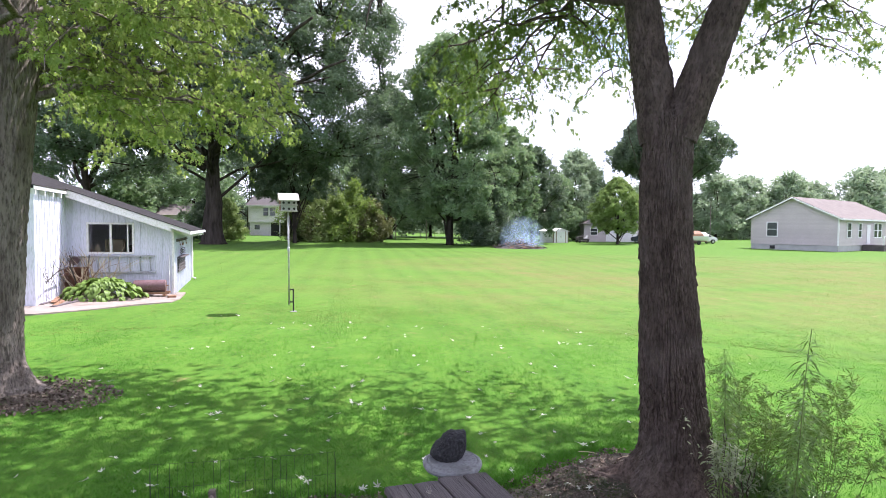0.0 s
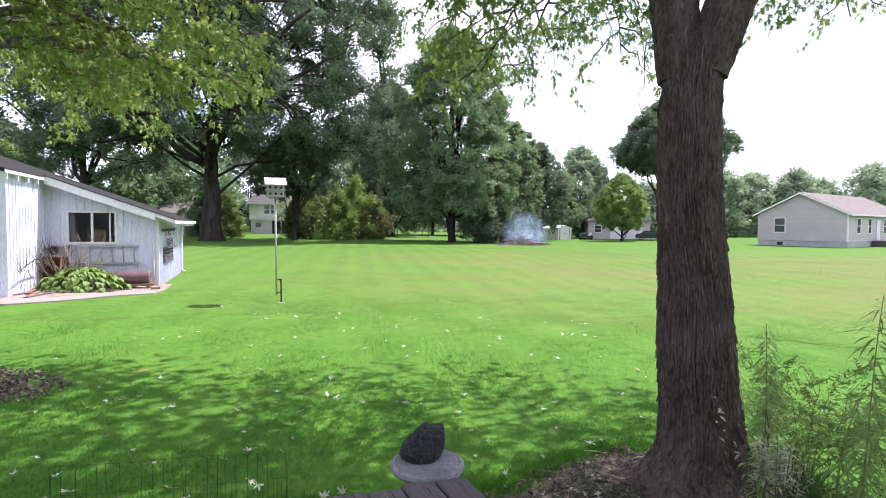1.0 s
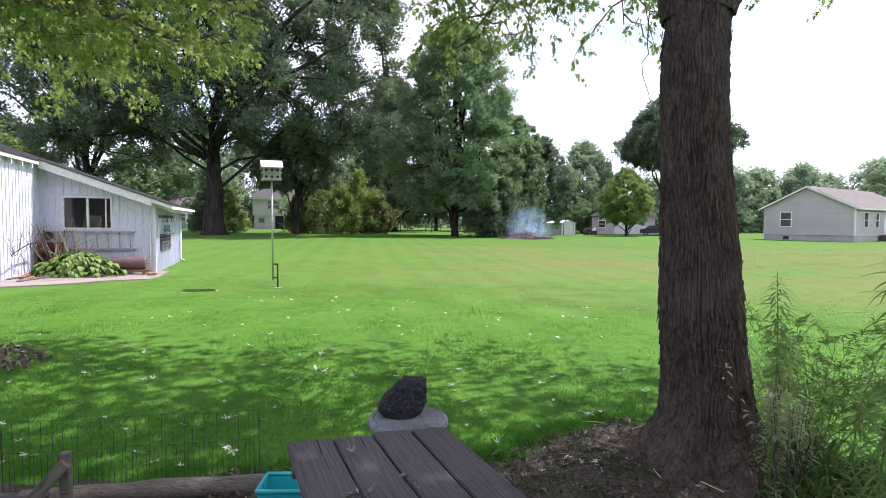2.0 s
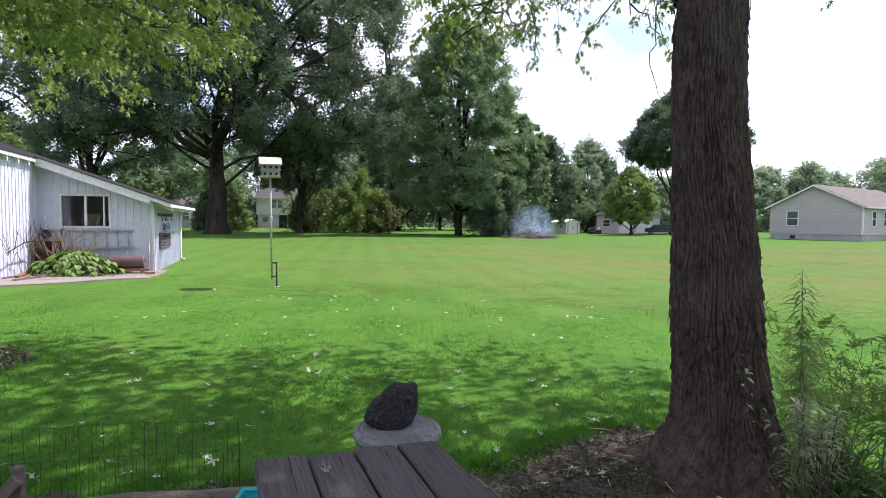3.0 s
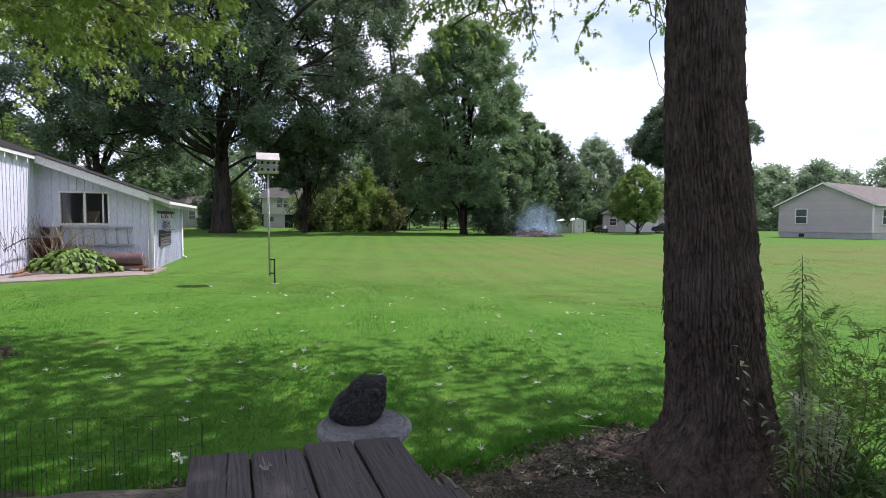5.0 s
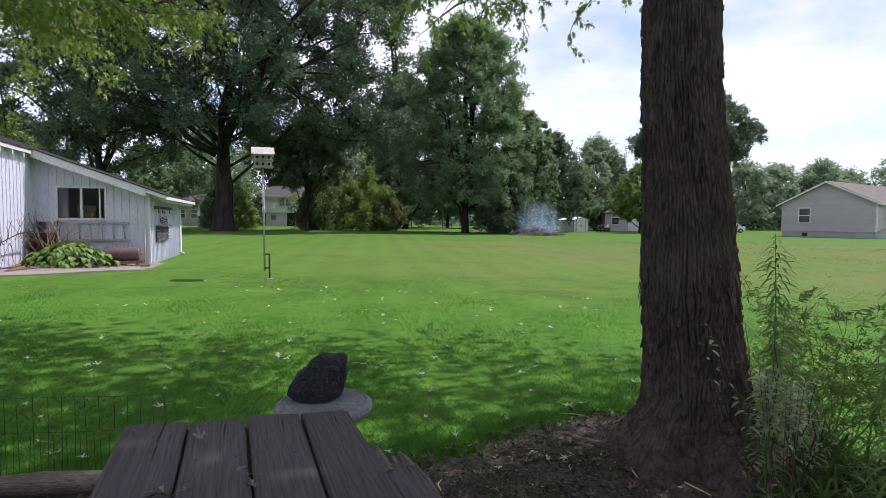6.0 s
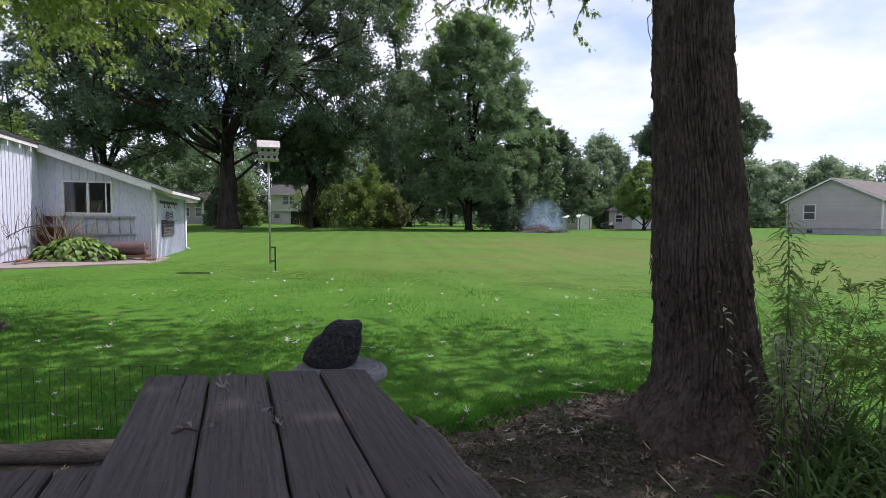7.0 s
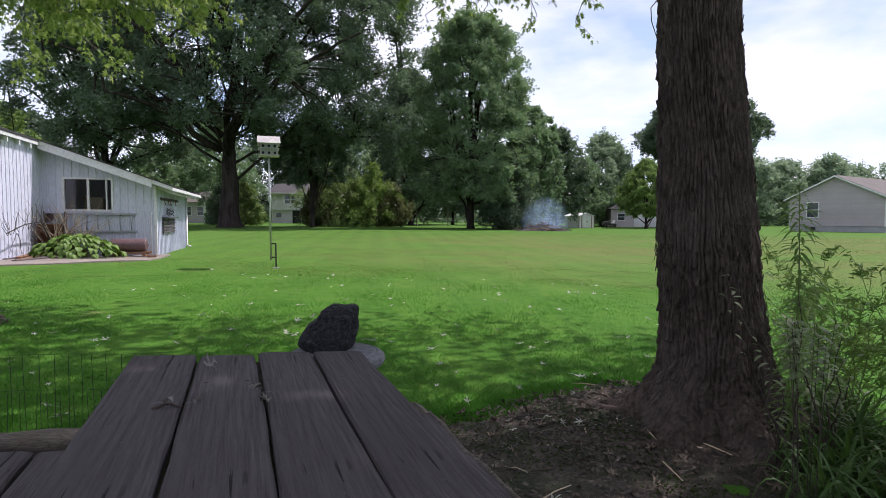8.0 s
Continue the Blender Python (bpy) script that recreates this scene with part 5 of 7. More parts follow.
def rusty_barrow():
    z = gar_ground(-2.6, -0.3) + 0.035
    b = thing("wheelbarrow", at_garage(-2.52, -0.42, z), "rusty red wheelbarrow stood on end against the wall", "wheelbarrow")
    g = Geo()
    lo, hi = [(-0.2, 0.05), (0.2, 0.05), (0.2, 0.62), (-0.2, 0.62)], [(-0.31, -0.05 + 0.05), (0.31, 0.0), (0.31, 0.86), (-0.31, 0.86)]
    vs = [(x, 0.16, zz) for x, zz in lo] + [(x, -0.10, zz) for x, zz in hi] + [(x * 0.93, -0.10, 0.03 + zz * 0.94) for x, zz in hi] + [(x * 0.9, 0.14, 0.03 + zz * 0.94) for x, zz in lo]
    fs = [(0, 1, 2, 3)] + [(i, i + 4, (i + 1) % 4 + 4, (i + 1) % 4) for i in range(4)] + [(i + 4, i + 8, (i + 1) % 4 + 8, (i + 1) % 4 + 4) for i in range(4)] + [(i + 8, i + 12, (i + 1) % 4 + 12, (i + 1) % 4 + 8) for i in range(4)] + [(12, 15, 14, 13)]
    part("tub", g.add(vs, fs), RUST, b)
    for s in (-1, 1):
        part("handle", Geo().tube([(s * 0.22, 0.2, 0.0), (s * 0.22, 0.19, 0.7), (s * 0.25, 0.24, 1.2)], 0.017, 7), WOOD_GREY, b, smooth=True)
    wheel = part("wheel", Geo().lathe([(0.10, -0.03), (0.17, -0.035), (0.185, 0.0), (0.17, 0.035), (0.10, 0.03)], 20), RUBBER, b, m=pose(0, 0.18, 0.19, 0, 90, 0))
    part("rim", Geo().lathe([(0.015, -0.04), (0.09, -0.02), (0.10, -0.02), (0.10, 0.02), (0.09, 0.02), (0.015, 0.04)], 16), RUST, wheel)
    solid("plastic_tub", Geo().lathe([(0.01, 0), (0.10, 0), (0.125, 0.15), (0.115, 0.15), (0.095, 0.02), (0.01, 0.02)], 16), ROLLER_PAINT, "dark red plastic tub hung on the ladder's end", "tub", m=at_garage(-2.62, -0.16, 1.13) @ pose(0, 0, 0, 90, 0, 0))


rusty_barrow()


def bare_canes():
    gen = np.random.default_rng(15)
    z = gar_ground(-2.4, -1.6) + 0.035
    c = thing("fallen_branch", at_garage(-2.55, -0.75, z), "bare dark branch with thin twigs leaning by the wall", "branch")
    main = [(0.05, 0.35, 0.0), (0.02, 0.1, 0.55), (-0.02, -0.2, 0.92), (-0.04, -1.1, 0.86), (0.0, -2.2, 0.66)]
    part("stem", Geo().tube(main, [0.022, 0.02, 0.018, 0.016, 0.012], 6), BLACK_PAINT, c)
    for i in range(34):
        y = gen.uniform(-2.1, 0.2)
        up = gen.uniform(0.3, 0.75) * gen.choice([1, -1], p=[0.7, 0.3])
        p = np.array([-0.02, y, 0.85 - 0.12 * abs(y)])
        e = p + np.array([gen.uniform(-0.15, 0.25), gen.uniform(-0.7, 0.3), up])
        e[2] = max(e[2], 0.06)
        part("twig", Geo().tube(bent(p, e, gen, 4, 0.02, 0.05), [0.006, 0.005, 0.004, 0.003], 4), TWIG, c)


bare_canes()
for k, (x, y, t, ln) in enumerate(((-2.75, -1.6, 82, 1.5), (-2.55, -1.8, 96, 1.7), (-2.3, -2.2, 75, 1.3), (-2.7, -1.7, 100, 1.2))):
    z = gar_ground(x, y) + 0.04 + (0.036 if k == 3 else 0)
    solid("plank", Geo().box((-ln / 2, -0.06, 0), (ln / 2, 0.06, 0.03)), WOOD_BROWN if k % 2 else WOOD_GREY, "old loose plank lying on the concrete strip", "plank", bevel=0.004, m=at_garage(x, y, z, t), group="planks by the wall")
solid("garden_stake", Geo().tube([(0, 0, 0), (0.01, 0.02, 1.25)], 0.016, 8), TRIM, "thin white stake leaning at the garage corner", "stake", smooth=True, m=at_garage(-0.13, -0.06, gar_ground(-0.1, 0) + 0.03))


def wall_rack():
    r = thing("wall_rack", at_garage(0.02, 0.75, 0.62), "weathered slatted rack fixed to the garage side wall", "rack")
    for k in range(5):
        part("slat", Geo().box((0.02, 0, 0.04 + k * 0.09), (0.05, 1.9, 0.10 + k * 0.09)), WOOD_GREY, r, bevel=0.004)
    for y in (0.0, 0.92, 1.84):
        part("upright", Geo().box((0.0, y, 0.0), (0.019, y + 0.06, 0.52)), WOOD_GREY, r, bevel=0.004)
    part("shelf", Geo().box((0.0, -0.02, 0.50), (0.16, 1.92, 0.53)), WOOD_GREY, r, bevel=0.004)
    gen = np.random.default_rng(8)
    h = thing("garden_hose", at_garage(0.04, 1.0, 1.15), "tangled dark hose lying on the rack", "hose")
    pts = [(0.05 + 0.03 * math.sin(3 * a), 0.65 + 0.55 * math.cos(a) * (1 - 0.004 * i), 0.06 + 0.04 * math.sin(a * 2) + 0.003 * i) for i, a in enumerate(np.linspace(0, 16, 70))]
    part("coil", Geo().tube(pts, 0.011, 6), BLACK_PAINT, h, smooth=True)
    b = thing("tool_rail", at_garage(0.02, 0.5, 1.66), "rail with hanging garden tools on the side wall", "tool rail")
    part("board", Geo().box((0, 0, 0), (0.03, 2.8, 0.09)), WOOD_GREY, b, bevel=0.004)
    for k in range(9):
        y = 0.2 + 0.3 * k
        part("hook", Geo().tube([(0.03, y, 0.04), (0.09, y, 0.03), (0.10, y, 0.08)], 0.007, 5), BLACK_PAINT, b)
    for k in (0, 2, 3, 6):
        y = 0.2 + 0.3 * k
        part("tool", Geo().tube([(0.075, y, 0.06), (0.08, y + 0.06, -0.05), (0.07, y + 0.2, -0.12), (0.07, y + 0.3, -0.1)], [0.012, 0.012, 0.02, 0.006], 5), RUST, b)


wall_rack()

# ---------------------------------------------------------------- bird house on its pole
def bird_house():
    x, y = -4.35, 14.53
    z = ground_z(x, y)
    b = thing("bird_house", pose(x, y, z, 0, -0.4, 24), "white martin house with six holes on a tall pole", "bird house")
    part("stake", Geo().box((-0.018, -0.018, -0.15), (0.018, 0.018, 0.62)), BLACK_PAINT, b, "black steel stake", bevel=0.004)
    part("bracket", Geo().box((-0.135, -0.016, 0.585), (-0.02, 0.016, 0.62)), BLACK_PAINT, b)
    part("bracket", Geo().box((-0.135, -0.016, 0.25), (-0.02, 0.016, 0.285)), BLACK_PAINT, b)
    part("pole", Geo().tube([(-0.115, 0, 0.2), (-0.115, 0, 1.6), (-0.115, 0, 2.70)], 0.024, 12), GALV, b, smooth=True)
    part("collar", Geo().lathe([(0.026, 0), (0.038, 0.01), (0.038, 0.11), (0.026, 0.12)], 14, (-0.115, 0, 1.62)), GALV, b)
    part("concrete_foot", Geo().lathe([(0.02, -0.05), (0.09, -0.05), (0.10, 0.01), (0.03, 0.025)], 14), CONCRETE, b)
    c = -0.115
    body = part("body", Geo().box((c - 0.205, -0.18, 2.72), (c + 0.205, 0.18, 3.0)), FOUNDATION, b, bevel=0.005)
    for zz in (2.695, 2.855):
        part("ledge", Geo().box((c - 0.235, -0.23, zz), (c + 0.235, 0.23, zz + 0.022)), BIRD_PAINT, b, bevel=0.003)
    # raised dark discs in place of real holes, their inner shade as colour
    for zz in (2.765, 2.925):
        for dx in (-0.135, 0, 0.135):
            part("hole_disc", Geo().lathe([(0.002, 0), (0.032, 0), (0.032, 0.012), (0.002, 0.012)], 16), DARK, body, m=pose(c + dx, -0.178, zz, 90, 0, 0))
    part("side_panel", Geo().box((c - 0.211, -0.17, 2.72), (c - 0.2065, 0.17, 2.99)), RUST, body, "rust-brown stained end")
    g = Geo()
    for s in (-1, 1):
        vs = [(c + xx, s * yy, zz) for xx in (-0.262, 0.262) for yy, zz in ((0.27, 2.97), (0.0, 3.16), (0.0, 3.18), (0.28, 2.99))]
        g.add(vs, [(0, 1, 2, 3), (7, 6, 5, 4), (0, 4, 5, 1), (1, 5, 6, 2), (2, 6, 7, 3), (3, 7, 4, 0)])
    part("roof", g, BIRD_PAINT, b)
    g = Geo()
    for xx in (-0.20, 0.188):
        g.prism([(-0.18, 3.0), (0.18, 3.0), (0.0, 3.13)], 0, c + xx, c + xx + 0.012)
    part("gable", g, BIRD_PAINT, b)


bird_house()

# ---------------------------------------------------------------- houses and sheds beyond the lawn
def far_window(parent, m, w, h, mat_frame=TRIM, bars=1):
    """A sash window on a wall in the plane y = 0 of m, looking to -y."""
    win = part("window", Geo().box((-w / 2, -0.02, 0), (w / 2, 0.02, h)), DARK_GLASS, parent, m=m)
    f = 0.09
    for lo, hi in (((-w / 2 - f, -0.06, -f), (w / 2 + f, 0.02, 0)), ((-w / 2 - f, -0.06, h), (w / 2 + f, 0.02, h + f)), ((-w / 2 - f, -0.06, 0), (-w / 2, 0.02, h)), ((w / 2, -0.06, 0), (w / 2 + f, 0.02, h))):
        part("window_frame", Geo().box(lo, hi), mat_frame, win)
    for k in range(bars):
        zz = h * (k + 1) / (bars + 1)
        part("sash_bar", Geo().box((-w / 2, -0.05, zz - 0.035), (w / 2, -0.021, zz + 0.035)), mat_frame, win)
    return win


DARK_GLASS = surface("dark_window_glass", (0.03, 0.035, 0.04), (0.06, 0.065, 0.07), 0.7, rough=0.08, bump=0, spec=0.6)


def courses(parent, material, x0, x1, z0, z1, top, m, step=0.22):
    """Lapped siding boards on a wall, each a thin wedge, cut to the gable's slope."""
    k = 0
    while z0 + k * step < z1:
        z = z0 + k * step
        a, b = top(z)
        a, b = max(a, x0), min(b, x1)
        if b - a > 0.3:
            vs = [(a, -0.004, z), (b, -0.004, z), (b, -0.022, z), (a, -0.022, z), (a, -0.004, z + step - 0.01), (b, -0.004, z + step - 0.01)]
            part("siding_board", Geo().add(vs, [(0, 3, 2, 1), (3, 0, 4), (1, 2, 5), (2, 3, 4, 5), (0, 1, 5, 4)]), material, parent, m=m)
        k += 1


def ranch_house():
    z = ground_z(39, 58)
    h = thing("house", pose(39.38, 58.37, z, 0, 0, 36.8), "beige single-storey house with a low gable roof", "house")
    wide, long, eave, peak = 8.85, 17.0, 3.55, 5.75
    part("skirt", Geo().box((0.05, 0.05, -0.3), (long - 0.05, wide - 0.05, 0.62)), FOUNDATION, h)
    part("wall", Geo().prism([(0, 0.6), (wide, 0.6), (wide, eave), (wide / 2, peak), (0, eave)], 0, 0.0, long), VINYL, h)
    gable = pose(0, 0, 0, 0, 0, -90)

    def span(zz):
        if zz < eave - 0.1:
            return (-wide, 0)
        k = (zz + 0.22 - eave) / (peak - eave)
        return (-wide + wide / 2 * k, -wide / 2 * k)
    courses(h, VINYL, -wide, 0, 0.62, peak - 0.1, span, gable)
    courses(h, VINYL, 0, long, 0.62, eave - 0.1, lambda zz: (0, long), pose(0, 0, 0))
    g = Geo()
    for s, y0, y1 in ((1, -0.45, wide / 2), (-1, wide + 0.45, wide / 2)):
        ze = eave - 0.45 * (peak - eave) / (wide / 2)
        vs = [(x, y, zz + dz) for dz in (0.02, 0.16) for x, y, zz in ((-0.4, y0, ze), (long + 0.4, y0, ze), (long + 0.4, y1, peak), (-0.4, y1, peak))]
        g.add(vs, [(0, 3, 2, 1), (4, 5, 6, 7), (0, 1, 5, 4), (1, 2, 6, 5), (2, 3, 7, 6), (3, 0, 4, 7)])
    part("roof", g, SHINGLE_TAN, h, "tan shingle roof")
    for s in (0, 1):
        y0, y1 = (-0.45, wide / 2) if s == 0 else (wide + 0.45, wide / 2)
        ze = eave - 0.45 * (peak - eave) / (wide / 2)
        vs = [(x, y, zz + dz) for dz in (-0.05, 0.12) for x, y, zz in ((-0.45, y0, ze), (-0.402, y0, ze), (-0.402, y1, peak), (-0.45, y1, peak))]
        part("bargeboard", Geo().add(vs, [(0, 3, 2, 1), (4, 5, 6, 7), (0, 1, 5, 4), (1, 2, 6, 5), (2, 3, 7, 6), (3, 0, 4, 7)]), TRIM, h)
    part("gutter", Geo().box((-0.4, -0.53, eave - 0.26), (long + 0.4, -0.452, eave - 0.08)), TRIM, h)
    part("corner_trim", Geo().box((-0.03, -0.03, 0.6), (0.1, 0.1, eave - 0.1)), TRIM, h)
    far_window(h, pose(-0.03, wide * 0.735, 1.55, 0, 0, -90), 1.05, 1.5)
    for x, w in ((2.6, 0.95), (5.6, 0.8), (10.2, 1.0), (11.5, 1.0), (15.0, 1.0)):
        far_window(h, pose(x, -0.03, 1.5, 0, 0, 0), w, 1.5)
    part("door", Geo().box((7.6, -0.07, 0.75), (8.6, -0.023, 2.9)), TRIM, h)
    part("porch", Geo().box((6.4, -2.0, -0.3), (9.6, -0.06, 0.66)), WOOD_GREY, h)
    for x in (6.5, 8.0, 9.5):
        part("porch_post", Geo().box((x - 0.05, -1.98, 0.66), (x + 0.05, -1.88, 1.6)), TRIM, h)
    part("handrail", Geo().box((6.4, -1.98, 1.55), (9.6, -1.88, 1.64)), TRIM, h)
    # dark panel on the skirt, in place of a vent's shaded opening
    part("crawl_vent", Geo().box((-0.02, wide * 0.70, 0.1), (0.049, wide * 0.76, 0.45)), DARK, h)


ranch_house()


def two_storey_house():
    z = ground_z(-33, 92)
    h = thing("house", pose(-36.3, 92.0, z, 0, 0, 2), "white two-storey house half hidden by bushes", "house")
    wide, deep = 12.0, 8.0
    part("wall", Geo().box((0, 0.35, 0), (wide, deep, 2.35)), VINYL_WHITE, h, "lower storey")
    part("wall", Geo().box((-0.1, 0, 2.3), (wide, deep, 5.15)), VINYL_WHITE, h, "overhanging upper storey")
    courses(h, VINYL_WHITE, -0.1, wide, 2.32, 5.1, lambda zz: (-0.1, wide), pose(0, 0, 0), 0.3)
    g = Geo().add([(x, y, zz + dz) for dz in (0, 0.15) for x, y, zz in ((-0.5, -0.5, 5.0), (wide + 0.4, -0.5, 5.0), (wide + 0.4, deep / 2, 6.8), (-0.5, deep / 2, 6.8))] +
                  [(x, y, zz + dz) for dz in (0, 0.15) for x, y, zz in ((-0.5, deep / 2, 6.8), (wide + 0.4, deep / 2, 6.8), (wide + 0.4, deep + 0.5, 5.0), (-0.5, deep + 0.5, 5.0))],
                  [(0, 3, 2, 1), (4, 5, 6, 7), (0, 1, 5, 4), (1, 2, 6, 5), (2, 3, 7, 6), (3, 0, 4, 7), (8, 11, 10, 9), (12, 13, 14, 15), (8, 9, 13, 12), (9, 10, 14, 13), (10, 11, 15, 14), (11, 8, 12, 15)])
    part("roof", g, SHINGLE, h)
    part("gable", Geo().prism([(0, 5.14), (deep, 5.14), (deep / 2, 6.75)], 0, 0.05, wide - 0.05), VINYL_WHITE, h)
    part("fascia", Geo().box((-0.5, -0.56, 4.95), (wide + 0.4, -0.502, 5.15)), TRIM, h)
    far_window(h, pose(2.9, -0.03, 3.4), 0.85, 1.35)
    far_window(h, pose(4.05, -0.03, 3.4), 0.85, 1.35)
    far_window(h, pose(8.5, -0.03, 3.4), 1.0, 1.35)
    far_window(h, pose(1.3, 0.32, 1.05), 0.9, 0.75, bars=0)
    # flat dark panel: the carport's inner shade as colour, no opening is cut
    part("carport_dark_panel", Geo().box((3.6, 0.30, 0.0), (8.6, 0.349, 2.2)), DARK, h, "dark panel for the shaded inside of the carport")
    for x in (3.6, 5.2, 6.9, 8.6):
        part("carport_post", Geo().box((x - 0.07, 0.2, 0), (x + 0.07, 0.299, 2.29)), TRIM, h)
    part("side_shadow_board", Geo().box((-0.12, -0.02, 2.25), (wide, -0.0, 2.4)), TRIM, h)


two_storey_house()


def garden_shed():
    z = ground_z(13.8, 80)
    s = thing("garden_shed", pose(13.3, 79.2, z, 0, 0, 30), "small white metal garden shed with double doors", "shed")
    wide, deep, eave, peak = 2.7, 3.2, 1.65, 2.05
    part("wall", Geo().prism([(0, 0), (wide, 0), (wide, eave), (wide / 2, peak), (0, eave)], 1, 0, deep), VINYL_WHITE, s)
    g = Geo()
    for y0, y1, a, b in ((-0.12, wide / 2, eave - 0.03, peak), (wide + 0.12, wide / 2, eave - 0.03, peak)):
        vs = [(x, y, zz + dz) for dz in (0.01, 0.07) for x, y, zz in ((y0, -0.15, a), (y0, deep + 0.15, a), (y1, deep + 0.15, b), (y1, -0.15, b))]
        g.add(vs, [(0, 3, 2, 1), (4, 5, 6, 7), (0, 1, 5, 4), (1, 2, 6, 5), (2, 3, 7, 6), (3, 0, 4, 7)])
    part("roof", g, TRIM, s)
    for x in (0.55, 1.36):
        d = part("door", Geo().box((x, -0.05, 0.06), (x + 0.79, -0.004, 1.6)), TRIM, s, bevel=0.008)
        part("handle", Geo().box((x + (0.68 if x < 1 else 0.06), -0.08, 0.8), (x + (0.73 if x < 1 else 0.11), -0.051, 0.95)), BLACK_PAINT, d)
    for x in (-0.03, 0.44, 2.16, wide - 0.06):
        part("corner_trim", Geo().box((x, -0.04, 0), (x + 0.09, -0.003, eave)), RUST, s)
    for k in range(10):
        part("rib", Geo().box((-0.025, 0.15 + k * 0.3, 0.02), (-0.002, 0.2 + k * 0.3, eave - 0.04)), VINYL_WHITE, s)


garden_shed()


def far_garage():
    z = ground_z(23, 88)
    s = thing("garage", pose(19.6, 88.0, z, 0, 0, -4), "pale beige garage with a white door behind the round tree", "garage")
    part("wall", Geo().box((0, 0, 0), (9.5, 7, 2.9)), VINYL, s)
    courses(s, VINYL, 0, 9.5, 0.1, 2.85, lambda zz: (0, 9.5), pose(0, 0, 0), 0.25)
    g = Geo().add([(-0.4, -0.4, 2.8), (9.9, -0.4, 2.8), (9.9, 7.4, 2.8), (-0.4, 7.4, 2.8), (3.0, 3.5, 4.6), (6.5, 3.5, 4.6)], [(3, 2, 1, 0), (0, 1, 5, 4), (1, 2, 5), (2, 3, 4, 5), (3, 0, 4)])
    part("roof", g, SHINGLE_TAN, s)
    d = part("door", Geo().box((3.4, -0.09, 0.05), (8.2, -0.024, 2.35)), TRIM, s)
    for k in range(1, 4):
        part("door_rib", Geo().box((3.4, -0.11, 0.05 + k * 0.57), (8.2, -0.091, 0.09 + k * 0.57)), TRIM, d)
    far_window(s, pose(1.5, -0.03, 1.1), 1.0, 1.0)


far_garage()


def tan_house():
    z = ground_z(-42, 78)
    s = thing("house", pose(-47.4, 79.0, z, 0, 0, 6), "small tan house with a brown roof seen past the garage", "house")
    part("wall", Geo().box((0, 0, 0), (7, 6, 3.2)), VINYL, s)
    g = Geo().add([(-0.5, -0.6, 3.1), (7.5, -0.6, 3.1), (7.5, 6.6, 3.1), (-0.5, 6.6, 3.1), (-0.5, 3, 4.9), (7.5, 3, 4.9)], [(3, 2, 1, 0), (0, 1, 5, 4), (1, 2, 5), (2, 3, 4, 5), (3, 0, 4)])
    part("roof", g, SHINGLE_TAN, s)
    part("porch_post", Geo().box((6.2, -0.5, 0), (6.4, -0.3, 3.1)), TRIM, s)
    far_window(s, pose(3.5, -0.03, 1.2), 1.2, 1.2)
    far_window(s, pose(5.5, -0.03, 1.2), 0.9, 1.2)


tan_house()


def parked_car(m, label, paint):
    c = thing("car", m, label, "car")
    prof = [(-2.2, 0.35), (-2.2, 0.75), (-1.7, 0.92), (-1.0, 0.98), (-0.45, 1.42), (0.9, 1.45), (1.55, 1.0), (2.15, 0.92), (2.25, 0.6), (2.2, 0.35)]
    part("body", Geo().prism(prof, 1, -0.85, 0.85), paint, c, bevel=0.05)
    for s in (-0.86, 0.856):
        part("side_window", Geo().prism([(-0.85, 1.0), (-0.4, 1.36), (0.85, 1.38), (1.3, 1.02)], 1, s, s + 0.004), DARK_GLASS, c)
        for x in (-1.4, 1.4):
            w = part("wheel", Geo().lathe([(0.2, 0), (0.31, 0.0), (0.33, 0.05), (0.33, 0.17), (0.31, 0.2), (0.2, 0.2)], 20), RUBBER, c, m=pose(x, s * 1.0 + (0.02 if s < 0 else -0.18) - (0.02 if s < 0 else -0.02), 0.33, 90 if s > 0 else 90, 0, 0))
            part("rim", Geo().lathe([(0.02, -0.01), (0.19, 0.0), (0.19, 0.2), (0.02, 0.21)], 16), GALV, w)
    part("headlight", Geo().box((-2.23, -0.75, 0.62), (-2.19, -0.4, 0.74)), TRIM, c)
    part("headlight", Geo().box((-2.23, 0.4, 0.62), (-2.19, 0.75, 0.74)), TRIM, c)


parked_car(on_ground(27.5, 82.0, 165), "dark sedan parked beyond the lawn", CAR_DARK)
parked_car(on_ground(36.2, 84.0, 8), "white car parked beside the beige house", CAR_WHITE)


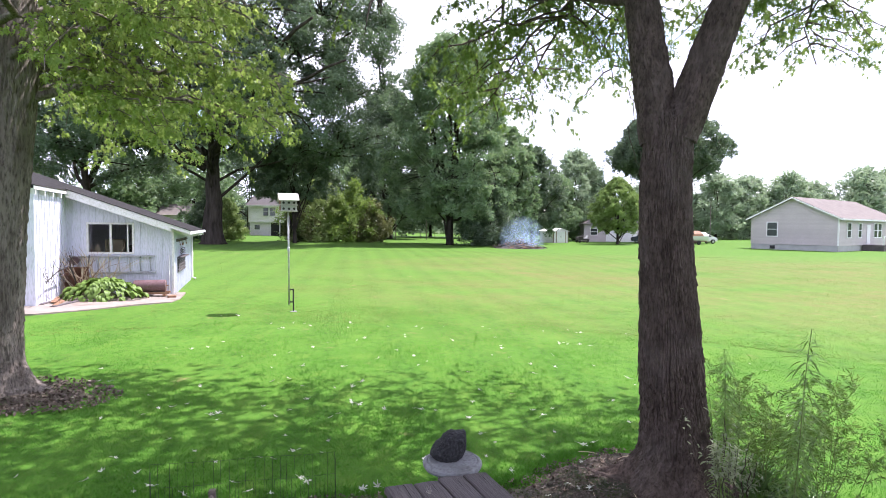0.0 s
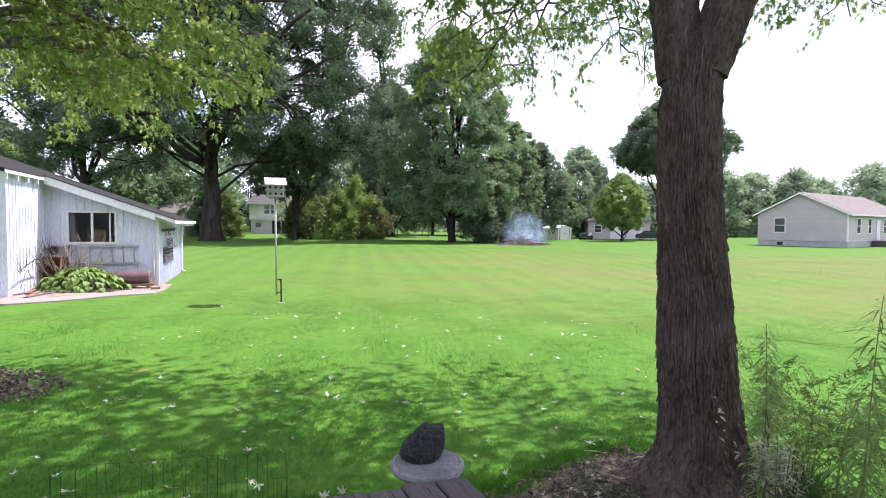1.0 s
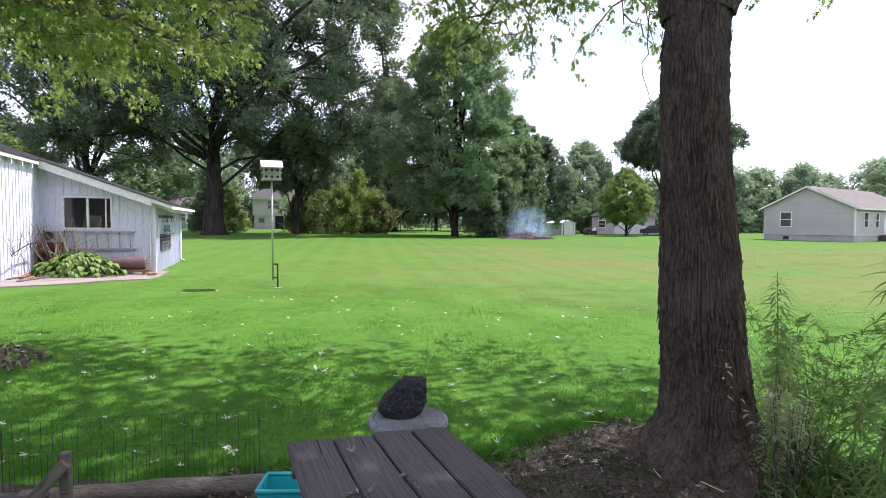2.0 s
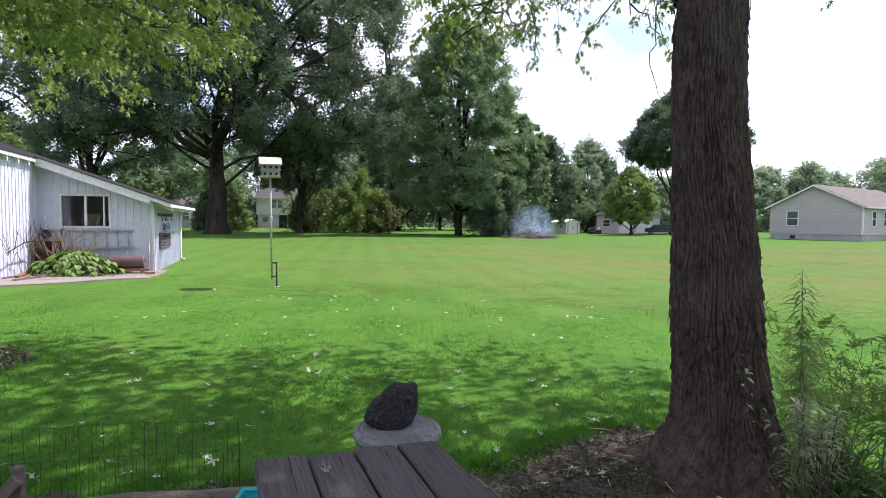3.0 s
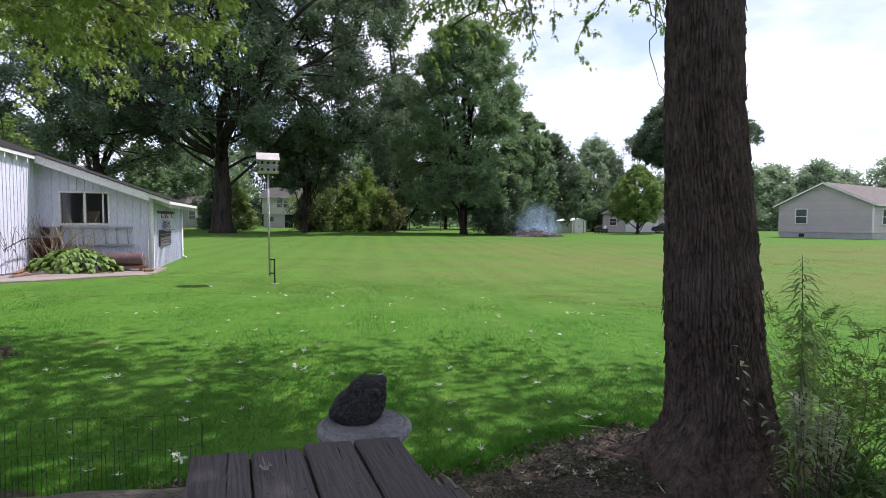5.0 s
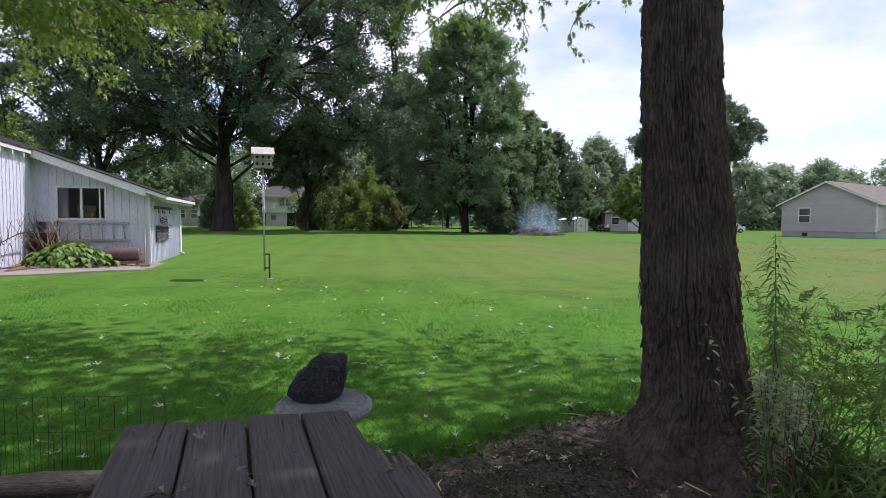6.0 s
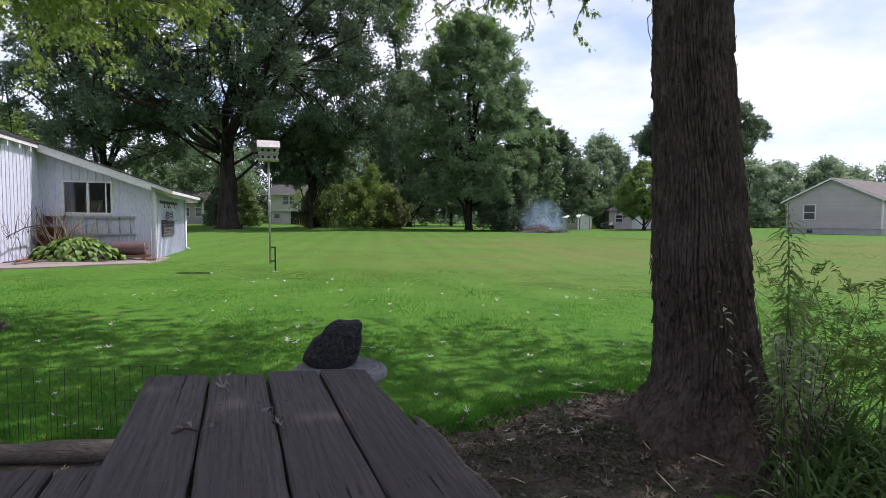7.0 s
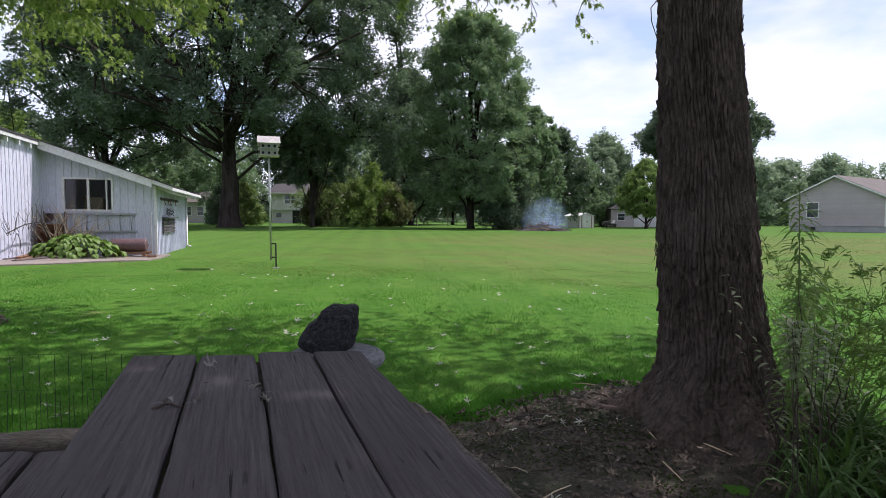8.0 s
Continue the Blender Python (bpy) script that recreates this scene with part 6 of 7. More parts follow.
def covered_boat():
    x, y = 32.2, 78.5
    b = thing("boat", on_ground(x, y, 12), "covered boat on a trailer beside the house", "boat")
    sec = [(-2.6, 0.25, 0.95), (-2.0, 0.8, 0.7), (0, 1.0, 0.6), (2.0, 1.0, 0.6), (2.6, 0.95, 0.65)]
    vs, fs = [], []
    for xx, w, k in sec:
        vs += [(xx, -w, 1.25), (xx, -w * 0.7, k), (xx, 0, k - 0.15), (xx, w * 0.7, k), (xx, w, 1.25), (xx, 0, 1.75)]
    for i in range(4):
        for j in range(6):
            a, c = i * 6 + j, i * 6 + (j + 1) % 6
            fs.append((a, c, c + 6, a + 6))
    fs += [tuple(range(5, -1, -1)), tuple(range(24, 30))]
    part("hull", Geo().add(vs, fs), CAR_WHITE, b, bevel=0.03)
    part("tarp", Geo().prism([(-1.02, 1.2), (1.02, 1.2), (0.9, 1.5), (0, 1.95), (-0.9, 1.5)], 0, -1.6, 1.7), WOOD_BROWN, b, "brown tarpaulin", bevel=0.04)
    for s in (-0.75, 0.75):
        part("trailer_rail", Geo().box((-3.4, s - 0.04, 0.42), (2.4, s + 0.04, 0.5)), RUST, b)
        part("wheel", Geo().lathe([(0.1, 0), (0.28, 0), (0.3, 0.04), (0.3, 0.14), (0.28, 0.18), (0.1, 0.18)], 18), RUBBER, b, m=pose(0.8, s * 1.45, 0.30, 90, 0, 0))
    part("axle", Geo().box((0.74, -1.1, 0.27), (0.86, 1.1, 0.36)), RUST, b)
    part("jack", Geo().tube([(-3.3, 0, 0.0), (-3.3, 0, 0.6)], 0.04, 8), GALV, b)
    part("tongue", Geo().box((-3.45, -0.76, 0.42), (-3.3, 0.76, 0.5)), RUST, b)


covered_boat()


def riding_mower():
    m = thing("riding_mower", on_ground(18.0, 82.0, 20), "dark riding mower standing by the shed", "mower")
    part("hood", Geo().prism([(-0.9, 0.4), (-0.9, 0.75), (-0.7, 0.9), (0.0, 0.95), (0.0, 0.4)], 1, -0.3, 0.3), BLACK_PAINT, m, bevel=0.03)
    part("deck", Geo().box((-0.5, -0.6, 0.15), (0.5, 0.6, 0.34)), BLACK_PAINT, m, bevel=0.03)
    part("fender", Geo().box((0.02, -0.5, 0.42), (0.95, 0.5, 0.6)), BLACK_PAINT, m, bevel=0.05)
    part("seat", Geo().prism([(0.3, 0.62), (0.75, 0.62), (0.9, 1.05), (0.8, 1.08), (0.65, 0.75), (0.3, 0.75)], 1, -0.25, 0.25), TRIM, m, bevel=0.03)
    part("steering_wheel", Geo().lathe([(0.16, 0), (0.19, 0.0), (0.19, 0.03), (0.16, 0.03)], 16), BLACK_PAINT, m, m=pose(0.1, 0, 1.1, 0, -30, 0))
    part("steering_column", Geo().tube([(-0.05, 0, 0.9), (0.1, 0, 1.1)], 0.03, 8), BLACK_PAINT, m)
    for x, r in ((-0.65, 0.2), (0.6, 0.27)):
        for s in (-0.5, 0.36):
            part("wheel", Geo().lathe([(0.02, 0), (r * 0.9, 0), (r, 0.03), (r, 0.11), (r * 0.9, 0.14), (0.02, 0.14)], 18), RUBBER, m, m=pose(x, s + 0.14, r, 90, 0, 0))


riding_mower()
for k, (x, y, h) in enumerate(((-9.9, 82, 3.4), (-5.4, 84, 3.0), (0.9, 86, 2.6), (38.5, 86, 6.5), (33.0, 92, 5.0))):
    solid("pole", Geo().tube([(0, 0, -0.3), (0, 0, h)], [0.07, 0.055], 8), WOOD_LOG, "thin weathered pole standing among the trees", "pole", m=on_ground(x, y), group="poles beyond the lawn")


def wire_fence_far():
    f = thing("fence", on_ground(-14, 90), "low wire fence with thin posts at the wood's edge", "fence")
    for k in range(14):
        part("post", Geo().box((k * 2.4 - 0.04, -0.04, -0.2), (k * 2.4 + 0.04, 0.04, 1.15)), WOOD_LOG, f)
    for zz in (0.4, 0.75, 1.1):
        part("rail", Geo().tube([(0, 0, zz), (31.2, 0, zz)], 0.02, 4), GALV, f)


wire_fence_far()


def brush_pile():
    gen = np.random.default_rng(66)
    x, y = 6.2, 57.6
    b = thing("brush_pile", on_ground(x, y), "smouldering heap of sticks and ash on the lawn", "brush pile")
    vs, fs = [], []
    for j in range(7):
        for i in range(24):
            r = j / 6
            a = i / 24 * math.tau
            vs.append((math.cos(a) * r * 2.9, math.sin(a) * r * 1.6, 0.75 * (1 - r) ** 1.2 * (1 + 0.3 * noise.noise((math.cos(a) * 3 * r, math.sin(a) * 3 * r, 1))) - 0.02 * r))
    fs = [(j * 24 + i, j * 24 + (i + 1) % 24, (j + 1) * 24 + (i + 1) % 24, (j + 1) * 24 + i) for j in range(6) for i in range(24)]
    part("ash_mound", Geo().add(vs, fs), ASH, b)
    for i in range(150):
        r, a, t = gen.uniform(0, 1) ** 0.6, gen.uniform(0, math.tau), gen.uniform(0, math.tau)
        c = np.array([math.cos(a) * r * 2.8, math.sin(a) * r * 1.5, 0.80 * (1 - r) + gen.uniform(0.02, 0.14)])
        ln = gen.uniform(0.4, 1.1)
        d = np.array([math.cos(t), math.sin(t) * 0.7, gen.uniform(-0.25, 0.25)]) * ln / 2
        p, q = c - d, c + d
        p[2], q[2] = max(p[2], 0.02), max(q[2], 0.02)
        part("stick", Geo().tube([p, (p + q) / 2 + gen.normal(size=3) * 0.03, q], [0.035, 0.03, 0.015], 5), (WOOD_BROWN, TWIG, ASH, TWIG)[i % 4], b)
    # thin drifting smoke in a few veils behind one another
    vs, fs = [], []
    for k in range(5):
        y0, n0 = (k - 2) * 0.45, len(vs)
        for j in range(15):
            for i in range(15):
                px, pz = -2.4 + i * 0.36, 0.1 + j * 0.25
                vs.append((px, y0 + 0.18 * math.sin(1.7 * px + k) + 0.15 * math.sin(2.3 * pz + 2 * k), pz))
        fs += [(n0 + j * 15 + i, n0 + j * 15 + i + 1, n0 + (j + 1) * 15 + i + 1, n0 + (j + 1) * 15 + i) for j in range(14) for i in range(14)]
    s = part("smoke", Geo().add(vs, fs), SMOKE, m=on_ground(x, y), smooth=True)
    s.visible_shadow = False
    tagged(s, "thin bluish smoke drifting up from the brush pile", "smoke", kind="stuff")


brush_pile()

# unseen wall added behind the eye: blocks sky light and darkens reflections
solid("rear_light_blocker", Geo().box((-14, -5.3, -0.4), (11, -5.0, 4.2)), BLOCKER_DARK, "plain dark wall added behind the eye to block sky light", "wall", "structure")

# ---------------------------------------------------------------- picnic table, pedestal, rock
TABLE_TOP = 0.690
TABLE = pose(0.054, 3.399, 0.688, 0, 4.3, 25.5) @ pose(0, 0, -TABLE_TOP)


def on_table(x, y, turn=0.0, dz=0.0):
    """A place on the tabletop, from the middle of its far end: across, and back towards the near end."""
    return TABLE @ pose(x, -y, TABLE_TOP + dz, 0, 0, turn)


def rough_board(w, l, t, gen, ends=0.012):
    """A weathered plank along -y from its far end, with worn, slightly uneven edges and ends."""
    n = 15
    vs = []
    e0, e1 = gen.uniform(-ends, ends), gen.uniform(-ends, ends)
    for i in range(n):
        k = i / (n - 1)
        y = -l * k + (e0 if i == 0 else e1 if i == n - 1 else 0)
        dx = 0.0025 * math.sin(7 * k + 9 * e0 * 100) + gen.normal() * 0.0012
        dz = 0.003 * math.sin(3.0 * k + 100 * e1)
        c = 0.006
        ring = [(-w / 2 + c, -t), (-w / 2, -t + c), (-w / 2, -c), (-w / 2 + c, 0), (-w / 6, 0.0012), (w / 6, 0.0012), (w / 2 - c, 0), (w / 2, -c), (w / 2, -t + c), (w / 2 - c, -t)]
        for x, z in ring:
            vs.append((x + dx * (1 if x > 0 else -1), y + gen.normal() * (0.003 if i in (0, n - 1) else 0), z + dz))
    m = 10
    fs = [(i * m + j, i * m + (j + 1) % m, (i + 1) * m + (j + 1) % m, (i + 1) * m + j) for i in range(n - 1) for j in range(m)]
    fs += [tuple(range(m - 1, -1, -1)), tuple(range((n - 1) * m, n * m))]
    return Geo().add(vs, fs)


def picnic_table():
    gen = np.random.default_rng(12)
    t = thing("picnic_table", TABLE, "weathered grey wooden picnic table with attached benches", "picnic table")
    w = 0.172
    for x, dy, ln in ((-0.27, -0.02, 1.86), (-0.09, -0.008, 1.9), (0.09, 0.008, 1.88), (0.27, 0.02, 1.9)):
        b = part("tabletop_board", rough_board(w, ln, 0.04, gen), WOOD_GREY, t, m=pose(x, dy, TABLE_TOP))
        for y in (-0.32, -1.5):
            for dx in (-0.045, 0.045):
                part("nail", Geo().lathe([(0.001, 0), (0.005, 0.0), (0.004, 0.0015), (0.001, 0.002)], 8), BLACK_PAINT, b, m=pose(dx + gen.uniform(-0.01, 0.01), y + gen.uniform(-0.012, 0.012), 0.0015))
    # added dark strips stand in for the shade seen through the board gaps
    for x in (-0.18, 0.0, 0.18):
        part("gap_filler", Geo().box((x - 0.0075, -1.84, TABLE_TOP - 0.038), (x + 0.0075, -0.03, TABLE_TOP - 0.022)), SOIL, t)
    for x, far in ((-0.664, -0.02), (-0.520, -0.035), (0.466, 0.0), (0.608, 0.17)):
        part("bench_board", rough_board(0.134, 1.9, 0.04, gen, 0.02), WOOD_GREY, t, m=pose(x, far, 0.415))
    # the outer board of one bench has rotted: a pale worn edge and a broken end
    edge = [(0.676 + gen.normal() * 0.004, 0.15 - 0.13 * i, 0.408 + gen.normal() * 0.003) for i in range(16)]
    part("worn_edge", Geo().tube(edge, [0.012] + [0.011 + 0.004 * gen.uniform() for _ in edge[2:]] + [0.010], 7), WOOD_LOG, t, "pale splintered edge", smooth=True)
    for pts, rad in ((((0.555, 0.10, 0.404), (0.548, 0.19, 0.420), (0.538, 0.275, 0.434), (0.533, 0.300, 0.430)), (0.022, 0.022, 0.018, 0.008)), (((0.655, 0.12, 0.400), (0.652, 0.21, 0.405), (0.640, 0.262, 0.412)), (0.022, 0.020, 0.010)),
                     (((0.600, 0.13, 0.395), (0.603, 0.22, 0.398), (0.612, 0.25, 0.400)), (0.02, 0.018, 0.012))):
        part("splintered_end", Geo().tube(pts, rad, 6), WOOD_LOG, t, "rotten broken wood")
    # two extra cleats, added to stop the view through the gaps
    for y in (-0.07, -0.93):
        part("cleat", Geo().box((-0.34, y - 0.02, TABLE_TOP - 0.125), (0.34, y + 0.02, TABLE_TOP - 0.041)), WOOD_GREY, t, bevel=0.005)
    for y in (-0.34, -1.52):
        part("cleat", Geo().box((-0.32, y - 0.02, TABLE_TOP - 0.125), (0.32, y + 0.02, TABLE_TOP - 0.041)), WOOD_GREY, t, bevel=0.005)
        part("bench_support", Geo().box((-0.73, y + 0.022, 0.28), (0.67, y + 0.062, 0.374)), WOOD_GREY, t, bevel=0.005)
        for s in (-1, 1):
            p, q = Vector((s * 0.2, y + 0.085, 0.66)), Vector((s * 0.56, y + 0.085, -0.10))
            d = (q - p).normalized()
            a = math.degrees(math.atan2(d.x, -d.z))
            part("leg", Geo().box((-0.045, -0.02, -(q - p).length), (0.045, 0.02, 0.0)), WOOD_GREY, t, bevel=0.005, m=Matrix.Translation(p) @ pose(0, 0, 0, 0, -a, 0))
    part("brace", Geo().box((-0.03, -0.95, 0.30), (0.03, -0.28, 0.34)), WOOD_GREY, t, bevel=0.005)
    part("brace", Geo().box((-0.03, -1.5, 0.30), (0.03, -0.955, 0.34)), WOOD_GREY, t, bevel=0.005)


picnic_table()


def pedestal():
    x, y = 0.132, 4.04
    z = ground_z(x, y) + 0.02
    p = thing("stone_pedestal", pose(x, y, 0), "round grey concrete pedestal behind the table", "pedestal")
    part("top_slab", Geo().lathe([(0.02, 0.475), (0.185, 0.475), (0.212, 0.488), (0.221, 0.506), (0.217, 0.524), (0.200, 0.536), (0.188, 0.538), (0.184, 0.534), (0.180, 0.540), (0.172, 0.545), (0.02, 0.547)], 56), CONCRETE, p, smooth=False)
    part("column", Geo().lathe([(0.02, z - 0.05), (0.17, z - 0.05), (0.17, z + 0.05), (0.12, z + 0.09), (0.085, z + 0.22), (0.085, 0.36), (0.12, 0.43), (0.15, 0.474), (0.02, 0.474)], 36), CONCRETE, p)


pedestal()


def lava_rock():
    """A wedge-shaped rock: steep on one side, sloping down on the other."""
    side = [(-0.10, 0.0), (-0.132, 0.03), (-0.118, 0.065), (-0.05, 0.135), (-0.01, 0.185), (0.025, 0.205), (0.07, 0.198), (0.112, 0.202), (0.136, 0.186), (0.130, 0.14), (0.118, 0.06), (0.105, 0.012), (0.09, 0.0)]
    cx, cz = 0.015, 0.09
    angles = sorted((math.atan2(z - cz, x - cx), math.hypot(x - cx, z - cz)) for x, z in side)

    def reach(a):
        for (a0, r0), (a1, r1) in zip([(angles[-1][0] - math.tau, angles[-1][1])] + angles, angles + [(angles[0][0] + math.tau, angles[0][1])]):
            if a0 <= a <= a1:
                return r0 + (r1 - r0) * (a - a0) / max(a1 - a0, 1e-6)
        return 0.1
    bm = bmesh.new()
    bmesh.ops.create_icosphere(bm, subdivisions=6, radius=1.0)
    for v in bm.verts:
        d = v.co.normalized()
        a = math.atan2(d.z, d.x)
        k = math.hypot(d.x, d.z) ** 0.55
        r = reach(a) * k
        x, zz = cx + math.cos(a) * r, cz + math.sin(a) * r
        y = math.copysign(abs(d.y) ** 0.75, d.y) * (0.105 - 0.15 * max(zz - 0.05, 0))
        n = 0.010 * noise.noise(d * 2.6) + 0.006 * noise.noise(d * 6.0) + 0.0045 * noise.noise(d * 15) - 0.006 * max(0.0, noise.noise(d * 24)) - 0.003 * abs(noise.noise(d * 45))
        v.co = Vector((x, y, zz)) + Vector((d.x, d.y, d.z * 0.6)) * n
        v.co.z = max(v.co.z, 0.002)
    me = bpy.data.meshes.new("lava_rock")
    bm.to_mesh(me)
    bm.free()
    me.shade_smooth()
    me.materials.append(ROCK)
    r = new("lava_rock", me)
    r.matrix_basis = pose(0.098, 4.05, 0.546, 0, 0, 6)
    tagged(r, "black porous lava rock resting on the round pedestal", "rock")


lava_rock()

# ---------------------------------------------------------------- bed edging, wire fence, post, tub
def log_edging():
    gen = np.random.default_rng(2)
    for k, (a, b, r) in enumerate((((-1.98, 3.91), (-0.66, 4.31), 0.055), ((-4.0, 3.58), (-2.02, 3.90), 0.05))):
        pts = []
        for i in range(9):
            u = i / 8
            x, y = a[0] + (b[0] - a[0]) * u, a[1] + (b[1] - a[1]) * u
            pts.append((x, y, ground_z(x, y) + 0.06 + 0.008 * math.sin(5 * u + k)))
        solid("edging_log", Geo().tube(pts, [r * (1 + 0.06 * gen.normal()) for _ in pts], 14), WOOD_LOG, "bare weathered log edging the planting bed", "log", smooth=True, group="bed edging")


log_edging()


def garden_wire():
    """Low wire fence of thin uprights; every second one reaches only half way up."""
    gen = np.random.default_rng(9)
    f = thing("wire_fence", pose(0, 0, 0), "low dark wire border fence behind the log", "wire fence")
    a, b = Vector((-2.12, 3.96, 0)), Vector((-0.82, 4.36, 0))
    n = 44
    for i in range(n + 1):
        p = a.lerp(b, i / n)
        z = ground_z(p.x, p.y) + 0.02
        top = 0.45 if i % 2 == 0 else 0.26
        lx = gen.normal() * 0.006
        part("wire", Geo().tube([(p.x, p.y, z - 0.03), (p.x + lx, p.y, z + top / 2), (p.x + lx * 1.5, p.y, z + top)], 0.0013, 4), WIRE, f)
    for zz in (0.27, 0.45):
        pts = [(a.lerp(b, k / 6).x, a.lerp(b, k / 6).y, ground_z(a.lerp(b, k / 6).x, a.lerp(b, k / 6).y) + 0.02 + zz + 0.005 * math.sin(k * 2 + zz * 30)) for k in range(7)]
        part("rail_wire", Geo().tube(pts, 0.0011, 4), WIRE, f)
    for p in (a, b):
        z = ground_z(p.x, p.y)
        part("post", Geo().tube([(p.x, p.y, z - 0.1), (p.x, p.y, z + 0.42)], 0.0018, 6), WIRE, f)


garden_wire()


def wooden_stake():
    z = ground_z(-1.52, 3.62)
    s = thing("wooden_stake", pose(-1.49, 3.62, z, 0, 0, 10), "weathered wooden stake with a slanting board nailed on", "stake")
    part("post", Geo().box((-0.022, -0.02, -0.05), (0.022, 0.02, 0.48)), WOOD_LOG, s, bevel=0.006)
    part("slanting_board", Geo().box((-0.6, -0.015, -0.028), (0.0, 0.015, 0.028)), WOOD_LOG, s, bevel=0.006, m=pose(0.02, -0.036, 0.44, 0, -48, 0))
    solid("plank", Geo().box((-0.75, -0.09, 0), (0.75, 0.09, 0.035)), WOOD_GREY, "grey plank lying on the soil beside the edging", "plank", bevel=0.005, m=pose(-2.55, 3.74, ground_z(-2.5, 3.74) + 0.055, 0, 0, 10))


wooden_stake()


def plastic_tub():
    z = ground_z(-0.4, 3.86) + 0.03
    t = thing("plastic_tub", pose(-0.465, 3.765, z, 0, 0, 4), "turquoise plastic tub standing in the bed", "tub")
    w, d, h, k = 0.105, 0.095, 0.29, 0.86
    o = [(-w * k, -d * k, 0), (w * k, -d * k, 0), (w * k, d * k, 0), (-w * k, d * k, 0), (-w, -d, h), (w, -d, h), (w, d, h), (-w, d, h)]
    i = [(x * 0.95, y * 0.95, max(zz, 0.012)) for x, y, zz in o]
    fs = [(0, 3, 2, 1)] + [(a, (a + 1) % 4, (a + 1) % 4 + 4, a + 4) for a in range(4)] + [(a + 4, (a + 1) % 4 + 4, (a + 1) % 4 + 12, a + 12) for a in range(4)] + [(a + 8, a + 12, (a + 1) % 4 + 12, (a + 1) % 4 + 8) for a in range(4)] + [(8, 9, 10, 11)]
    part("body", Geo().add(o + i, fs), TURQUOISE, t, bevel=0.008)
    part("rim", Geo().tube([(-w, -d, h), (w, -d, h), (w, d, h), (-w, d, h), (-w, -d, h)], 0.012, 8), TURQUOISE, t, smooth=True)


plastic_tub()

# ---------------------------------------------------------------- weeds beside the trunk
def blade_mesh(name, length, width, arch, material, n=6, fold=0.25):
    vs, fs = [], []
    for i in range(n):
        u = i / (n - 1)
        w = width * (1 - u ** 2.2) * (0.6 + 0.4 * min(1, u * 5)) + 0.0004
        y, z = length * (u - 0.35 * arch * u * u), length * (0.9 * u - arch * u * u)
        vs += [(-w, y * 0.5, z + fold * w), (0, y * 0.5, z), (w, y * 0.5, z + fold * w)]
    for i in range(n - 1):
        a = i * 3
        fs += [(a, a + 1, a + 4, a + 3), (a + 1, a + 2, a + 5, a + 4)]
    return mesh_of(name, vs, fs, material, True)


def narrow_leaf(name, length, width, droop, material):
    """A willow-like leaf that leaves the stem level and bends down towards its tip."""
    vs, fs, n = [], [], 6
    for i in range(n):
        u = i / (n - 1)
        w = width * math.sin(math.pi * (0.12 + 0.86 * u)) ** 0.8
        vs += [(-w, length * u, length * (0.28 * u - droop * u * u) + 0.2 * w), (0, length * u, length * (0.28 * u - droop * u * u)), (w, length * u, length * (0.28 * u - droop * u * u) + 0.2 * w)]
    for i in range(n - 1):
        a = i * 3
        fs += [(a, a + 1, a + 4, a + 3), (a + 1, a + 2, a + 5, a + 4)]
    return mesh_of(name, vs, fs, material, True)


def daylily(x, y, seed, count=70, s=1.0):
    gen = np.random.default_rng(seed)
    p = thing("daylily_clump", on_ground(x, y, 0, 0.03), "clump of long arching dark green daylily leaves beside the tree", "plant", "daylily clumps")
    kinds = [blade_mesh("leaf", ln, 0.0085, a, LEAF_DAYLILY, 8) for a, ln in ((0.45, 0.62), (0.75, 0.78), (0.95, 0.86), (1.12, 0.92), (1.25, 0.9))]
    for i in range(count):
        a = gen.uniform(0, 360)
        part("leaf", kinds[i % 5], LEAF_DAYLILY, p, m=pose(gen.normal() * 0.07, gen.normal() * 0.07, 0, gen.uniform(-25, 14), gen.uniform(-12, 12), a) @ Matrix.Scale(s * gen.uniform(0.6, 1.15), 4))


for k, (x, y, c) in enumerate(((2.44, 4.30, 130), (2.70, 4.70, 110), (2.85, 5.05, 100), (2.62, 4.05, 120), (2.90, 4.40, 110), (2.36, 3.72, 110), (2.70, 3.70, 110), (2.45, 3.40, 90), (2.95, 3.9, 100), (3.12, 4.75, 90), (3.1, 5.35, 60), (2.22, 4.02, 60))):
    daylily(x, y, 300 + k, c, 0.9)


def goldenrod(x, y, height, seed, lean=(0.0, 0.0), leaves=70, leaf=0.14):
    gen = np.random.default_rng(seed)
    p = thing("goldenrod_plant", on_ground(x, y, 0, 0.02), "tall upright weed with many narrow drooping leaves", "weed", "weeds by the tree")
    pts = [(lean[0] * k * k + 0.01 * math.sin(6 * k + seed), lean[1] * k * k, height * k) for k in np.linspace(0, 1, 9)]
    part("stem", Geo().tube(pts, [0.007 * (1 - 0.75 * k) for k in np.linspace(0, 1, 9)], 5), STEM_GREEN, p)
    kinds = [narrow_leaf("leaf", leaf, 0.006, a, LEAF_WEED) for a in (0.45, 0.6, 0.8)]
    for i in range(leaves):
        k = 0.12 + 0.88 * i / leaves
        q = k * 8
        j = min(int(q), 7)
        c = Vector(pts[j]).lerp(Vector(pts[j + 1]), q - j)
        size = min(1.15, 0.3 + 8 * (1 - k)) * gen.uniform(0.8, 1.15)
        part("leaf", kinds[i % 3], LEAF_WEED, p, m=Matrix.Translation(c) @ pose(0, 0, 0, gen.uniform(-14, 12), gen.uniform(-15, 15), i * 137.5 + gen.uniform(-15, 15)) @ Matrix.Scale(size, 4))


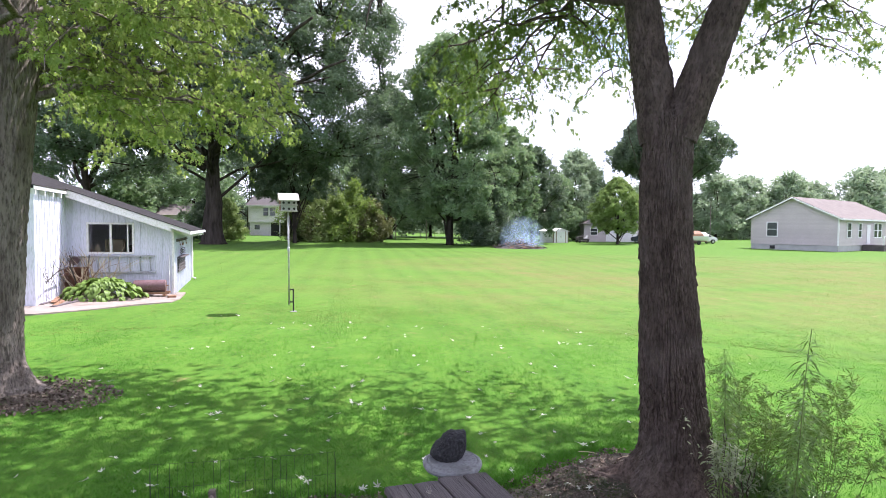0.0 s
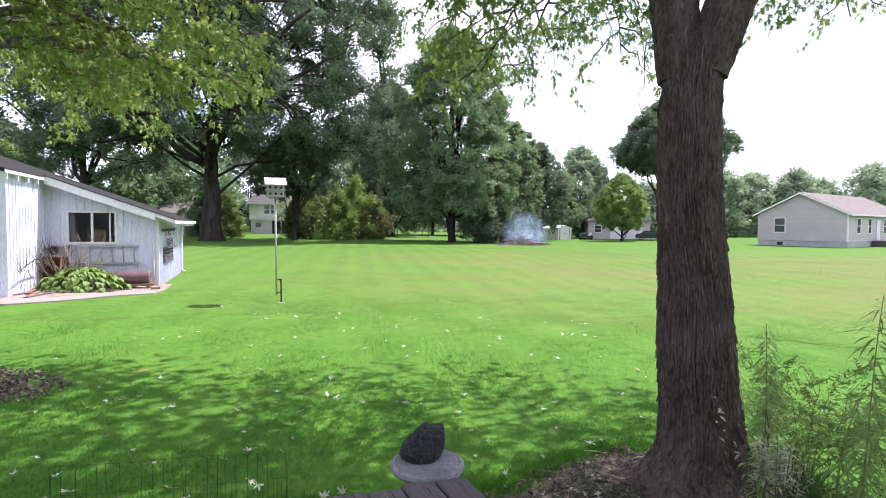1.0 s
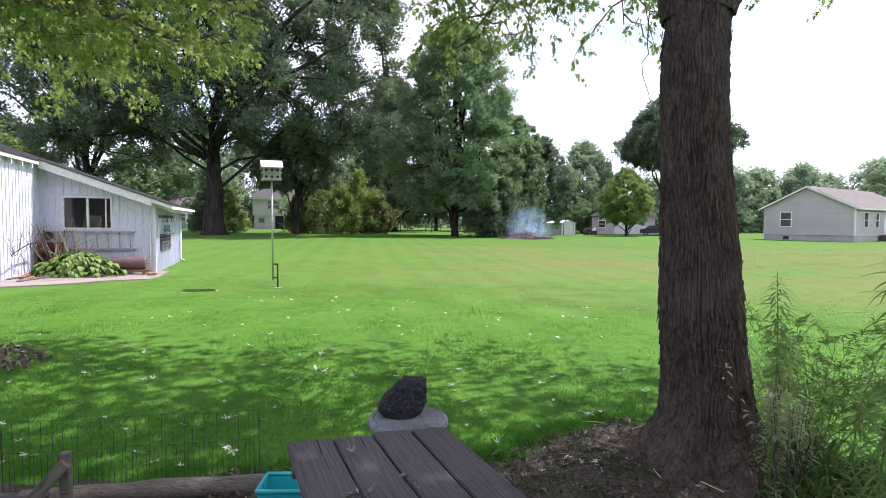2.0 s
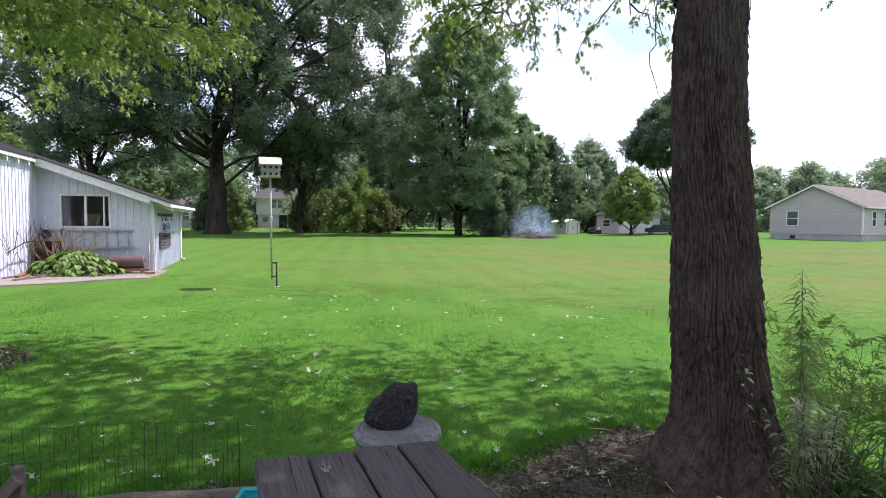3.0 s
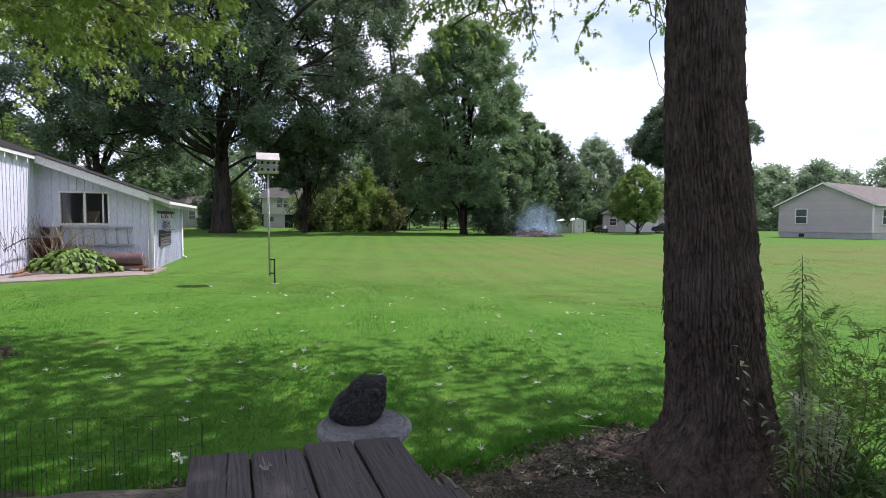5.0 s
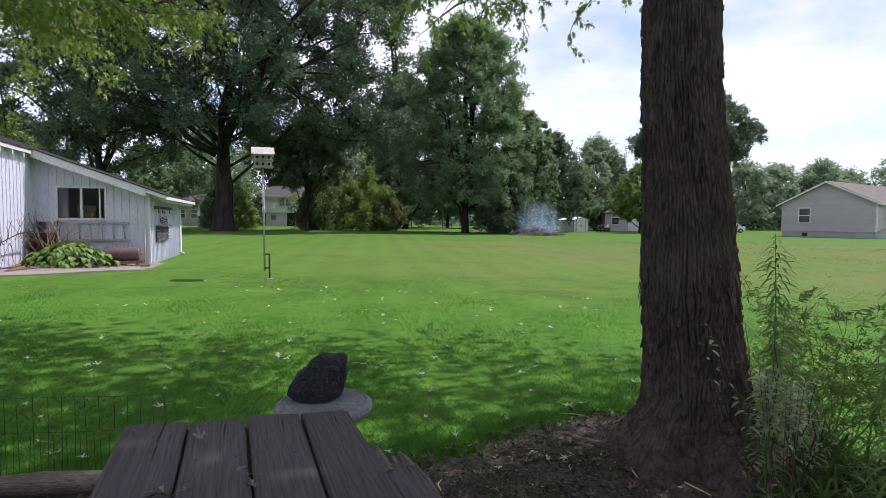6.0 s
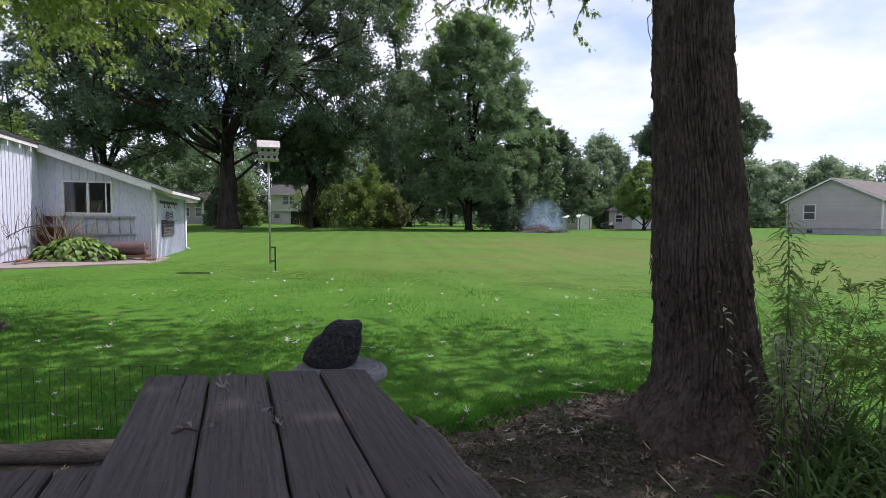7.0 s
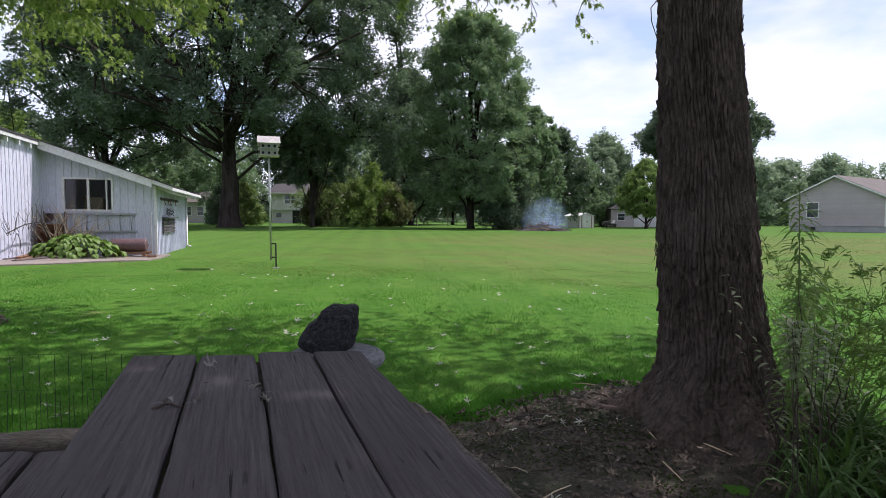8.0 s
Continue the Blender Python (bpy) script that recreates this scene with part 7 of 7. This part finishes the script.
for k, (x, y, h, lx, ly, n) in enumerate(((2.31, 4.47, 1.40, 0.0, 0.0, 250), (2.58, 3.98, 1.66, 0.10, 0.0, 190), (2.66, 5.5, 0.95, -0.06, 0.1, 80), (3.0, 4.8, 0.9, 0.18, 0.0, 90), (2.60, 5.2, 0.8, -0.05, 0.1, 80),
                                          (2.85, 4.4, 0.85, 0.2, 0.0, 90), (2.55, 4.9, 0.62, -0.02, -0.05, 70), (2.74, 5.1, 0.9, 0.05, 0.05, 90))):
    goldenrod(x, y, h, 400 + k, (lx, ly), n, 0.105 if k == 0 else 0.14)


def sage_shoots(x, y):
    """A tuft of upright stems, ringed closely with narrow silvery leaves near their tips."""
    gen = np.random.default_rng(640)
    p = thing("sage_plant", on_ground(x, y, 0, 0.02), "upright tuft of silvery green narrow-leaved shoots", "plant")
    kinds = [narrow_leaf("leaf", 0.072, 0.0095, a, LEAF_SAGE) for a in (0.3, 0.5, 0.75)]
    for i in range(8):
        a, tall = gen.uniform(0, math.tau), gen.uniform(0.72, 0.86)
        lean = gen.uniform(0.01, 0.08)
        pts = [(math.cos(a) * (0.05 + lean * k * k), math.sin(a) * (0.05 + lean * k * k), tall * k) for k in np.linspace(0, 1, 6)]
        part("stem", Geo().tube(pts, [0.0016, 0.0016, 0.0015, 0.0014, 0.0012, 0.001], 4), TWIG, p)
        for j in range(22):
            k = 0.74 + 0.26 * j / 22
            q = min(int(k * 5), 4)
            c = Vector(pts[q]).lerp(Vector(pts[q + 1]), k * 5 - q)
            part("leaf", kinds[j % 3], LEAF_SAGE, p, m=Matrix.Translation(c) @ pose(0, 0, 0, gen.uniform(0, 35), 0, j * 137.5 + gen.uniform(-20, 20)) @ Matrix.Scale(gen.uniform(0.6, 0.95) * (1.1 - 0.8 * (k - 0.74)), 4))


sage_shoots(2.10, 3.95)


def feathery_weed(x, y, height, seed, spread=0.35):
    gen = np.random.default_rng(seed)
    p = thing("feathery_weed", on_ground(x, y, 0, 0.02), "airy branching weed with fine green leaves", "weed", "weeds by the tree")
    g, pos = Geo(), []
    for s in range(4):
        e = np.array([gen.normal() * spread, gen.normal() * spread, height * gen.uniform(0.7, 1.05)])
        main = bent((gen.normal() * 0.03, gen.normal() * 0.03, 0), e, gen, 8, 0.03, 0.03)
        g.tube(main, [0.004 - 0.0004 * i for i in range(8)], 4)
        for j in range(15):
            k = gen.uniform(0.2, 0.98)
            i = int(k * 7)
            b = main[i] + (main[i + 1] - main[i]) * (k * 7 - i)
            d = unit(gen.normal(size=3) * np.array([1, 1, 0.4]) + np.array([0, 0, 0.55]))
            q = b + d * gen.uniform(0.12, 0.34) * (1.2 - 0.6 * k)
            g.tube([b, (b + q) / 2 + [0, 0, 0.01], q], [0.0014, 0.0012, 0.0008], 3, False)
            for u in np.linspace(0.15, 1, 26):
                pos.append(b + (q - b) * u + gen.normal(size=3) * 0.012)
    tagged(part("stemwork", g, STEM_GREEN, p), kind="stuff")
    tagged(part("fine_leaves", leaf_quads("fine_leaves", np.array(pos), 0.009, LEAF_WEED, gen, 0.3, 5.0), LEAF_WEED, p), kind="stuff")


for k, (x, y, h) in enumerate(((3.05, 5.2, 1.15), (3.15, 4.65, 1.2), (2.85, 5.45, 0.95), (3.0, 4.3, 1.1), (2.95, 4.95, 1.05), (3.3, 5.4, 1.2))):
    feathery_weed(x, y, h, 500 + k)


def sapling(x, y, height, seed, to, count=26):
    """A thin shoot with pairs of pointed leaves in front of the trunk."""
    gen = np.random.default_rng(seed)
    p = thing("sapling", on_ground(x, y, 0, 0.04), "thin leafy shoot growing at the foot of the trunk", "sapling", "shoots by the trunk")
    pts = bent((0, 0, 0), (to[0], to[1], height), gen, 7, 0.02, 0.05)
    part("stem", Geo().tube(pts, [0.006, 0.0055, 0.005, 0.004, 0.0035, 0.003, 0.002], 5), TWIG, p)
    lf = narrow_leaf("leaf", 0.052, 0.008, 0.5, LEAF_SAGE)
    for i in range(count):
        k = 0.35 + 0.65 * i / count
        j = min(int(k * 6), 5)
        c = Vector(pts[j]).lerp(Vector(pts[j + 1]), k * 6 - j)
        c += Vector((gen.normal() * 0.05, gen.normal() * 0.03, gen.normal() * 0.03)) * (1 if i % 3 else 0)
        part("leaf", lf, LEAF_SAGE, p, m=Matrix.Translation(c) @ pose(0, 0, 0, gen.uniform(-30, 20), gen.uniform(-25, 25), gen.uniform(0, 360)) @ Matrix.Scale(gen.uniform(0.6, 1.2), 4))


for k, (x, y, h, tx, ty, n) in enumerate(((2.3, 4.38, 0.75, -0.06, -0.05, 26), (2.42, 4.42, 0.65, 0.06, -0.03, 24), (2.2, 4.4, 0.4, 0.0, -0.05, 16), (2.30, 4.36, 0.98, -0.42, -0.1, 26), (2.36, 4.36, 0.85, -0.1, 0.0, 30), (2.52, 4.52, 0.5, 0.05, 0.0, 44), (2.56, 4.58, 0.42, 0.1, 0.02, 40), (2.48, 4.55, 0.45, -0.05, 0.02, 40))):
    sapling(x, y, h, 600 + k, (tx, ty), n)

# ---------------------------------------------------------------- fallen leaves and twigs
def leaf_meshes(name, material, curl, crumple):
    """Five-lobed leaves in rings from the middle to the notched edge, curled up at the rim and crumpled."""
    out, sides, rings = [], 30, 4
    lobes = ((90, 1.0, 26), (38, 0.86, 22), (142, 0.86, 22), (-12, 0.6, 20), (192, 0.6, 20))
    for k in range(4):
        gen = np.random.default_rng(770 + k)
        vs, shift = [(0, 0, 0.02)], gen.uniform(0, 50)
        for j in range(1, rings + 1):
            for i in range(sides):
                deg = i * 360 / sides
                edge = 0.24 + 0.05 * math.sin(i * 2.1 + k)
                for at, amp, wide in lobes:
                    off = abs((deg - at + 180) % 360 - 180)
                    edge = max(edge, amp * (1 - off / wide) ** 0.8 * (0.9 + 0.2 * (i % 2))) if off < wide else edge
                rho = edge * j / rings * 0.62
                x, y = math.cos(radians(deg)) * rho, math.sin(radians(deg)) * rho
                z = curl * rho * rho * (0.8 + 0.6 * math.sin(radians(deg * 2) + k)) + crumple * noise.noise((x * 4 + shift, y * 4, 1.0)) + 0.12 * abs(x) + 0.03
                vs.append((x * (1 - 0.3 * crumple), y, max(z, 0.0)))
        fs = [(0, 1 + i, 1 + (i + 1) % sides) for i in range(sides)]
        fs += [(1 + (j - 1) * sides + i, 1 + j * sides + i, 1 + j * sides + (i + 1) % sides, 1 + (j - 1) * sides + (i + 1) % sides) for j in range(1, rings) for i in range(sides)]
        g = Geo().add(vs, fs)
        g.tube([(0, -0.1, 0.03), (0.02, -0.45, 0.05 + 0.1 * crumple), (0.06, -0.72, 0.03)], [0.016, 0.013, 0.010], 4)
        out.append(mesh_of(name, g.v, g.f, material, True))
    return out


LEAF_GREY = surface("grey_dry_leaf", (0.24, 0.22, 0.20), (0.38, 0.36, 0.34), 20, rough=0.8, fine=(0.15, 0.12, 0.10), fine_scale=60, bump=0.4, vary=0.2)
PALE, BROWN, GREY = leaf_meshes("fallen_leaf", LEAF_PALE, 0.5, 0.22), leaf_meshes("dry_leaf", LEAF_BROWN, 1.0, 0.4), leaf_meshes("dry_leaf", LEAF_GREY, 0.9, 0.75)


def scatter_leaves():
    gen = np.random.default_rng(88)
    n = 0
    while n < 200:
        y = 4.4 + 9.0 * gen.uniform(0, 1) ** 2.1
        x = gen.normal() * 3.2 + gen.choice([-1.0, 1.2])
        if in_bed(x, y) or abs(x) > 7:
            continue
        s = gen.uniform(0.055, 0.125)
        ob = part("fallen_leaf", PALE[n % 4], LEAF_PALE, m=pose(x, y, ground_z(x, y) + 0.030, gen.uniform(-25, 25), gen.uniform(-25, 25), gen.uniform(0, 360)) @ Matrix.Scale(s, 4))
        tagged(ob, "pale fallen maple leaf lying on the grass", "leaf", "fallen leaves on the lawn")
        n += 1
    n = 0
    while n < 120:
        x, y = gen.uniform(-2.2, 3.0), gen.uniform(3.4, 5.9)
        if not in_bed(x, y) or math.hypot(x - 2.14, y - 5.09) < 0.5:
            continue
        s = gen.uniform(0.05, 0.10)
        ob = part("dry_leaf", BROWN[n % 4] if n % 7 else PALE[n % 4], LEAF_BROWN, m=pose(x, y, ground_z(x, y) + bed_height(x, y) + 0.012, gen.uniform(-30, 30), gen.uniform(-30, 30), gen.uniform(0, 360)) @ Matrix.Scale(s, 4))
        tagged(ob, "dry curled leaf lying on the soil", "leaf", "dry leaves on the soil")
        n += 1
    for k in range(60):
        x, y = gen.uniform(0.4, 3.0), gen.uniform(3.8, 5.8)
        if not in_bed(x, y) or math.hypot(x - 2.14, y - 5.09) < 0.5:
            continue
        z = ground_z(x, y) + bed_height(x, y) + 0.008
        ln = gen.uniform(0.06, 0.28)
        ob = part("twig", Geo().tube([(0, 0, 0), (ln / 2, gen.normal() * 0.015, 0.008), (ln, 0, 0)], [0.004, 0.0035, 0.002], 5), TWIG if k % 3 else STRAW, m=pose(x, y, z, 0, 0, gen.uniform(0, 360)))
        tagged(ob, "short dry twig lying on the soil", "twig", "twigs on the soil")
    for k, (x, y, s) in enumerate(((-0.135, 0.185, 0.062), (-0.012, 0.47, 0.055), (0.0, 0.54, 0.045), (-0.215, 0.53, 0.045), (-0.15, 0.52, 0.05))):
        ob = part("dry_leaf", GREY[k % 4], LEAF_GREY, m=on_table(x, y, 70 * k + 20, 0.012) @ pose(0, 0, 0, 12, -10, 0) @ Matrix.Scale(s, 4))
        tagged(ob, "dry curled leaf lying on the table", "leaf", "leaves on the table")
    for k, (x, y, a) in enumerate(((-0.24, 0.54, 5),)):
        ob = part("twig", Geo().tube([(0, 0, 0.004), (0.03, 0.012, 0.012), (0.06, -0.004, 0.005)], [0.004, 0.0035, 0.002], 5), TWIG, m=on_table(x, y, a))
        tagged(ob, "short dry twig lying on the table", "twig", "twigs on the table")


scatter_leaves()


def bed_litter():
    """Crumbled leaves, bark chips and moss tufts that cover the soil."""
    gen = np.random.default_rng(91)
    for name, mat, count, size, lift, label in (("leaf_litter", LITTER, 9000, 0.019, 0.010, "crumbled leaves and bark chips covering the soil"), ("moss", MOSS, 9000, 0.010, 0.006, "low moss and seedlings growing on the soil")):
        pos = []
        while len(pos) < count:
            x, y = gen.uniform(-1.2, 3.2), gen.uniform(3.3, 5.95)
            thick = noise.noise((x * 2.3, y * 2.3, 8.0 if name == "moss" else 2.0)) + (0.25 if name != "moss" else -0.02)
            if not in_bed(x, y) or gen.uniform(-0.15, 0.25) > thick:
                continue
            pos.append((x, y, ground_z(x, y) + bed_height(x, y) + gen.uniform(0, lift)))
        ob = new(name, leaf_quads(name, np.array(pos), size, mat, gen, 0.75 if name != "moss" else 0.2, 1.7))
        tagged(ob, label, "ground cover", kind="stuff")


bed_litter()


def maple_litter():
    """Old leaves and bark crumbs round the foot of the grey maple."""
    gen = np.random.default_rng(95)
    a, q = gen.uniform(0, math.tau, 2600), 0.35 + 1.0 * gen.uniform(0, 1, 2600) ** 0.8
    x, y = -5.75 + np.cos(a) * q * 1.15, 6.75 + np.sin(a) * q * 0.62
    z = np.array([ground_z(p, r) for p, r in zip(x, y)]) + gen.uniform(0.012, 0.035, 2600)
    ob = new("leaf_litter", leaf_quads("leaf_litter", np.column_stack([x, y, z]), 0.034, LITTER, gen, 0.7, 1.6))
    tagged(ob, "old brown leaves lying round the grey maple's foot", "ground cover", kind="stuff")


maple_litter()

# ---------------------------------------------------------------- grass blades on the nearer lawn
def grass():
    gen = np.random.default_rng(99)
    n = 330000
    d = 3.4 + 15.0 * gen.uniform(0, 1, n) ** 1.7
    a = gen.uniform(-0.86, 0.80, n)
    x, y = 0.4 + np.sin(a) * d, 0.4 + np.cos(a) * d
    keep = np.array([not in_bed(px, py) for px, py in zip(x, y)])
    q = np.array([GAR.inverted() @ Vector((px, py, 0)) for px, py in zip(x, y)])
    keep &= ~((q[:, 0] < 0.3) & (q[:, 1] > -2.1 + 0.8 * np.minimum(q[:, 0], 0)))
    x, y, d = x[keep], y[keep], d[keep]
    n = len(x)
    z = np.array([ground_z(px, py) + 0.018 * noise.noise((px * 0.7, py * 0.7, 3.1)) for px, py in zip(x, y)]) - 0.004
    t = gen.uniform(0, math.tau, n)
    w = gen.uniform(0.0018, 0.0035, n) * (1 + d * 0.06)
    h = gen.uniform(0.016, 0.038, n) * np.clip((20 - d) / 8, 0.3, 1) * (0.8 + 0.3 * np.sin(x * 2.1) * np.sin(y * 1.7))
    lx, ly = gen.normal(size=n) * 0.022, gen.normal(size=n) * 0.022
    base = np.stack([x, y, z], 1)
    side = np.stack([np.cos(t) * w, np.sin(t) * w, np.zeros(n)], 1)
    verts = np.stack([base - side, base + side, base + np.stack([lx, ly, h], 1)], 1)
    ob = new("grass", mesh_np("grass", verts, np.arange(3 * n).reshape(n, 3), BLADE))
    tagged(ob, "short mown grass blades of the lawn", "grass", kind="stuff")


grass()


def bed_fringe():
    """Longer unmown blades along the edge of the planting bed."""
    gen = np.random.default_rng(93)
    n, m = 17000, len(BED)
    i = gen.integers(0, 11, n)
    u = gen.uniform(0, 1, n)[:, None]
    p, q = np.array(BED)[i], np.array(BED)[(i + 1) % m]
    xy = p + (q - p) * u + gen.normal(size=(n, 2)) * 0.11
    z = np.array([ground_z(a, b) for a, b in xy]) - 0.004
    t, w, h = gen.uniform(0, math.tau, n), gen.uniform(0.0018, 0.0035, n), gen.uniform(0.02, 0.06, n)
    lean = gen.normal(size=(n, 2)) * 0.035
    base = np.column_stack([xy, z])
    side = np.column_stack([np.cos(t) * w, np.sin(t) * w, np.zeros(n)])
    verts = np.stack([base - side, base + side, base + np.column_stack([lean, h])], 1)
    ob = new("grass_fringe", mesh_np("grass_fringe", verts, np.arange(3 * n).reshape(n, 3), BLADE))
    tagged(ob, "longer unmown grass along the soil's edge", "grass", kind="stuff")


bed_fringe()


def dry_tufts():
    """Coarse tufts, part green and part dry, over the middle of the field."""
    gen = np.random.default_rng(97)
    n = 150000
    d = 13.0 + 36.0 * gen.uniform(0, 1, n) ** 1.5
    a = gen.uniform(-0.72, 0.72, n)
    x, y = 0.4 + np.sin(a) * d, 0.4 + np.cos(a) * d
    q = np.array([GAR.inverted() @ Vector((px, py, 0)) for px, py in zip(x, y)])
    dry = np.array([noise.noise((px * 0.16, py * 0.28, 6.0)) + 0.5 * noise.noise((px * 0.7, py * 0.9, 2.0)) for px, py in zip(x, y)])
    keep = ~((q[:, 0] < 0.6) & (q[:, 1] > -2.3)) & (dry + gen.uniform(-0.5, 0.5, n) > -0.05)
    x, y, d = x[keep], y[keep], d[keep]
    n = len(x)
    z = np.array([ground_z(px, py) for px, py in zip(x, y)]) - 0.004
    t, w = gen.uniform(0, math.tau, n), gen.uniform(0.005, 0.012, n) * (0.6 + d * 0.03)
    h = gen.uniform(0.010, 0.026, n)
    lean = gen.normal(size=(n, 2)) * 0.035
    base = np.column_stack([x, y, z])
    side = np.column_stack([np.cos(t) * w, np.sin(t) * w, np.zeros(n)])
    verts = np.stack([base - side, base + side, base + np.column_stack([lean, h])], 1)
    ob = new("dry_grass", mesh_np("dry_grass", verts, np.arange(3 * n).reshape(n, 3), BLADE_DRY))
    tagged(ob, "half-dry tufts of grass in the field", "grass", kind="stuff")


dry_tufts()
